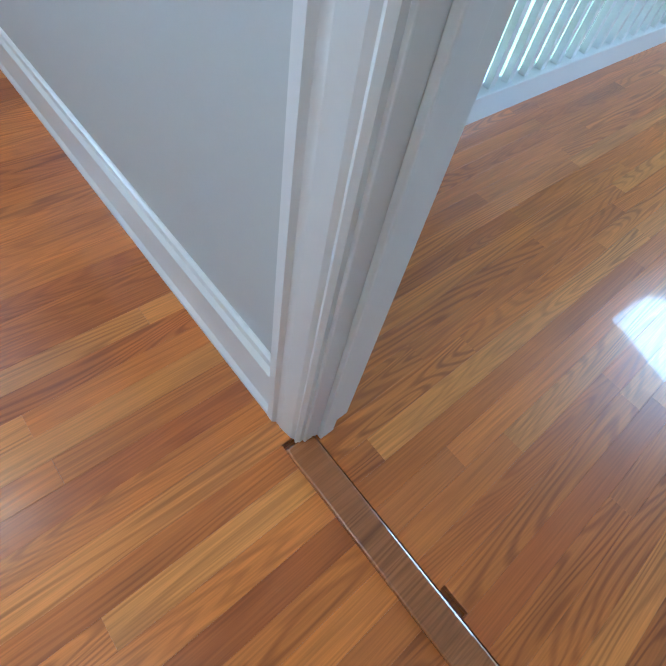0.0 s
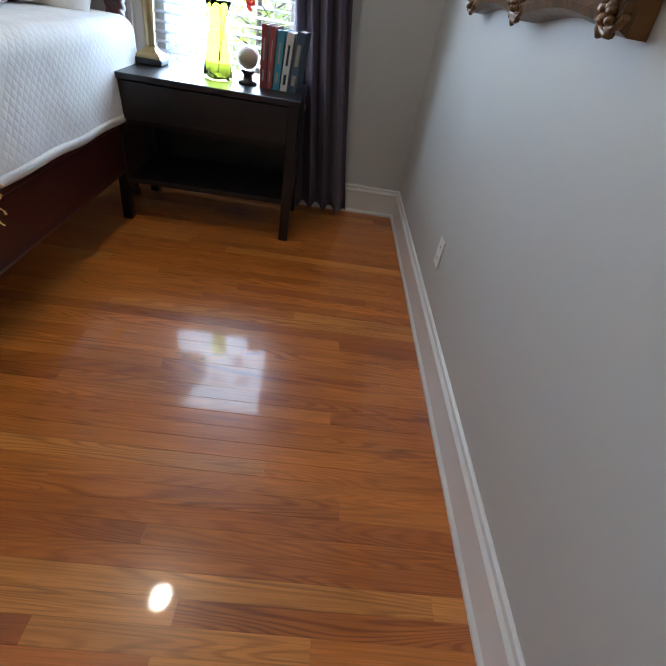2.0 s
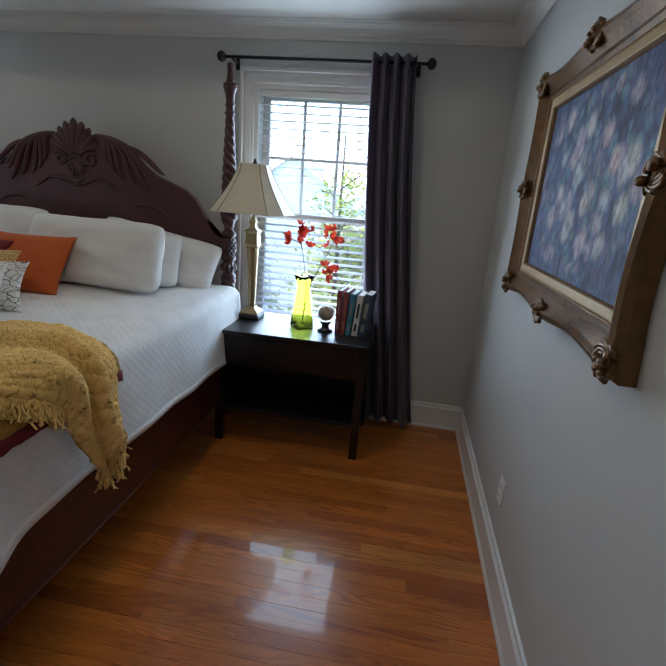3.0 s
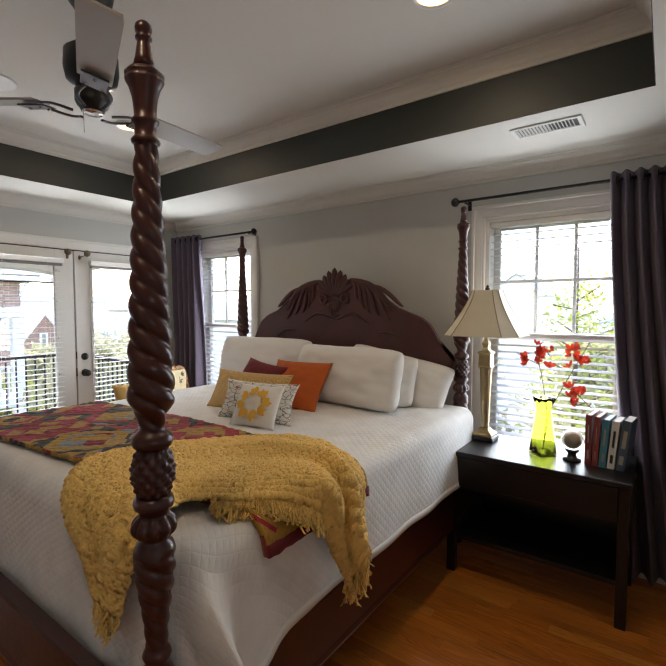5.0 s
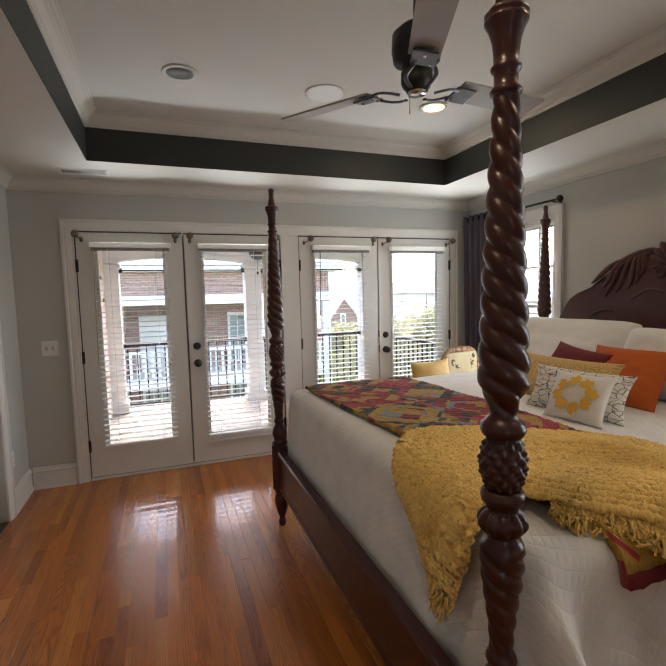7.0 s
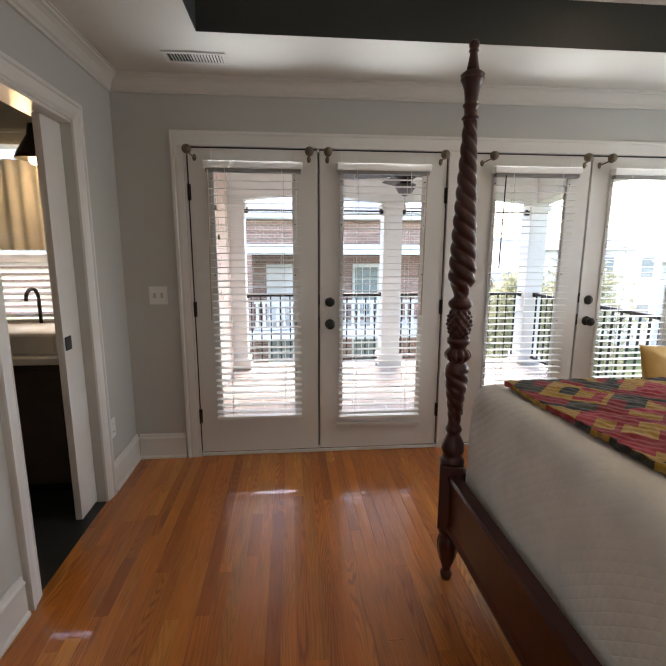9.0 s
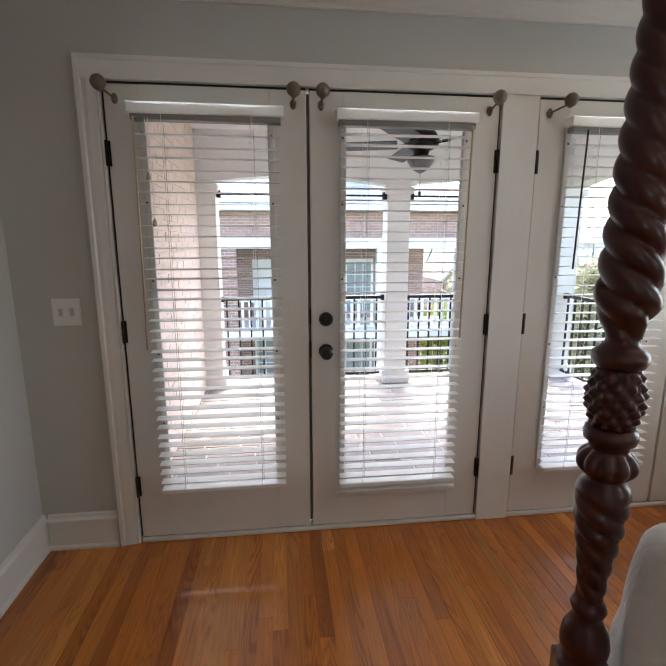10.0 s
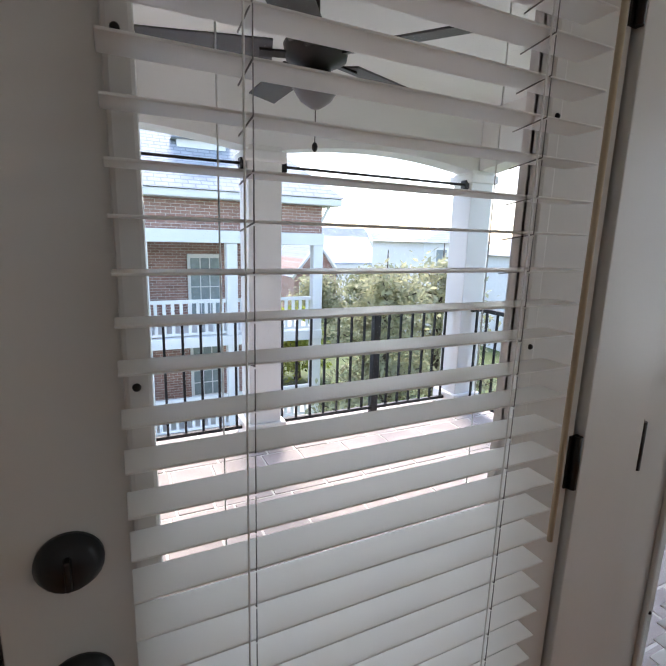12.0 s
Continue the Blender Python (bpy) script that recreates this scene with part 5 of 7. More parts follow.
part("finger_pull", cube(NX1 - 0.0142, NX1 - 0.010, -0.52, -0.28, 0.52, 0.526), BLACK, dr)
part("divider", cube(NX0 + 0.024, NX1 - 0.03, NY0 + 0.055, NY1 - 0.055, 0.495, 0.512), ESPRESSO, ns)


def table_lamp(x, y, z):
    L = thing("table_lamp", "table lamp with an antique brass column and cream bell shade", "lamp")
    part("base", cube(x - 0.068, x + 0.068, y - 0.068, y + 0.068, z, z + 0.03, bev=0.008), BLACK, L, "black square plinth")
    four = Matrix.Translation((x, y, 0)) @ Matrix.Rotation(radians(45), 4, "Z")
    bm = lathe([(0.082, z + 0.03), (0.082, z + 0.042), (0.068, z + 0.052), (0.05, z + 0.058), (0.035, z + 0.075)], 4, None, four)
    for f in bm.faces:
        f.smooth = False
    part("foot", bm, BRASS, L)
    col = [(0.026, z + 0.075), (0.022, z + 0.09), (0.023, z + 0.11), (0.034, z + 0.40), (0.036, z + 0.44), (0.042, z + 0.445), (0.042, z + 0.455)]
    part("column", lathe(col, 40, None, Matrix.Translation((x, y, 0)), lambda a, zz, r: r * (0.93 + 0.08 * abs(math.cos(5 * a)))), BRASS, L, "fluted tapering brass column")
    bm = lathe([(0.060, z + 0.455), (0.052, z + 0.465), (0.048, z + 0.53), (0.060, z + 0.545), (0.030, z + 0.56), (0.020, z + 0.575), (0.030, z + 0.60), (0.012, z + 0.63)], 4, None, four)
    for f in bm.faces:
        f.smooth = False
    part("capital", bm, BRASS, L)
    part("neck", lathe([(0.007, z + 0.62), (0.007, z + 0.93)], 10, None, Matrix.Translation((x, y, 0))), BRASS, L)
    # a four-panelled bell shade with cut corners
    prof = []
    for i in range(15):
        t = i / 14
        prof.append((0.229 - 0.148 * (1 - (1 - t) ** 1.35), z + 0.650 + 0.275 * t))
    bm = bmesh.new()
    rings = []
    for r, zz in prof:
        ring = []
        for k in range(4):
            for s in (-1, 1):
                a = math.pi / 4 + k * math.pi / 2 + s * 0.20
                d = r * 1.16
                ring.append(bm.verts.new((x + d * math.cos(a) * 0.92, y + d * math.sin(a) * 1.0, zz)))
        rings.append(ring)
    for a, b in zip(rings, rings[1:]):
        for k in range(8):
            bm.faces.new((a[k], a[(k + 1) % 8], b[(k + 1) % 8], b[k]))
    sh = part("shade", bm, SHADE, L, "cream panelled fabric shade")
    thicken(sh, 0.003, 0)
    PIPE = mat("shade_piping", (0.32, 0.25, 0.15), 0.7)
    for k in range(8):
        bm = bmesh.new()
        pts = []
        for r, zz in prof:
            s = -1 if k % 2 == 0 else 1
            a = math.pi / 4 + (k // 2) * math.pi / 2 + s * 0.20
            d = r * 1.16 + 0.002
            pts.append(Vector((x + d * math.cos(a) * 0.92, y + d * math.sin(a), zz)))
        tube(bm, pts, 0.0028, 6)
        part("piping", bm, PIPE, sh, "tan piping on the shade's rib")
    bm = lathe([(0.006, z + 0.915), (0.006, z + 0.92), (0.014, z + 0.924), (0.014, z + 0.938), (0.007, z + 0.942), (0.010, z + 0.949), (0.003, z + 0.958)], 12, None, Matrix.Translation((x, y, 0)))
    part("finial", bm, BRONZE, L)


table_lamp(-2.05, -0.70, NZ)


def vase_with_flowers(x, y, z):
    v = thing("vase", "lime green pinched glass vase on the nightstand", "vase")
    prof = [(0.064, 0), (0.066, 0.01), (0.056, 0.09), (0.044, 0.18), (0.036, 0.245), (0.039, 0.28), (0.052, 0.32)]
    bm = lathe([(0.002, 0.0)] + prof + [(0.049, 0.32), (0.036, 0.28), (0.033, 0.245), (0.041, 0.18), (0.053, 0.09), (0.062, 0.014), (0.002, 0.012)], 40, None, Matrix.Translation((x, y, z)), lambda a, zz, r: r * (1.0 + 0.10 * math.cos(4 * a) * (1 if zz < 0.25 else 1.8)))
    g = part("glass", bm, LIMEGLASS, v)
    fl = thing("flower_spray", "two sprays of dark red silk blossoms in the green vase", "flowers")
    rnd = random.Random(8)
    stems = (((0, 0, 0.02), (0.01, 0.02, 0.25), (0.02, -0.02, 0.50), (0.03, -0.14, 0.56)), ((0.02, -0.02, 0.48), (0.03, -0.03, 0.56), (0.04, 0.0, 0.60), (0.04, 0.03, 0.56)), ((0, 0, 0.02), (0.0, 0.03, 0.25), (0.02, 0.13, 0.46), (0.03, 0.22, 0.64)), ((0.02, 0.10, 0.40), (0.05, 0.15, 0.38), (0.06, 0.19, 0.35), (0.06, 0.24, 0.30)))
    heads = []
    for si, st in enumerate(stems):
        bm = bmesh.new()
        pts = [along3(st, i / 16) + Vector((x, y, z)) for i in range(17)]
        for p, q in zip(pts, pts[1:]):
            rod(p, q, 0.0022, 6, bm)
        part("stem", bm, STEM, fl)
        for k in range((5, 6, 7, 6)[si]):
            t = (0.68, 0.3, 0.74, 0.25)[si] + rnd.random() * (0.32, 0.7, 0.26, 0.75)[si]
            heads.append(along3(st, min(1, t)) + Vector((x + rnd.uniform(-0.02, 0.02), y + rnd.uniform(-0.06, 0.06), z + rnd.uniform(-0.02, 0.03))))
    for h in heads:
        bm = bmesh.new()
        rot = Euler((rnd.uniform(-1, 1), rnd.uniform(0.4, 1.6), rnd.uniform(-1, 1))).to_matrix()
        for k in range(5):
            a = 2 * math.pi * k / 5
            d, s = Vector((math.cos(a), math.sin(a), 0.25)), Vector((-math.sin(a), math.cos(a), 0))
            L = rnd.uniform(0.020, 0.034)
            ring = [h + rot @ (d * (L * f) + s * (L * 0.62 * wdt) + Vector((0, 0, L * 0.5 * f * f))) for f, wdt in ((0.05, 0), (0.4, 0.6), (0.8, 0.55), (1.0, 0), (0.8, -0.55), (0.4, -0.6))]
            bm.faces.new([bm.verts.new(p) for p in ring])
        ball(h, 0.006, bm, seg=8)
        part("blossom", bm, PETAL, fl)


def along3(pts, t):
    k = min(len(pts) - 2, int(t * (len(pts) - 1)))
    f = t * (len(pts) - 1) - k
    return Vector(pts[k]).lerp(Vector(pts[k + 1]), f)


vase_with_flowers(-1.95, -0.345, NZ)

gb = thing("glass_globe", "small crystal globe on a dark carved stand", "ornament")
gx, gy = -1.93, -0.195
part("ball", ball((gx, gy, NZ + 0.112), 0.055, seg=28), CRYSTAL, gb)
part("land", ball((gx, gy, NZ + 0.112), 0.034, seg=16), mat("globe_land", (0.35, 0.25, 0.14), 0.5, var=0.4, scale=25), gb, "frosted brown continents")
part("stand", lathe([(0.045, 0), (0.045, 0.012), (0.025, 0.018), (0.020, 0.04), (0.034, 0.055), (0.036, 0.062), (0.028, 0.062)], 24, None, Matrix.Translation((gx, gy, NZ))), ESPRESSO, gb)

SPINE = mat("spine_print", (0.34, 0.30, 0.24), 0.6)
BOOKC = (((0.22, 0.03, 0.03), "red"), ((0.28, 0.05, 0.04), "dark red"), ((0.05, 0.22, 0.30), "teal"), ((0.62, 0.60, 0.56), "white"), ((0.05, 0.08, 0.12), "navy"))
by = -0.135
for k, (c, nm) in enumerate(BOOKC):
    w, hgt, dep = (0.032, 0.028, 0.034, 0.036, 0.042)[k], (0.262, 0.258, 0.250, 0.248, 0.258)[k], 0.17
    b = thing("book", "upright %s hardback book on the nightstand" % nm, "book", "books on the nightstand")
    lean_m = Matrix.Translation((-1.90, by + 0.002, NZ)) @ Matrix.Rotation(radians(-1.5 * k), 4, "X") @ Matrix.Rotation(radians(-6), 4, "Z")
    cover = mat("book_%s" % nm.replace(" ", "_"), c, 0.5, var=0.1, bump=0.05)
    bm = bmesh.new()
    box(bm, -dep, 0.0, 0.001, 0.0035, 0, hgt, 0.0, lean_m)
    box(bm, -dep, 0.0, w - 0.0045, w - 0.002, 0, hgt, 0.0, lean_m)
    box(bm, -0.003, 0.0, 0.0035, w - 0.0045, 0, hgt, 0.0, lean_m)
    part("cover", bm, cover, b)
    part("pages", cube(-dep + 0.004, -0.004, 0.0037, w - 0.0047, 0.003, hgt - 0.004, m=lean_m), LINEN, b)
    bm = bmesh.new()
    box(bm, 0.0005, 0.0012, 0.012, w - 0.013, hgt * 0.45, hgt * 0.80, 0.0, lean_m)
    box(bm, 0.0005, 0.0012, 0.011, w - 0.012, hgt * 0.12, hgt * 0.3, 0.0, lean_m)
    part("spine_print", bm, SPINE if nm != "white" else BLACK, b)
    by += w + 0.002

# ---- gilt-framed painting on the north wall ----
FX0, FX1, FZ0, FZ1 = -1.45, -0.305, 1.155, 2.01
pa = thing("framed_painting", "flower painting in a heavy carved gilt frame on the wall", "painting")
bm = bmesh.new()
FR = [(0.0, 0.0), (0.0, 0.035), (0.012, 0.055), (0.03, 0.062), (0.045, 0.05), (0.075, 0.03), (0.09, 0.032), (0.1, 0.024), (0.135, 0.018), (0.14, 0.012), (0.14, 0.0)]


def swept(d):
    """One loop round the frame, d in from its edge; the outer loops bulge at the corners and the middles."""
    pts = []
    x0, x1, z0, z1 = FX0 + d, FX1 - d, FZ0 + d, FZ1 - d
    k = 28
    for (ax, az), (bx_, bz_), (ox, oz) in (((x0, z0), (x1, z0), (0, -1)), ((x1, z0), (x1, z1), (1, 0)), ((x1, z1), (x0, z1), (0, 1)), ((x0, z1), (x0, z0), (-1, 0))):
        for i in range(k):
            t = i / k
            out = -0.024 * max(0, 1 - d / 0.09) * abs(math.sin(2 * math.pi * t)) ** 1.5
            pts.append((ax + (bx_ - ax) * t + ox * out, az + (bz_ - az) * t + oz * out))
    return pts


rings = []
for d, h in FR:
    rings.append([bm.verts.new((x, N - 0.002 - h, z)) for x, z in swept(d)])
for a, b in zip(rings, rings[1:]):
    for i in range(len(a)):
        bm.faces.new((a[i], a[(i + 1) % len(a)], b[(i + 1) % len(a)], b[i]))
bmesh.ops.recalc_face_normals(bm, faces=bm.faces[:])
fr = part("frame", bm, GILT, pa, "carved gilt frame")


def flourish(x, z, s, ang):
    bm = bmesh.new()
    rnd = random.Random(int(x * 100) + int(z * 10))
    for k in range(7):
        a = ang + rnd.uniform(0, 2 * math.pi)
        r = rnd.uniform(0.2, 1.0) * s
        ball((x + r * math.cos(a), N - 0.055 - rnd.uniform(0, 0.018), z + r * math.sin(a) * 0.7), rnd.uniform(0.25, 0.42) * s, bm, 1, 0.8, 0.7, 10)
    for k in range(8):
        a = 2 * math.pi * k / 8 + ang
        pts = [Vector((x + math.cos(a + 2.4 * t) * s * (0.4 + 0.9 * t), N - 0.058, z + math.sin(a + 2.4 * t) * s * (0.4 + 0.9 * t) * 0.8)) for t in [i / 7 for i in range(8)]]
        tube(bm, pts, 0.17 * s, 8)
    return bm


mx, mz = (FX0 + FX1) / 2, (FZ0 + FZ1) / 2
for x, z, s in ((FX0 + 0.04, FZ0 + 0.04, 0.042), (FX1 - 0.04, FZ0 + 0.04, 0.042), (FX0 + 0.04, FZ1 - 0.04, 0.042), (FX1 - 0.04, FZ1 - 0.04, 0.042), (mx, FZ0 + 0.03, 0.038), (mx, FZ1 - 0.03, 0.038), (FX0 + 0.03, mz, 0.038), (FX1 - 0.03, mz, 0.038)):
    part("carved_scroll", flourish(x, z, s, x), GILT, fr, "carved scroll ornament")
LINER = mat("gold_liner", (0.42, 0.29, 0.14), 0.45, metal=0.35, var=0.15, scale=20, bump=0.2, bscale=90)
bm = bmesh.new()
for x0, x1, z0, z1 in ((FX0 + 0.108, FX1 - 0.108, FZ0 + 0.108, FZ0 + 0.134), (FX0 + 0.108, FX1 - 0.108, FZ1 - 0.134, FZ1 - 0.108), (FX0 + 0.108, FX0 + 0.134, FZ0 + 0.134, FZ1 - 0.134), (FX1 - 0.134, FX1 - 0.108, FZ0 + 0.134, FZ1 - 0.134)):
    box(bm, x0, x1, N - 0.0265, N - 0.016, z0, z1, 0.002)
part("liner", bm, LINER, fr, "pale gold liner round the canvas")
# a beaded inner edge
bm = bmesh.new()
bx = FX0 + 0.106
while bx < FX1 - 0.1:
    for z in (FZ0 + 0.106, FZ1 - 0.106):
        ball((bx, N - 0.024, z), 0.005, bm, seg=6)
    bx += 0.0125
bz = FZ0 + 0.118
while bz < FZ1 - 0.11:
    for x in (FX0 + 0.106, FX1 - 0.106):
        ball((x, N - 0.024, bz), 0.005, bm, seg=6)
    bz += 0.0125
part("beading", bm, LINER, fr, "beaded inner edge")
part("canvas", cloth(lambda u, v: Vector((FX0 + 0.135 + (FX1 - FX0 - 0.27) * u, N - 0.012, FZ0 + 0.135 + (FZ1 - FZ0 - 0.27) * v)), 2, 2), PAINTING, pa, "impasto painting of pale flowers on blue")

# ---- switches and outlets ----
TOGGLE = mat("toggle_plastic", (0.50, 0.49, 0.47), 0.4)
def wall_plate(name, m, w, h, label, toggles, cat):
    """A plate in the xz plane that faces -y before m is applied."""
    t = thing(name, label, cat)
    part("plate", cube(-w / 2, w / 2, -0.006, 0.0, -h / 2, h / 2, bev=0.0025, m=m), PLASTIC, t)
    for x, z, a, b in toggles:
        part("socket" if cat == "outlet" else "toggle", cube(x - a, x + a, -0.010 if cat != "outlet" else -0.0075, -0.006, z - b, z + b, bev=0.001, m=m), PLASTIC if cat == "outlet" else TOGGLE, t)
        if cat == "outlet":
            bm = bmesh.new()
            for s in (-0.006, 0.006):
                box(bm, x + s - 0.001, x + s + 0.001, -0.0082, -0.0075, z - 0.004, z + 0.006, 0, m)
            part("slot", bm, BLACK, t)


wall_plate("light_switch", Matrix.Translation((1.70, S, 1.132)) @ Matrix.Rotation(math.pi, 4, "Z"), 0.116, 0.118, "white double light switch plate beside the french doors", ((-0.023, 0, 0.008, 0.017), (0.023, 0, 0.008, 0.017)), "switch")
wall_plate("outlet", Matrix.Translation((-1.06, N, 0.375)), 0.072, 0.116, "white wall outlet above the baseboard", ((0, 0.024, 0.016, 0.014), (0, -0.024, 0.016, 0.014)), "outlet")
wall_plate("outlet", Matrix.Translation((E, -3.80, 0.38)) @ Matrix.Rotation(-math.pi / 2, 4, "Z"), 0.072, 0.116, "white wall outlet above the baseboard", ((0, 0.024, 0.016, 0.014), (0, -0.024, 0.016, 0.014)), "outlet")


# ---- ceiling: fan, cans, speaker, vents ----
fx, fy = -0.145, -1.64
IRON = mat("gunmetal", (0.10, 0.10, 0.11), 0.3, metal=0.7, var=0.1, bump=0.0)
fan = thing("ceiling_fan", "black ceiling fan with three grey blades, at rest", "fan")
C = Matrix.Translation((fx, fy, 0))
part("canopy", lathe([(0.0, 2.76), (0.085, 2.76), (0.085, 2.735), (0.078, 2.705), (0.06, 2.68), (0.03, 2.672), (0.03, 2.66)], 28, None, C), BLACK, fan)
part("downrod", lathe([(0.0125, 2.52), (0.0125, 2.68)], 12, None, C), BLACK, fan)
part("motor", lathe([(0.02, 2.545), (0.06, 2.54), (0.095, 2.51), (0.098, 2.45), (0.09, 2.41), (0.06, 2.395), (0.05, 2.36)], 32, None, C), BLACK, fan)
part("lower_housing", lathe([(0.052, 2.375), (0.062, 2.37), (0.062, 2.33), (0.055, 2.315), (0.045, 2.305), (0.042, 2.296), (0.002, 2.294)], 28, None, C), BLACK, fan)
part("cap", lathe([(0.04, 2.296), (0.036, 2.288), (0.002, 2.286)], 20, None, C), CHROME, fan)
part("pull_chain", rod((fx + 0.045, fy + 0.02, 2.31), (fx + 0.045, fy + 0.02, 2.20), 0.0015, 6), CHROME, fan)
for k in range(3):
    a = -54 + 120 * k
    m = C @ Matrix.Rotation(radians(a), 4, "Z")
    bl = bmesh.new()
    prof = []
    for i in range(17):
        t = i / 16
        r = 0.20 + 0.45 * t
        half = 0.056 + 0.010 * t - 0.10 * max(0, t - 0.94)
        prof.append((r, half))
    tilt = Matrix.Rotation(radians(-13), 4, "X")
    up = [(r, h - 0.02 * (r - 0.2)) for r, h in prof]
    dn = [(r, -h) for r, h in prof[::-1]]
    pts = up + dn
    lo = [bl.verts.new(m @ (tilt @ Vector((x, y, -0.004))) + Vector((0, 0, 2.335))) for x, y in pts]
    hi = [bl.verts.new(m @ (tilt @ Vector((x, y, 0.004))) + Vector((0, 0, 2.335))) for x, y in pts]
    n = len(pts)
    for i in range(n):
        bl.faces.new((lo[i], lo[(i + 1) % n], hi[(i + 1) % n], hi[i]))
    bl.faces.new(lo)
    bl.faces.new(hi)
    bmesh.ops.recalc_face_normals(bl, faces=bl.faces[:])
    b = part("blade", bl, GREYBLADE, fan, "grey fan blade")
    mm = Matrix.Translation((0, 0, 2.325)) @ m
    br = bmesh.new()
    box(br, 0.17, 0.27, -0.045, 0.045, -0.012, -0.005, 0.004, mm @ tilt)
    for s in (-1, 1):
        pts = [mm @ Vector((0.06 + 0.12 * t, s * (0.03 + 0.025 * math.sin(math.pi * t)), -0.035 + 0.028 * t)) for t in [i / 8 for i in range(9)]]
        tube(br, pts, 0.009, 8, 0.55)
    part("blade_iron", br, IRON, b, "curved metal blade iron")
    for sx, sy in ((0.19, -0.025), (0.19, 0.025), (0.245, 0.0)):
        part("screw", ball(mm @ tilt @ Vector((sx, sy, -0.013)), 0.006, seg=8), CHROME, b)


def downlight(x, y, lit):
    t = thing("recessed_light", "recessed ceiling light, %s" % ("lit with a warm glow" if lit else "switched off"), "ceiling light", "recessed lights")
    m = Matrix.Translation((x, y, 0))
    part("ring", lathe([(0.072, TOP - 0.001), (0.096, TOP - 0.001), (0.096, TOP - 0.006), (0.09, TOP - 0.010), (0.074, TOP - 0.009), (0.072, TOP - 0.004)], 32, None, m), TRIM, t, "white trim ring")
    part("lamp", lathe([(0.0, TOP - 0.003), (0.0725, TOP - 0.003), (0.0725, TOP - 0.006), (0.001, TOP - 0.007)], 28, None, m), CANGLOW if lit else mat("dark_can", (0.18, 0.175, 0.17), 0.4), t)


downlight(-0.96, -2.78, True)
downlight(-0.95, -0.58, True)
downlight(0.68, -0.58, True)
downlight(0.68, -2.78, False)
sp = thing("ceiling_speaker", "round off-white ceiling speaker grille", "speaker")
SM = Matrix.Translation((-0.175, -2.79, 0))
part("rim", lathe([(0.098, TOP - 0.001), (0.122, TOP - 0.001), (0.122, TOP - 0.006), (0.116, TOP - 0.009), (0.1, TOP - 0.008)], 36, None, SM), TRIM, sp)
part("grille", lathe([(0.0, TOP - 0.003), (0.1, TOP - 0.003), (0.1, TOP - 0.006), (0.001, TOP - 0.007)], 36, None, SM), mat("grille_mesh", (0.40, 0.385, 0.36), 0.6, bump=0.6, bscale=400), sp)


def ceiling_vent(cx, cy, lx, ly):
    v = thing("ceiling_vent", "white slotted ceiling air vent", "vent", "ceiling vents")
    bm = bmesh.new()
    z0, z1 = SOF - 0.008, SOF - 0.001
    box(bm, cx - lx / 2, cx + lx / 2, cy - ly / 2, cy - ly / 2 + 0.022, z0, z1, 0.002)
    box(bm, cx - lx / 2, cx + lx / 2, cy + ly / 2 - 0.022, cy + ly / 2, z0, z1, 0.002)
    box(bm, cx - lx / 2, cx - lx / 2 + 0.022, cy - ly / 2 + 0.022, cy + ly / 2 - 0.022, z0, z1, 0.002)
    box(bm, cx + lx / 2 - 0.022, cx + lx / 2, cy - ly / 2 + 0.022, cy + ly / 2 - 0.022, z0, z1, 0.002)
    part("frame", bm, TRIM, v)
    part("backing", cube(cx - lx / 2 + 0.02, cx + lx / 2 - 0.02, cy - ly / 2 + 0.02, cy + ly / 2 - 0.02, SOF - 0.0025, SOF - 0.001), BLACK, v)
    along_y = ly > lx
    n = int((max(lx, ly) - 0.05) / 0.016)
    first = None
    for i in range(n):
        d = -max(lx, ly) / 2 + 0.03 + i * 0.016
        tilt = 42 if i < n * 0.55 else -42
        if along_y:
            m = pose(cx, cy + d, SOF - 0.007, tilt)
        else:
            m = pose(cx + d, cy, SOF - 0.007, 0, tilt)
        if first is None:
            s = (min(lx, ly) - 0.044) / 2
            first = part("slat", cube(-s, s, -0.005, 0.005, -0.0008, 0.0008) if along_y else cube(-0.005, 0.005, -s, s, -0.0008, 0.0008), TRIM, v)
            first.matrix_basis = m
        else:
            again(first, m)


ceiling_vent(-1.78, -0.33, 0.15, 0.33)
ceiling_vent(1.33, -3.86, 0.33, 0.15)

# ---- chair in the corner ----
ch = thing("armchair", "upholstered chair with a curved wooden back rail by the window", "chair")
CHW = mat("honey_wood", (0.30, 0.13, 0.045), 0.35, var=0.2, bump=0.08, coat=0.3)
CHF = mat("cream_floral_fabric", (0.46, 0.37, 0.22), 0.85, var=0.15, scale=9, bump=0.2, bscale=200)
CM = Matrix.Translation((-1.86, -3.74, 0.04)) @ Matrix.Rotation(radians(14), 4, "Z")


def back_frame(r):
    pts = []
    for i in range(25):
        t = i / 24
        a = math.pi * t
        x = -0.25 * math.copysign(abs(math.cos(a)) ** 0.5, math.cos(a))
        z = 0.46 + (0.44 * math.sin(a) ** 0.32 if 0 < t < 1 else 0)
        pts.append(CM @ Vector((x, 0.02 - 0.05 * (z - 0.46), z)))
    bm = bmesh.new()
    for p, q in zip(pts, pts[1:]):
        rod(p, q, r, 10, bm)
        ball(q, r, bm, seg=8)
    return bm


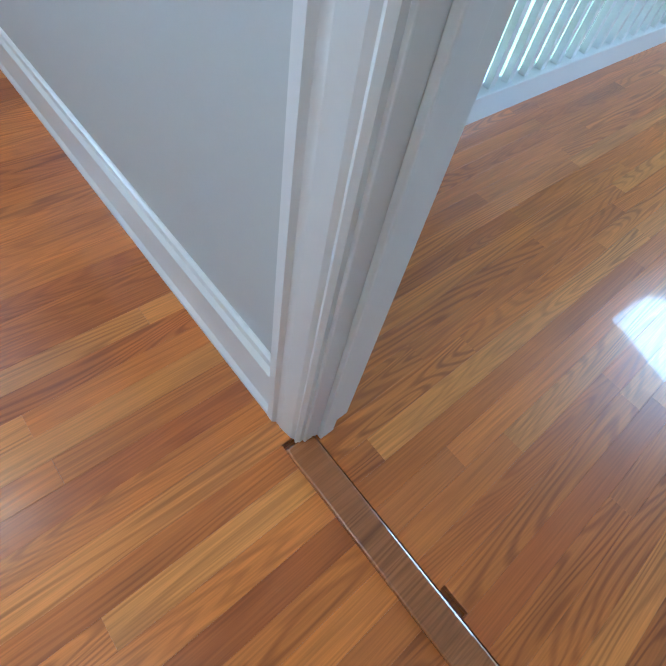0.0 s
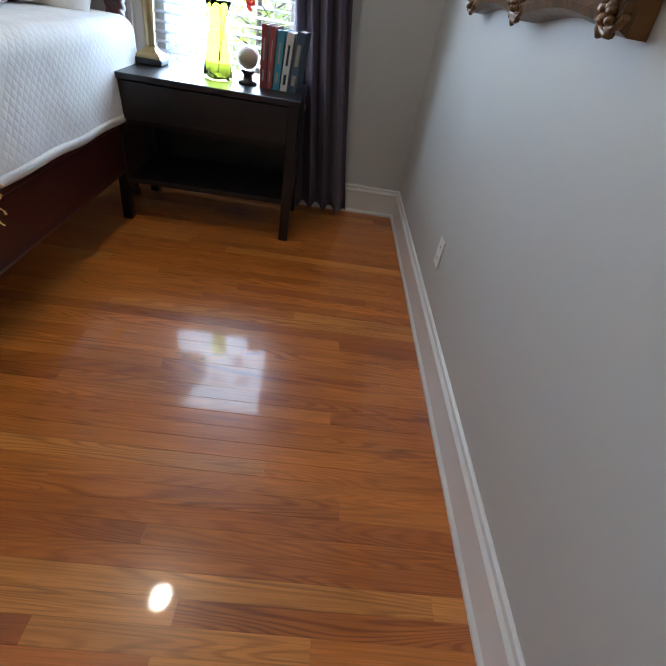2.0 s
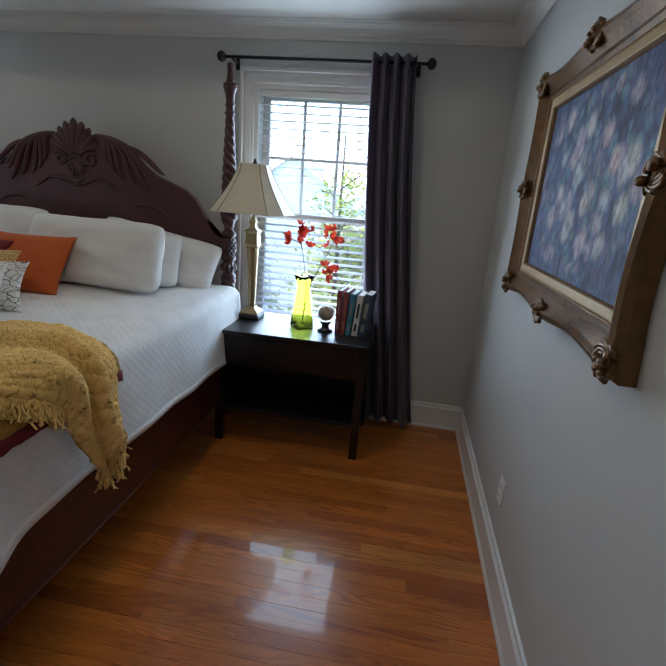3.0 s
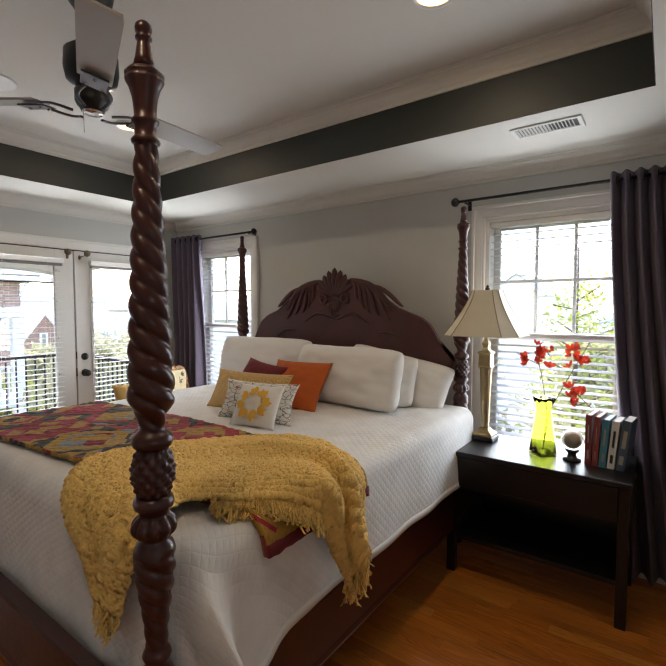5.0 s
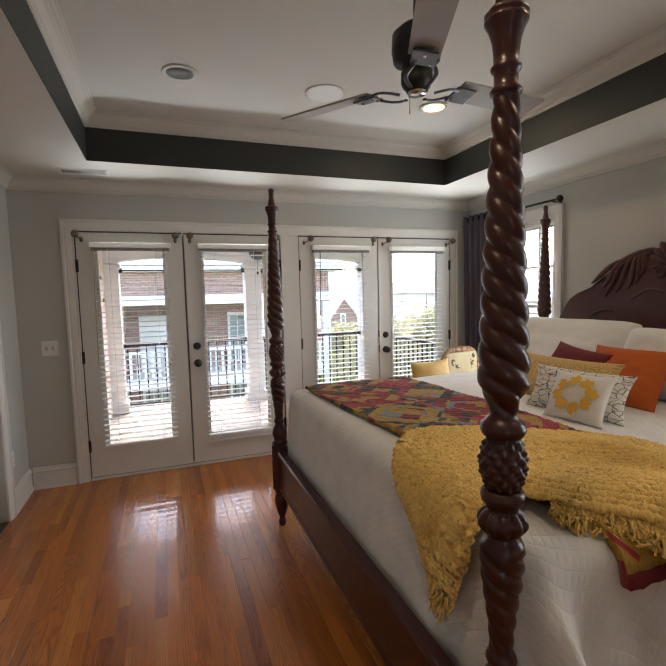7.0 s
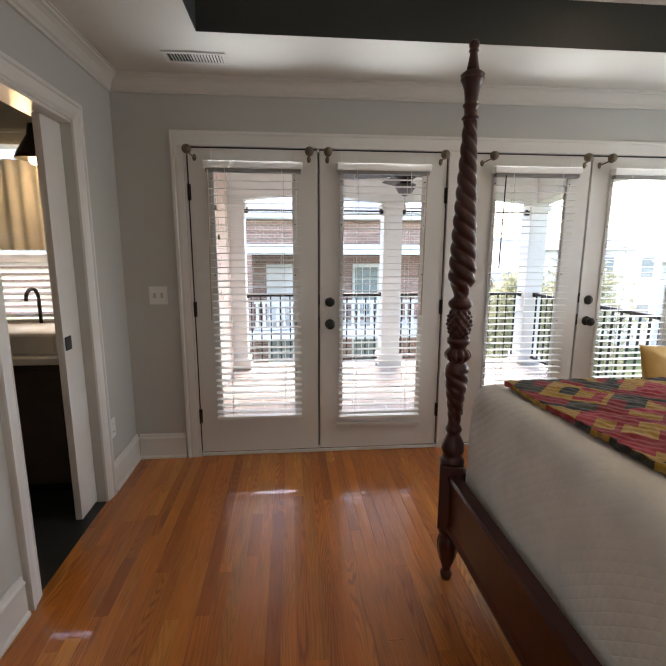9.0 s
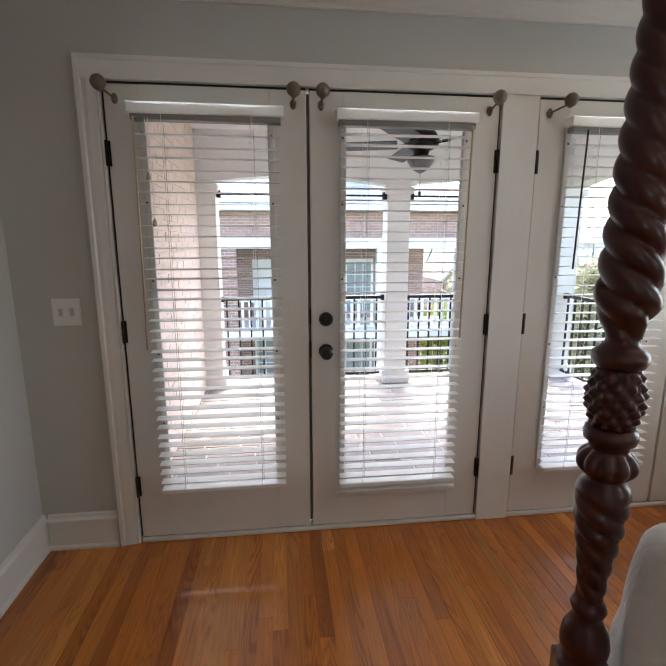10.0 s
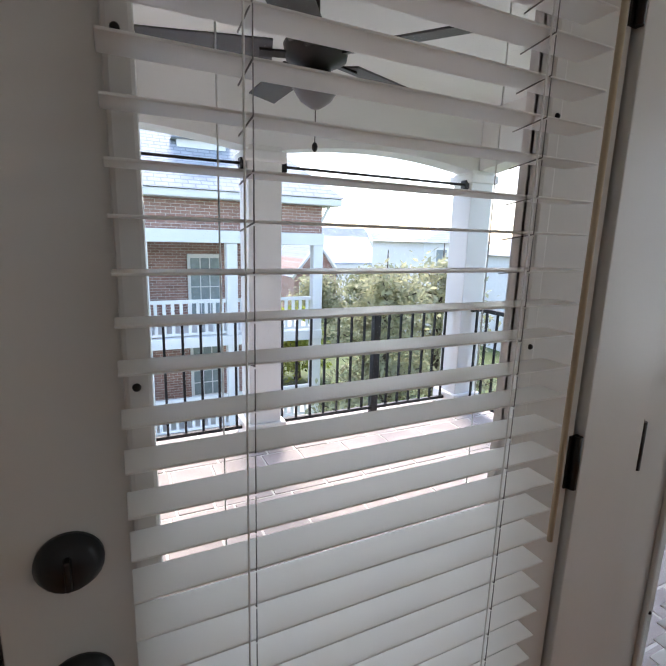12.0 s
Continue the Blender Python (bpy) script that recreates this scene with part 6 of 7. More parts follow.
part("back_rail", back_frame(0.027), CHW, ch, "curved honey wood back rail")
part("back_pad", cube(-0.225, 0.225, -0.02, 0.045, 0.47, 0.875, bev=0.03, m=CM), CHF, ch, "cream floral back pad")
bm = bmesh.new()
rnd = random.Random(21)
for k in range(9):
    c = CM @ Vector((rnd.uniform(-0.17, 0.17), 0.046, rnd.uniform(0.62, 0.84)))
    for q in range(4):
        a = rnd.uniform(0, 6.28)
        tip = c + Vector((0.045 * math.cos(a), 0, 0.045 * math.sin(a)))
        nn = Vector((-math.sin(a), 0, math.cos(a))) * 0.010
        bm.faces.new([bm.verts.new(p) for p in (c, (c + tip) / 2 + nn, tip, (c + tip) / 2 - nn)])
part("leaf_print", bm, mat("print_brown", (0.12, 0.07, 0.04), 0.8), ch, "brown leaf print")
part("seat", cube(-0.27, 0.27, 0.03, 0.56, 0.36, 0.47, bev=0.035, m=CM), CHF, ch, "cream upholstered seat")
for sx, sy in ((-0.23, 0.07), (0.23, 0.07), (-0.23, 0.51), (0.23, 0.51)):
    part("leg", lathe([(0.014, -0.04), (0.018, 0.1), (0.022, 0.36)], 12, None, CM @ Matrix.Translation((sx, sy, 0))), CHW, ch)
cu = pillow("cushion", "gold satin cushion resting on the armchair", 0.44, 0.42, 0.14, Matrix.Translation((-1.44, -3.50, 0.475)) @ Matrix.Rotation(radians(96), 4, "Z") @ Matrix.Rotation(radians(-14), 4, "Y"), GOLDPIL, "", "cushion")

# ---- east wall: television and blue picture ----
tv = thing("television", "wall-mounted flat television with a pale bezel, switched off", "television")
TM = Matrix.Translation((1.80, -1.53, 1.72)) @ Matrix.Rotation(radians(4), 4, "Z") @ Matrix.Rotation(radians(6), 4, "Y")
part("body", cube(-0.012, 0.02, -0.62, 0.62, -0.36, 0.36, bev=0.006, m=TM), mat("silver_bezel", (0.55, 0.55, 0.56), 0.35, bump=0.02), tv)
part("screen", cube(-0.0145, -0.0122, -0.605, 0.605, -0.345, 0.345, m=TM), BLACK, tv, "dark glossy screen")
part("mount", cube(0.02, 0.09, -0.1, 0.1, -0.12, 0.12, m=TM), BLACK, tv)
bp = thing("canvas_picture", "unframed blue canvas picture with pink and black strokes", "picture")
part("canvas", cloth(lambda u, v: Vector((E - 0.028, -2.41 + 0.95 * u, 1.245 + 0.80 * v)), 2, 2), BLUEART, bp)
part("stretcher", cube(E - 0.026, E - 0.001, -2.41, -1.46, 1.245, 2.045), mat("canvas_edge", (0.22, 0.30, 0.42), 0.7), bp)
bm = bmesh.new()
strokes = (((-2.33, 1.90), (-2.31, 1.75), (-2.35, 1.55), (-2.36, 1.45)), ((-2.30, 1.80), (-2.36, 1.70)))
for st in strokes:
    for (a, b), (c, d) in zip(st, st[1:]):
        n = Vector((0, d - b, a - c)).normalized() * 0.022
        bm.faces.new([bm.verts.new(Vector((E - 0.030, p, q)) + s * n) for p, q, s in ((a, b, 1), (c, d, 1), (c, d, -1), (a, b, -1))])
part("pink_strokes", bm, PINK, bp)
bm = bmesh.new()
for (a, b), (c, d) in (((-2.13, 1.75), (-2.20, 1.60)), ((-2.20, 1.60), (-2.30, 1.62)), ((-2.16, 1.55), (-2.22, 1.42)), ((-2.22, 1.42), (-2.20, 1.29)), ((-2.20, 1.29), (-2.24, 1.27))):
    n = Vector((0, d - b, a - c)).normalized() * 0.012
    bm.faces.new([bm.verts.new(Vector((E - 0.031, p, q)) + s * n) for p, q, s in ((a, b, 1), (c, d, 1), (c, d, -1), (a, b, -1))])
part("black_strokes", bm, BLACK, bp)


# ---- balcony ----
BF, BY, BX0, BX1 = -0.05, -6.84, -2.42, 1.55
balc = setting("balcony_slab", cube(BX0 - 0.1, BX1 + 0.3, BY - 0.2, S - T - 0.002, BF - 0.3, BF - 0.004), GROUT, "balcony floor of pale stone pavers", "balcony")
setting("porch_ceiling", cube(BX0 - 0.25, BX1 + 0.3, BY - 0.25, S - T, 2.46, 2.52), EXTWHITE, "white porch ceiling above the balcony", "ceiling")
# slab added out of view to keep sun and sky out from above
setting("roof_blocker", cube(W - 0.5, E + 2.6, S - T - 0.1, 4.9, 2.95, 3.05), SHINGLE, "unseen flat slab added over the room to block light", "roof")


def arch_beam(x0, x1, rise):
    """A white beam along the balcony's edge with a shallow arch cut in its underside."""
    pts = [(x0, 2.46)]
    for i in range(21):
        t = i / 20
        pts.append((x0 + (x1 - x0) * t, 1.96 + rise * math.sin(math.pi * t) ** 0.8))
    pts.append((x1, 2.46))
    return extrude_profile(pts, BY - 0.1, BY + 0.1, "y")


setting("porch_beam", arch_beam(-0.42, 1.6, 0.10), EXTWHITE, "white porch beam with a shallow arch", "beam")
setting("porch_beam", arch_beam(-2.30, -0.42, 0.10), EXTWHITE, "white porch beam with a shallow arch", "beam")
pts = [(S - T, 2.46), (S - T, 2.0)] + [(BY + (S - T - BY) * (1 - i / 16), 1.98 + 0.12 * math.sin(math.pi * i / 16)) for i in range(1, 16)] + [(BY, 1.98), (BY, 2.46)]
setting("porch_beam", extrude_profile(pts, BX0 - 0.02, BX0 + 0.18, "x"), EXTWHITE, "white porch beam with a shallow arch", "beam")


def porch_column(x, y):
    c = thing("porch_column", "square white porch column with base and cap", "column", "porch columns")
    part("shaft", cube(x - 0.115, x + 0.115, y - 0.115, y + 0.115, BF, 2.0, bev=0.006), EXTWHITE, c)
    part("base", cube(x - 0.15, x + 0.15, y - 0.15, y + 0.15, BF, BF + 0.14, bev=0.012), EXTWHITE, c)
    part("cap", cube(x - 0.145, x + 0.145, y - 0.145, y + 0.145, 1.9, 1.97, bev=0.012), EXTWHITE, c)


for x in (-0.42, -2.28, 1.49):
    porch_column(x, BY)


def railing(p, q, label):
    r = thing("balcony_railing", label, "railing", "balcony railings")
    p, q = Vector(p), Vector(q)
    d = (q - p).normalized()
    ang = math.atan2(d.y, d.x)
    L = (q - p).length
    m = Matrix.Translation(p) @ Matrix.Rotation(ang, 4, "Z")
    part("top_rail", cube(0, L, -0.022, 0.022, 0.845 - BF, 0.88 - BF, bev=0.006, m=m), RAILMETAL, r)
    part("bottom_rail", cube(0, L, -0.015, 0.015, 0.075, 0.10, bev=0.003, m=m), RAILMETAL, r)
    n = int(L / 0.115)
    first = None
    for i in range(n):
        mm = m @ Matrix.Translation(((i + 0.6) * L / n, 0, 0))
        if first is None:
            first = part("baluster", cube(-0.008, 0.008, -0.008, 0.008, 0.1, 0.845 - BF), RAILMETAL, r)
            first.matrix_basis = mm
        else:
            again(first, mm)
    for x in (0.0, L):
        part("wall_bracket", cube(x - 0.03, x + 0.03, -0.03, 0.03, 0.83 - BF, 0.89 - BF, bev=0.008, m=m), RAILMETAL, r)


railing((-0.305, BY, BF), (1.375, BY, BF), "black iron balcony railing between white columns")
railing((-2.165, BY, BF), (-0.535, BY, BF), "black iron balcony railing between white columns")
railing((-2.30, S - T - 0.03, BF), (-2.30, BY + 0.12, BF), "black iron balcony railing along the open side")
single("rail_post", cube(-1.42, -1.36, BY - 0.03, BY + 0.03, BF, 0.86, bev=0.006), RAILMETAL, "square black iron railing post", "post")
for a, b in ((-0.29, 1.36), (-2.15, -0.55)):
    t = thing("curtain_rod", "thin dark outdoor rod under the porch beam", "rod", "outdoor rods")
    part("pole", rod((a, BY + 0.07, 1.885), (b, BY + 0.07, 1.885), 0.010, 8), RAILMETAL, t)
    for x in (a + 0.01, b - 0.01):
        part("bracket", cube(x - 0.02, x + 0.02, BY + 0.03, BY + 0.09, 1.85, 1.92, bev=0.004), RAILMETAL, t)

# porch fan
PORCHBLADE = mat("weathered_blade", (0.075, 0.072, 0.07), 0.5, var=0.15, scale=8)
pf = thing("porch_fan", "dark bronze porch ceiling fan with five blades, at rest", "fan")
PM = Matrix.Translation((-0.25, -5.5, 0))
part("canopy", lathe([(0.0, 2.46), (0.07, 2.46), (0.06, 2.42), (0.02, 2.40)], 20, None, PM), BRONZE, pf)
part("downrod", lathe([(0.012, 2.2), (0.012, 2.42)], 10, None, PM), BRONZE, pf)
part("motor", lathe([(0.03, 2.22), (0.10, 2.2), (0.13, 2.15), (0.12, 2.10), (0.06, 2.07), (0.05, 2.03)], 24, None, PM), BRONZE, pf)
part("bowl", lathe([(0.10, 2.03), (0.095, 2.0), (0.06, 1.95), (0.02, 1.925), (0.002, 1.92)], 24, None, PM), mat("smoked_bowl", (0.16, 0.15, 0.15), 0.4), pf, "grey light bowl")
part("pull_chain", rod((-0.25, -5.5, 1.92), (-0.25, -5.5, 1.79), 0.002, 6), BRONZE, pf)
part("chain_pull", ball((-0.25, -5.5, 1.78), 0.012, sz=1.6, seg=10), BLACK, pf)
for k in range(5):
    m = Matrix.Translation((-0.25, -5.5, 2.12)) @ Matrix.Rotation(radians(-16 + 72 * k), 4, "Z") @ Matrix.Rotation(radians(12), 4, "X")
    b = part("blade", cube(0.17, 0.66, -0.07, 0.07, -0.004, 0.004, bev=0.003, m=m), PORCHBLADE, pf, "dark fan blade")
    part("blade_iron", cube(0.08, 0.22, -0.02, 0.02, -0.014, -0.005, m=m), BRONZE, b)

# ---- ground and neighbours ----
GZ = -4.4
setting("ground", cube(-600, 600, -600, 600, GZ - 1, GZ), GRASS, "lawn and gardens below the balcony", "ground")
setting("driveway", cube(-2.2, 12, -15.2, -10.5, GZ - 0.01, GZ + 0.02), GROUT, "pale concrete drive between the houses", "road")


def white_rail(parent, x0, x1, y, z0, z1):
    part("handrail", cube(x0, x1, y - 0.05, y + 0.05, z1 - 0.09, z1), EXTWHITE, parent)
    part("lower_rail", cube(x0, x1, y - 0.04, y + 0.04, z0, z0 + 0.07), EXTWHITE, parent)
    n = int((x1 - x0) / 0.21)
    for i in range(n):
        x = x0 + (i + 0.5) * (x1 - x0) / n
        if i == 0:
            first = part("baluster", cube(-0.04, 0.04, -0.03, 0.03, z0 + 0.07, z1 - 0.09), EXTWHITE, parent)
            first.matrix_basis = Matrix.Translation((x, y, 0))
        else:
            again(first, Matrix.Translation((x, y, 0)))


def house_window(parent, x, z, w, h, y, shutters=False):
    f = part("window", cube(x - w / 2 - 0.09, x + w / 2 + 0.09, y - 0.02, y + 0.06, z - 0.09, z + h + 0.12, bev=0.01), EXTWHITE, parent, "white framed window")
    part("pane", cube(x - w / 2, x + w / 2, y + 0.061, y + 0.068, z, z + h), REFLECT_PANE, f)
    for k in (1, 2):
        part("muntin", cube(x - w / 2 + w * k / 3 - 0.015, x - w / 2 + w * k / 3 + 0.015, y + 0.068, y + 0.08, z, z + h), EXTWHITE, f)
    for k in (1, 2, 3):
        part("muntin", cube(x - w / 2, x + w / 2, y + 0.069, y + 0.078, z + h * k / 4 - 0.015, z + h * k / 4 + 0.015), EXTWHITE, f)


nh = thing("brick_house", "two-storey red brick neighbour house with white porches and grey roof", "house")
HY, HB_ = -16.0, -18.2
HX0, HX1 = -4.95, 12.0
part("wall", cube(HX0 + 0.6, HX1, HB_ - 9, HB_, GZ, 2.35), REDBRICK, nh, "red brick wall")
part("frieze", cube(HX0, HX1, HY - 0.35, HY, 1.575, 2.32), REDBRICK, nh, "red brick frieze above the porch")
part("side_frieze", cube(HX0, HX0 + 0.35, HB_ - 6, HY - 0.36, 1.575, 2.32), REDBRICK2, nh, "red brick frieze above the porch")
part("entablature", cube(HX0 - 0.06, HX1, HY - 0.4, HY + 0.07, 1.24, 1.57, bev=0.02), EXTWHITE, nh, "white porch beam")
part("side_entablature", cube(HX0 - 0.06, HX0 + 0.4, HB_ - 6, HY - 0.42, 1.24, 1.57, bev=0.02), EXTWHITE, nh, "white porch beam")
part("porch_floor", cube(HX0 - 0.05, HX1, HB_, HY + 0.08, -1.52, -1.24, bev=0.02), EXTWHITE, nh, "white porch floor edge")
part("porch_floor", cube(HX0 - 0.05, HX1, HB_, HY + 0.08, GZ, -3.95), GROUT, nh)
part("porch_soffit", cube(HX0 + 0.4, HX1, HB_, HY - 0.41, 1.45, 1.5), EXTWHITE, nh)
part("eave", cube(HX0 - 0.45, HX1, HB_ - 9, HY + 0.40, 2.33, 2.52, bev=0.03), EXTWHITE, nh, "white eave and gutter")
bm = bmesh.new()
v = [bm.verts.new(c) for c in ((HX0 - 0.5, HY + 0.45, 2.53), (HX1, HY + 0.45, 2.53), (HX1, -21.5, 6.9), (HX0 + 3.6, -21.5, 6.9), (HX0 - 0.5, -27.2, 2.53), (HX1, -27.2, 2.53))]
bm.faces.new((v[0], v[1], v[2], v[3]))
bm.faces.new((v[0], v[3], v[4]))
bm.faces.new((v[3], v[2], v[5], v[4]))
bm.faces.new((v[0], v[4], v[5], v[1]))
bm.faces.new((v[1], v[5], v[2]))
bmesh.ops.recalc_face_normals(bm, faces=bm.faces[:])
part("roof", bm, SHINGLE, nh, "grey shingle roof")
for x in (-4.85, -2.34, -0.1, 4.6, 7.2):
    for z0, z1 in ((-1.24, 1.24), (-3.95, -1.52)):
        part("porch_column", cube(x - 0.15, x + 0.15, HY - 0.25, HY + 0.03, z0, z1, bev=0.02), EXTWHITE, nh, "white porch column")
part("brick_pier", cube(2.05, 2.95, HY - 0.5, HY - 0.01, GZ, 1.24), REDBRICK, nh, "red brick pier")
for a, b in ((-4.68, -2.5), (-2.18, -0.26), (0.06, 2.04), (2.96, 4.44)):
    white_rail(nh, a, b, HY - 0.1, -1.2, -0.25)
    white_rail(nh, a, b, HY - 0.1, -3.9, -2.95)
part("door", cube(0.75, 1.72, HB_ - 0.02, HB_ + 0.06, -1.24, 0.86, bev=0.02), EXTWHITE, nh, "white porch door")
for x in (-2.0, 3.7):
    house_window(nh, x, -1.0, 0.85, 1.75, HB_)
    house_window(nh, x, -3.6, 0.85, 1.6, HB_)
house_window(nh, 1.2, -3.6, 0.85, 1.6, HB_)
for x in (-1.85, 3.4):
    d = part("dormer", cube(x - 0.65, x + 0.65, -20.0, -17.2, 2.7, 3.95, bev=0.02), EXTWHITE, nh, "white dormer")
    part("dormer_pane", cube(x - 0.35, x + 0.35, -17.2, -17.17, 2.95, 3.7), REFLECT_PANE, d)
    bm = extrude_profile([(x - 0.8, 3.95), (x + 0.8, 3.95), (x, 4.7)], -20.5, -17.05, "y")
    part("dormer_roof", bm, SHINGLE, d)
part("downspout", rod((HX0 - 0.15, HY + 0.2, 2.35), (HX0 + 0.1, HY - 0.2, 1.6), 0.05, 8), EXTWHITE, nh, "white downspout")


def far_house(cx, cy, w, dep, eave, ridge, wallm, gable, label, turn=0):
    h = thing("far_house", label, "house", "far houses")
    m = Matrix.Translation((cx, cy, 0)) @ Matrix.Rotation(radians(turn), 4, "Z")
    part("wall", cube(-w / 2, w / 2, -dep / 2, dep / 2, GZ, eave, m=m), wallm, h)
    if gable:
        bm = extrude_profile([(-w / 2, eave), (w / 2, eave), (0, ridge - 0.03)], -dep / 2 + 0.01, dep / 2 - 0.01, "y")
        bm.transform(m)
        part("gable", bm, wallm, h)
    bm = bmesh.new()
    o = 0.12 if gable else 0.35
    for s in (-1, 1):
        vs = [bm.verts.new(m @ Vector(c)) for c in ((s * (w / 2 + o), -dep / 2 - o, eave - 0.2), (s * (w / 2 + o), dep / 2 + o, eave - 0.2), (0, dep / 2 + (o if gable else -w / 4), ridge), (0, -dep / 2 - (o if gable else -w / 4), ridge))]
        bm.faces.new(vs)
    if not gable:
        for s in (-1, 1):
            vs = [bm.verts.new(m @ Vector(c)) for c in ((-w / 2 - o, s * (dep / 2 + o), eave - 0.2), (w / 2 + o, s * (dep / 2 + o), eave - 0.2), (0, s * (dep / 2 - w / 4), ridge))]
            bm.faces.new(vs)
    part("roof", bm, SHINGLE, h)
    if gable:
        bm = bmesh.new()
        for s in (-1, 1):
            p, q = m @ Vector((s * (w / 2 + 0.3), dep / 2 + 0.36, eave - 0.22)), m @ Vector((0, dep / 2 + 0.36, ridge - 0.02))
            rod(p, q, 0.12, 6, bm)
        part("bargeboard", bm, EXTWHITE, h)
    for k in (-1, 1):
        for z in (eave - 1.9, eave - 4.6):
            f = part("window", cube(k * w / 4 - 0.5, k * w / 4 + 0.5, dep / 2, dep / 2 + 0.06, z, z + 1.4, m=m), EXTWHITE, h, "white framed window")
            part("pane", cube(k * w / 4 - 0.38, k * w / 4 + 0.38, dep / 2 + 0.061, dep / 2 + 0.07, z + 0.12, z + 1.28, m=m), REFLECT_PANE, f)
    return h


fh = far_house(-13.0, -38.0, 3.4, 6.0, -1.2, 1.2, REDBRICK, True, "red brick gabled house with white trim among trees")
f = part("gable_window", cube(-13.25, -12.75, -35.0, -34.92, -1.6, -0.2), EXTWHITE, fh, "narrow white gable window")
part("pane", cube(-13.12, -12.88, -34.92, -34.91, -1.5, -0.3), REFLECT_PANE, f)
far_house(-18.4, -45.0, 7.0, 8.0, -0.6, 2.55, SIDING, True, "house with a broad grey roof in the distance", 90)
far_house(-24.4, -50.0, 12.0, 8.0, 0.9, 2.75, SIDING, False, "house with a grey hipped roof in the distance")
far_house(-18.5, -29.0, 5.0, 6.0, 1.6, 2.4, SIDING, False, "white two-storey house beyond the garden")
far_house(-21.0, -4.6, 5.5, 6.0, 1.1, 2.9, SIDING, True, "pale house with a grey gabled roof seen through the window", 90)
far_house(-22.0, -20.0, 7.0, 7.0, 1.0, 3.2, SIDING, False, "white house seen through the corner window")
far_house(-15.0, 2.6, 6.0, 6.0, 1.6, 4.4, SIDING, False, "grey house beside the trees outside the window")


def tree(name, label, x, y, top, spread, low, leafm, n, seed, leaf=0.10):
    girth = min(1.0, spread / 1.5)
    rnd = random.Random(seed)
    t = thing(name, label, "tree")
    bm = lathe([(0.16 * girth, GZ - 0.05), (0.12 * girth, GZ + 0.5), (0.08 * girth, (GZ + top) / 2), (0.012, top - 0.3)], 10, None, Matrix.Translation((x, y, 0)))
    part("trunk", bm, BARK, t)
    bm = bmesh.new()
    tips = []
    for k in range(26):
        z0 = low + (top - low) * (k / 26) * 0.85 - 0.3
        a = k * 2.4 + rnd.uniform(-0.3, 0.3)
        L = spread * (1.05 - 0.65 * (k / 26)) * rnd.uniform(0.6, 1.1)
        p = Vector((x, y, z0))
        q = p + Vector((math.cos(a) * L, math.sin(a) * L, L * rnd.uniform(0.15, 0.6)))
        rod(p, q, 0.018 * girth, 6, bm)
        tips += [p.lerp(q, f) for f in (0.45, 0.65, 0.85, 1.0)]
    part("limbs", bm, BARK, t)
    verts, faces = [], []
    for i in range(n):
        c = rnd.choice(tips) + Vector((rnd.gauss(0, 1), rnd.gauss(0, 1), rnd.gauss(0, 0.8))) * spread * 0.16
        r = Euler((rnd.uniform(-1, 1), rnd.uniform(-1, 1), rnd.uniform(0, 6.3))).to_matrix()
        s = leaf * rnd.uniform(0.6, 1.3)
        k = len(verts)
        verts += [c + r @ Vector(v) * s for v in ((-1, 0, 0), (0, 0.45, 0.12), (1, 0, 0), (0, -0.45, 0.12))]
        faces += [(k, k + 1, k + 2, k + 3)]
    me = bpy.data.meshes.new("crown")
    me.from_pydata(verts, [], faces)
    me.materials.append(leafm)
    ob = new("crown", me)
    ob.parent = t
    return t


LEAFY = leaf_mat("leaf_spring", (0.34, 0.40, 0.08), 0.55, var=0.3, scale=2, bump=0.1)
tree("magnolia_tree", "broad evergreen tree with dense glossy leaves below the balcony", -5.6, -13.4, 1.5, 1.5, -3.2, LEAF, 6000, 1, 0.10)
tree("magnolia_tree", "broad evergreen tree with dense glossy leaves below the balcony", -8.2, -14.5, 1.7, 1.7, -3.2, LEAF, 5000, 2, 0.11)
tree("young_tree", "slender tree with bright spring leaves outside the window", -6.6, -0.85, 2.7, 0.85, -0.9, LEAFY, 1700, 3, 0.045)
tree("young_tree", "slender tree with bright spring leaves outside the window", -7.4, 0.5, 2.4, 0.95, -0.9, LEAFY, 1700, 4, 0.05)
tree("garden_tree", "green garden tree in the distance", -9.0, -3.6, 1.2, 1.3, -2.0, LEAF, 3000, 5, 0.09)
tree("garden_tree", "green garden tree in the distance", -11.0, -1.2, 1.5, 1.6, -2.2, LEAF, 3000, 6, 0.11)
tree("garden_tree", "green garden tree in the distance", -10.5, -29.0, -0.3, 2.0, -3.6, LEAF, 3000, 7, 0.16)
tree("garden_tree", "green garden tree in the distance", -14.5, -30.0, -0.2, 2.2, -3.6, LEAF2, 3000, 8, 0.16)
tree("garden_tree", "green garden tree in the distance", -6.2, -21.0, -0.9, 1.7, -3.8, LEAFY, 3000, 9, 0.12)
tree("garden_tree", "green garden tree in the distance", -12.0, -9.0, 0.4, 2.0, -3.0, LEAF2, 3500, 10, 0.14)
tree("garden_tree", "green garden tree in the distance", -24.0, -12.0, 2.2, 3.0, -3.0, LEAF2, 3500, 11, 0.25)

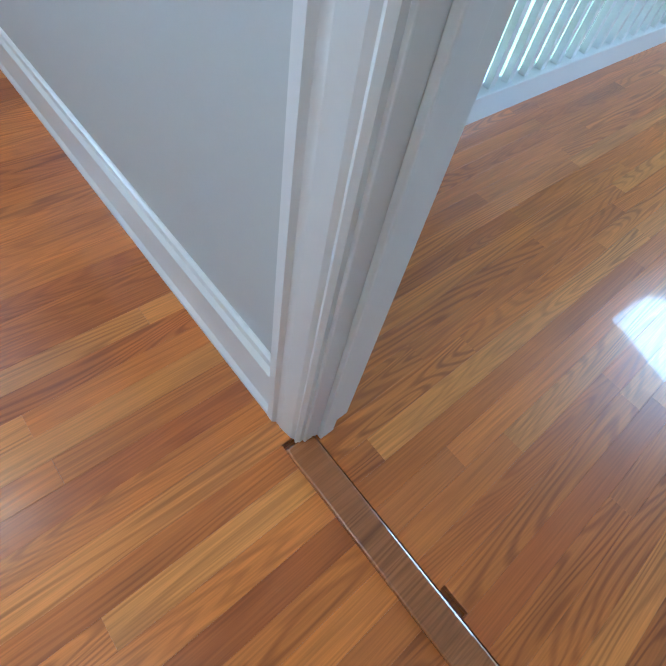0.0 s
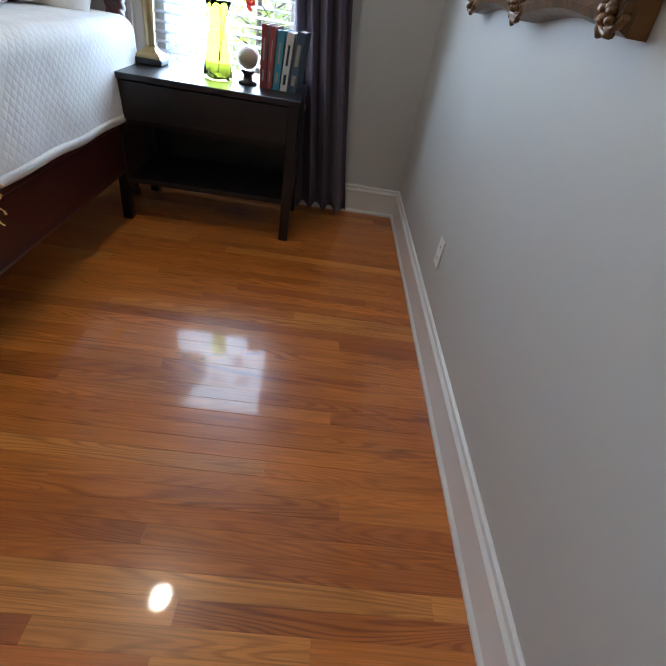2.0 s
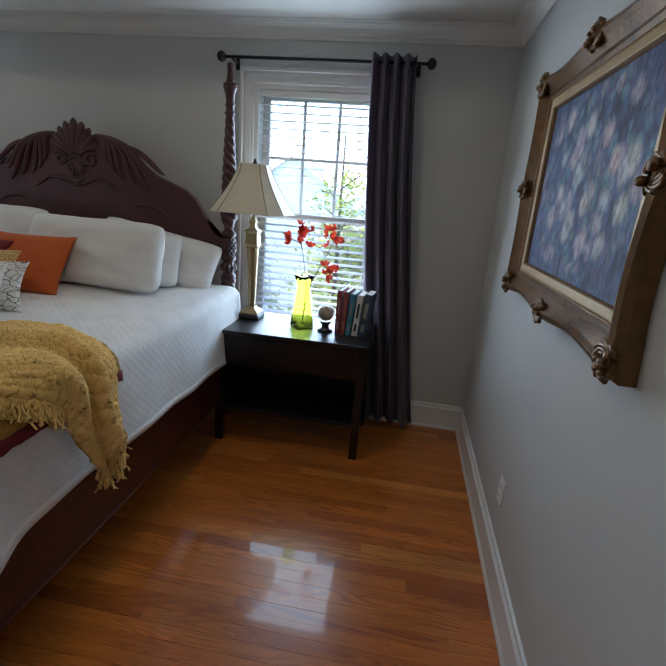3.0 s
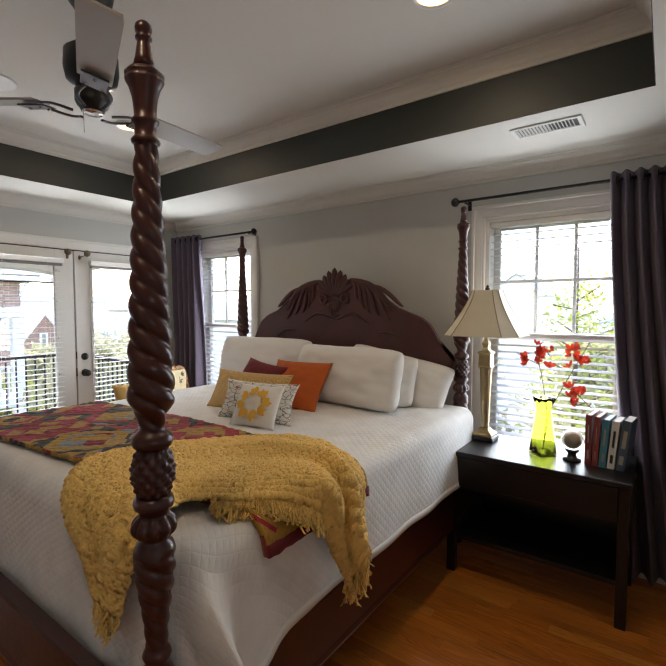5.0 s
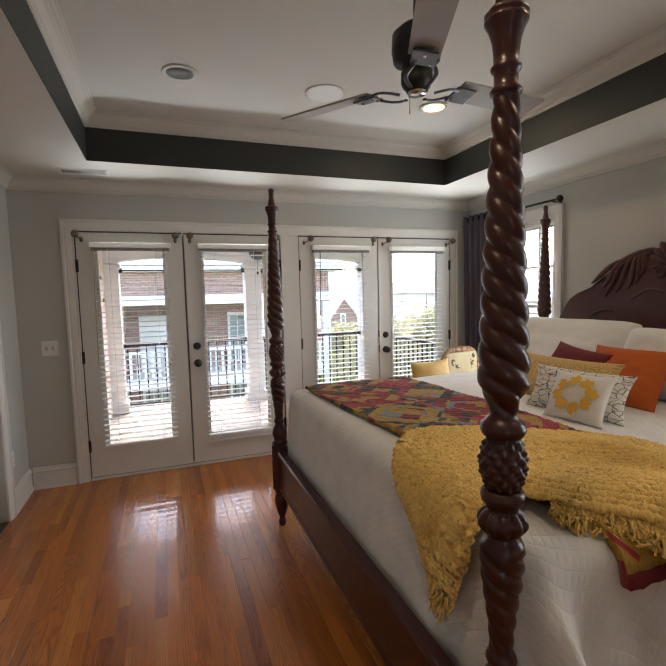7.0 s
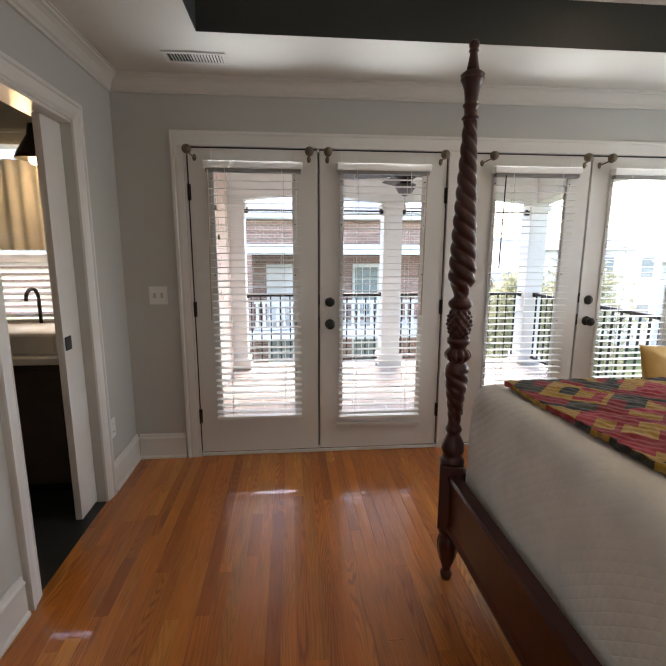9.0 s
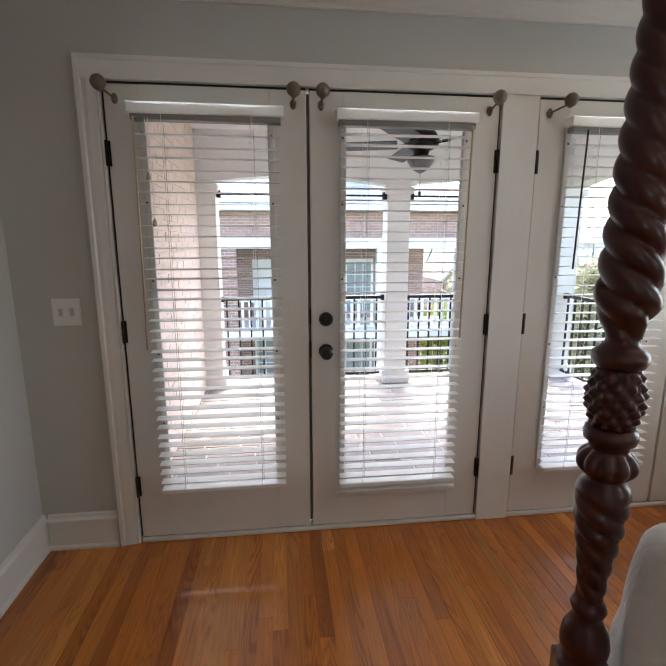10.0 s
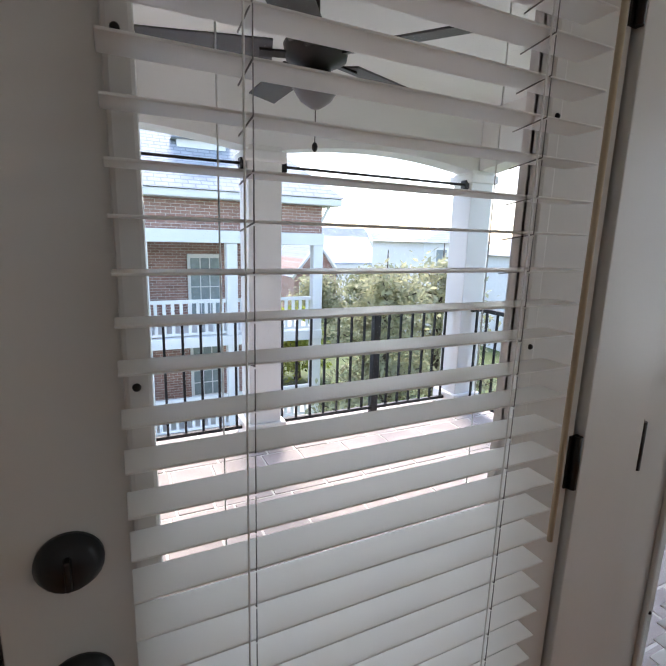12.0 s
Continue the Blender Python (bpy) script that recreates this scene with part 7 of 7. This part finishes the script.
# ---- bathroom seen through the opening ----
setting("bathroom_floor", cube(E + 0.13, 4.2, S - T, -1.4, -0.06, 0.0), DARKTILE, "dark slate tile bathroom floor", "floor")
setting("threshold", cube(E - 0.0, E + 0.13, BATH[0], BATH[1], -0.03, 0.002), DARKTILE, "dark tile sill in the bathroom opening", "threshold")
setting("bathroom_wall", wall_y(E + 0.13, 4.2, S - T, S - 0.02, [(2.18, 2.9, 0.98, 2.05)]), WALL, "pale grey bathroom wall with a window", "wall")
setting("bathroom_wall", cube(4.2, 4.3, S - T, -1.4, 0, 2.9), WALL, "pale grey bathroom wall", "wall")
setting("bathroom_wall", cube(E + 0.13, 4.2, -1.4, -1.3, 0, 2.9), WALL, "pale grey bathroom wall", "wall")
setting("bathroom_ceiling", cube(E + 0.13, 4.2, S - T, -1.4, 2.5, 2.55), CEIL, "off-white bathroom ceiling", "ceiling")
pd = thing("pocket_door", "white pocket door slid half open in the bathroom opening", "door")
part("slab", cube(E + 0.05, E + 0.085, BATH[0] + 0.002, -3.44, 0.012, 2.04, bev=0.002), TRIM, pd)
part("latch", cube(E + 0.044, E + 0.05, -3.51, -3.45, 0.93, 1.0, bev=0.002), BLACK, pd, "black recessed latch")
va = thing("vanity", "weathered dark wood vanity with a white counter", "vanity")
part("cabinet", cube(2.08, 3.3, S + 0.0, -3.72, 0.08, 0.80, bev=0.004), VANITY, va)
part("plinth", cube(2.12, 3.26, S + 0.0, -3.77, 0.0, 0.08), BLACK, va)
for k in range(2):
    dd = part("door", cube(2.11 + 0.6 * k, 2.68 + 0.6 * k, -3.72, -3.702, 0.12, 0.76, bev=0.004), VANITY, va)
    part("pull", rod((2.62 + 0.1 * k, -3.69, 0.5), (2.62 + 0.1 * k, -3.69, 0.62), 0.006, 8), BLACK, dd)
part("counter", cube(2.06, 3.32, S + 0.0, -3.69, 0.80, 0.84, bev=0.006), EXTWHITE, va, "white counter")
bs = thing("vessel_sink", "white rectangular vessel sink on the vanity", "sink")
part("basin", cube(2.15, 2.75, -4.12, -3.75, 0.84, 0.97, bev=0.02), PLASTIC, bs)
fa = thing("faucet", "dark bronze gooseneck faucet behind the sink", "faucet")
bm = bmesh.new()
pts = [Vector((2.42, -4.14, 0.84))] + [Vector((2.42, -4.14 + 0.07 * (1 - math.cos(a)), 1.12 + 0.07 * math.sin(a))) for a in [math.pi * i / 10 for i in range(11)]]
for p, q in zip(pts, pts[1:]):
    rod(p, q, 0.011, 8, bm)
part("spout", bm, BRONZE, fa)
bw = thing("window_3", "bathroom window with a sheer half curtain and blinds", "window", kind="structure")
part("casing", casing("x", S - 0.02, 1, 2.18, 2.9, 0.98, 2.05, True), TRIM, bw)
part("sash", cube(2.18, 2.9, S - 0.09, S - 0.06, 1.32, 1.40, bev=0.004), TRIM, bw)
g = part("pane", cube(2.18, 2.9, S - 0.1, S - 0.095, 0.98, 2.05), WINDOWGLASS, bw)
g.visible_shadow = False
SHEER = mat("sheer_cotton", (0.80, 0.80, 0.78), 0.9, bump=0.1)
bc = single("sheer_curtain", cloth(lambda u, v: Vector((2.19 + 0.7 * u, S - 0.035 + 0.012 * math.sin(50 * u), 1.42 + 0.55 * v)), 60, 4), SHEER, "white sheer half curtain across the bathroom window", "curtain")
bb = thing("blind", "white slatted blind in the bathroom window", "blind")
first = None
for i in range(9):
    m = pose(2.54, S - 0.045, 1.0 + i * 0.042, 35)
    if first is None:
        first = part("slat", cube(-0.34, 0.34, -0.024, 0.024, -0.0015, 0.0015), SLAT, bb)
        first.matrix_basis = m
    else:
        again(first, m)
mi = thing("mirror", "dark framed mirror beside the bathroom window", "mirror")
part("frame", cube(2.93, 3.0, S - 0.018, S + 0.02, 1.0, 2.1, bev=0.004), VANITY, mi)
sc_ = thing("wall_sconce", "black cone wall sconce with a lit bulb in the bathroom", "lamp")
bm = lathe([(0.10, 1.93), (0.09, 1.96), (0.03, 2.06), (0.02, 2.12), (0.002, 2.125)], 24, None, Matrix.Translation((2.27, -3.98, 0)))
part("shade", bm, BRONZE, sc_)
part("bulb", ball((2.27, -3.98, 1.93), 0.032, seg=14), BULB, sc_)
part("arm", rod((2.27, -3.98, 2.11), (2.27, S - 0.02, 2.11), 0.008, 8), BRONZE, sc_)
bl = new("bathroom_bulb", bpy.data.lights.new("bathroom_bulb", "POINT"))
bl.data.energy, bl.data.color, bl.data.shadow_soft_size = 0.4, (1.0, 0.72, 0.42), 0.04
bl.location = (2.27, -3.92, 1.86)

# ---- hall beyond the doorway ----
setting("hall_wall", cube(-2.6, -2.5, N + 0.11, 4.9, 0, 2.6), WALL, "pale grey hall wall beyond the stairs", "wall")
setting("hall_wall", cube(-2.6, 2.6, 4.8, 4.9, 0, 2.6), WALL, "pale grey wall at the end of the hall", "wall")
setting("hall_wall", cube(2.5, 2.6, N + 0.11, 4.9, 0, 2.6), WALL, "pale grey hall wall", "wall")
setting("hall_ceiling", cube(-2.6, 2.6, N + 0.11, 4.9, 2.6, 2.65), CEIL, "off-white hall ceiling", "ceiling")
setting("hall_floor", cube(-0.1, 2.5, 0.77, 4.8, -0.06, -0.016), THRESH, "oak strip floor in the hall", "floor")
setting("stair_well", cube(-2.5, -0.1, 0.86, 4.8, -1.2, -1.1), WALL, "open stairwell beside the hall", "floor")
sr = thing("stair_balustrade", "white stair balustrade with square balusters along the hall", "balustrade")
part("curb", cube(-0.10, -0.03, 1.55, 4.7, -0.3, 0.10, bev=0.006), TRIM, sr, "white curb")
part("handrail", cube(-0.10, -0.03, 1.55, 4.7, 0.88, 0.93, bev=0.012), MAHOG, sr, "dark handrail")
part("newel", cube(-0.12, -0.01, 1.45, 1.56, 0.0, 1.05, bev=0.006), TRIM, sr, "white newel post")
first = None
for i in range(28):
    m = Matrix.Translation((-0.065, 1.62 + 0.112 * i, 0))
    if first is None:
        first = part("baluster", cube(-0.015, 0.015, -0.015, 0.015, 0.10, 0.88), TRIM, sr)
        first.matrix_basis = m
    else:
        again(first, m)
# fill lamp added before the closed end wall to brighten the hall
hl = new("hall_fill", bpy.data.lights.new("hall_fill", "AREA"))
hl.data.shape, hl.data.size, hl.data.size_y, hl.data.energy, hl.data.color = "RECTANGLE", 1.2, 1.4, HALLW, (0.72, 0.86, 1.0)
hl.matrix_world = look((1.5, 4.75, 1.7), (0.6, 2.0, 0.4))

# ---- lamps ----
for x, y in ((-0.96, -2.78), (-0.95, -0.58), (0.68, -0.58)):
    can_lamp(x, y, TOP - 0.02, CANW)
for a, b in WIN:
    window_lamp((W + 0.006, (a + b) / 2, (WZ0 + WZ1) / 2), (1, (a + b) / 2, (WZ0 + WZ1) / 2), b - a - 0.06, WZ1 - WZ0 - 0.1, WINW)
for a, b in DOORS:
    c = (a + b) / 2
    # unseen uplight added in front of the door head to lift the ceiling
    window_lamp((c, S + 0.10, 1.95), (c, S + 1.10, 2.85), 0.55, 0.09, DOORW, 84)
    window_lamp((c, S - 0.006, 0.75), (c, S + 1.0, 0.75), 0.50, 0.95, 0.9 * DOORW)


# ---- floor boards ----
setting("floor", cube(W - T, E + 0.13, S - T, N + 0.03, -0.06, -0.016), THRESH, "glossy orange oak strip floor", "floor")
BW = 0.0572


def board_mesh():
    bm = cube(-BW / 2 + 0.0001, BW / 2 - 0.0001, -0.4998, 0.4998, -0.016, 0.0, bev=0.0)
    top = [e for e in bm.edges if all(v.co.z > -0.001 for v in e.verts) and abs(e.verts[0].co.x - e.verts[1].co.x) < 1e-5]
    bmesh.ops.bevel(bm, geom=top, offset=0.0003, segments=1, affect="EDGES")
    return mesh_of("floor_board", bm, OAK)


floor_ob = bpy.data.objects["floor"]
rnd = random.Random(5)
shared = board_mesh()
rest = []
near = []
nstrips = int((E - W) / BW) + 1
for i in range(nstrips):
    x = W + BW * (i + 0.5)
    if x + BW / 2 > E + 0.02:
        break
    y = S - rnd.uniform(0.0, 0.9)
    while y < N - 0.02:
        ln = rnd.choice((0.35, 0.6, 0.8, 1.0, 1.2, 1.5, 1.8))
        a, b = max(y, S - 0.02), min(y + ln, 0.70 if x > ENTRY[0] - 0.03 else N)
        if b - a > 0.03:
            (near if (x > 0.25 or (x > -1.7 and (a + b) / 2 > -0.5)) else rest).append((x, a, b))
        y += ln
near = near[:300]
for x, a, b in near:
    ob = new("floor_board", shared)
    ob.parent = floor_ob
    ob.matrix_basis = Matrix.Translation((x, (a + b) / 2, rnd.uniform(-0.0003, 0.0003))) @ Matrix.Rotation(radians(rnd.gauss(0, 0.12)), 4, "Y") @ Matrix.Diagonal((1, b - a, 1, 1))
verts, faces = [], []
for x, a, b in rest:
    k = len(verts)
    h = BW / 2 - 0.0003
    verts += [(x - h, a, -0.016), (x + h, a, -0.016), (x + h, b, -0.016), (x - h, b, -0.016), (x - h, a, -0.0008), (x + h, a, -0.0008), (x + h, b, -0.0008), (x - h, b, -0.0008),
              (x - h + 0.0009, a, 0), (x + h - 0.0009, a, 0), (x + h - 0.0009, b, 0), (x - h + 0.0009, b, 0)]
    faces += [(k, k + 1, k + 5, k + 4), (k + 1, k + 2, k + 6, k + 5), (k + 2, k + 3, k + 7, k + 6), (k + 3, k, k + 4, k + 7),
              (k + 4, k + 5, k + 9, k + 8), (k + 5, k + 6, k + 10, k + 9), (k + 6, k + 7, k + 11, k + 10), (k + 7, k + 4, k + 8, k + 11), (k + 8, k + 9, k + 10, k + 11)]
me = bpy.data.meshes.new("floor_boards")
me.from_pydata(verts, [], faces)
me.materials.append(OAK)
fb = new("floor_boards", me)
fb.parent = floor_ob
tagged(fb, kind="stuff")
# hall boards
hall = bpy.data.objects["hall_floor"]
verts, faces = [], []
i = 0
while -0.1 + BW * (i + 1) < 2.5:
    x = -0.1 + BW * (i + 0.5)
    y = 0.766 - rnd.uniform(0, 0.6)
    while y < 4.8:
        ln = rnd.choice((0.5, 0.65, 0.8, 1.0, 1.2, 1.5))
        a, b = max(y, 0.766), min(y + ln, 4.8)
        if b - a > 0.03:
            if b < 2.6 and x < 1.7:
                ob = new("floor_board", shared)
                ob.parent = hall
                ob.matrix_basis = Matrix.Translation((x, (a + b) / 2, 0)) @ Matrix.Diagonal((1, b - a, 1, 1))
            else:
                k, h = len(verts), BW / 2 - 0.0004
                verts += [(x - h, a, -0.016), (x + h, a, -0.016), (x + h, b, -0.016), (x - h, b, -0.016), (x - h, a, 0), (x + h, a, 0), (x + h, b, 0), (x - h, b, 0)]
                faces += [(k, k + 1, k + 5, k + 4), (k + 1, k + 2, k + 6, k + 5), (k + 2, k + 3, k + 7, k + 6), (k + 3, k, k + 4, k + 7), (k + 4, k + 5, k + 6, k + 7)]
        y += ln
    i += 1
me = bpy.data.meshes.new("floor_boards")
me.from_pydata(verts, [], faces)
me.materials.append(OAK)
fb = new("floor_boards", me)
fb.parent = hall
tagged(fb, kind="stuff")

# balcony pavers in random ashlar rows
y = BY - 0.18
pav = {}
while y < S - T - 0.02:
    h = 0.17
    x = BX0 - 0.05 - rnd.uniform(0, 0.2)
    while x < BX1:
        w = rnd.choice((0.2, 0.26, 0.34))
        if w not in pav:
            pav[w] = mesh_of("paver", cube(-w / 2 + 0.006, w / 2 - 0.006, -h / 2 + 0.006, h / 2 - 0.006, -0.022, 0.0, bev=0.004), PAVER)
        ob = new("paver", pav[w])
        ob.parent = balc
        ob.matrix_basis = pose(x + w / 2, y + h / 2, BF + rnd.uniform(-0.002, 0.002), rnd.uniform(-0.3, 0.3), rnd.uniform(-0.3, 0.3))
        x += w
    y += h

# side wall of the balcony in pale brick
WALLGROUT = mat("pale_mortar", (0.80, 0.67, 0.60), 0.9, var=0.06, bump=0.2)
bwall = setting("balcony_wall", cube(BX1 + 0.0035, BX1 + 0.2, BY + 0.05, S - T, BF - 0.3, 2.5), WALLGROUT, "pale washed brick wall beside the balcony", "wall")
bmesh_ = mesh_of("brick", cube(0.0, 0.012, -0.1, 0.1, -0.031, 0.031, bev=0.003), PALEBRICK)
r = 0
z = BF + 0.035
while z < 2.42:
    y = BY + 0.18 + (0.104 if r % 2 else 0)
    while y < S - T - 0.1:
        ob = new("brick", bmesh_)
        ob.parent = bwall
        ob.matrix_basis = pose(BX1 + rnd.uniform(-0.002, 0.002), y, z)
        y += 0.208
    z += 0.0705
    r += 1
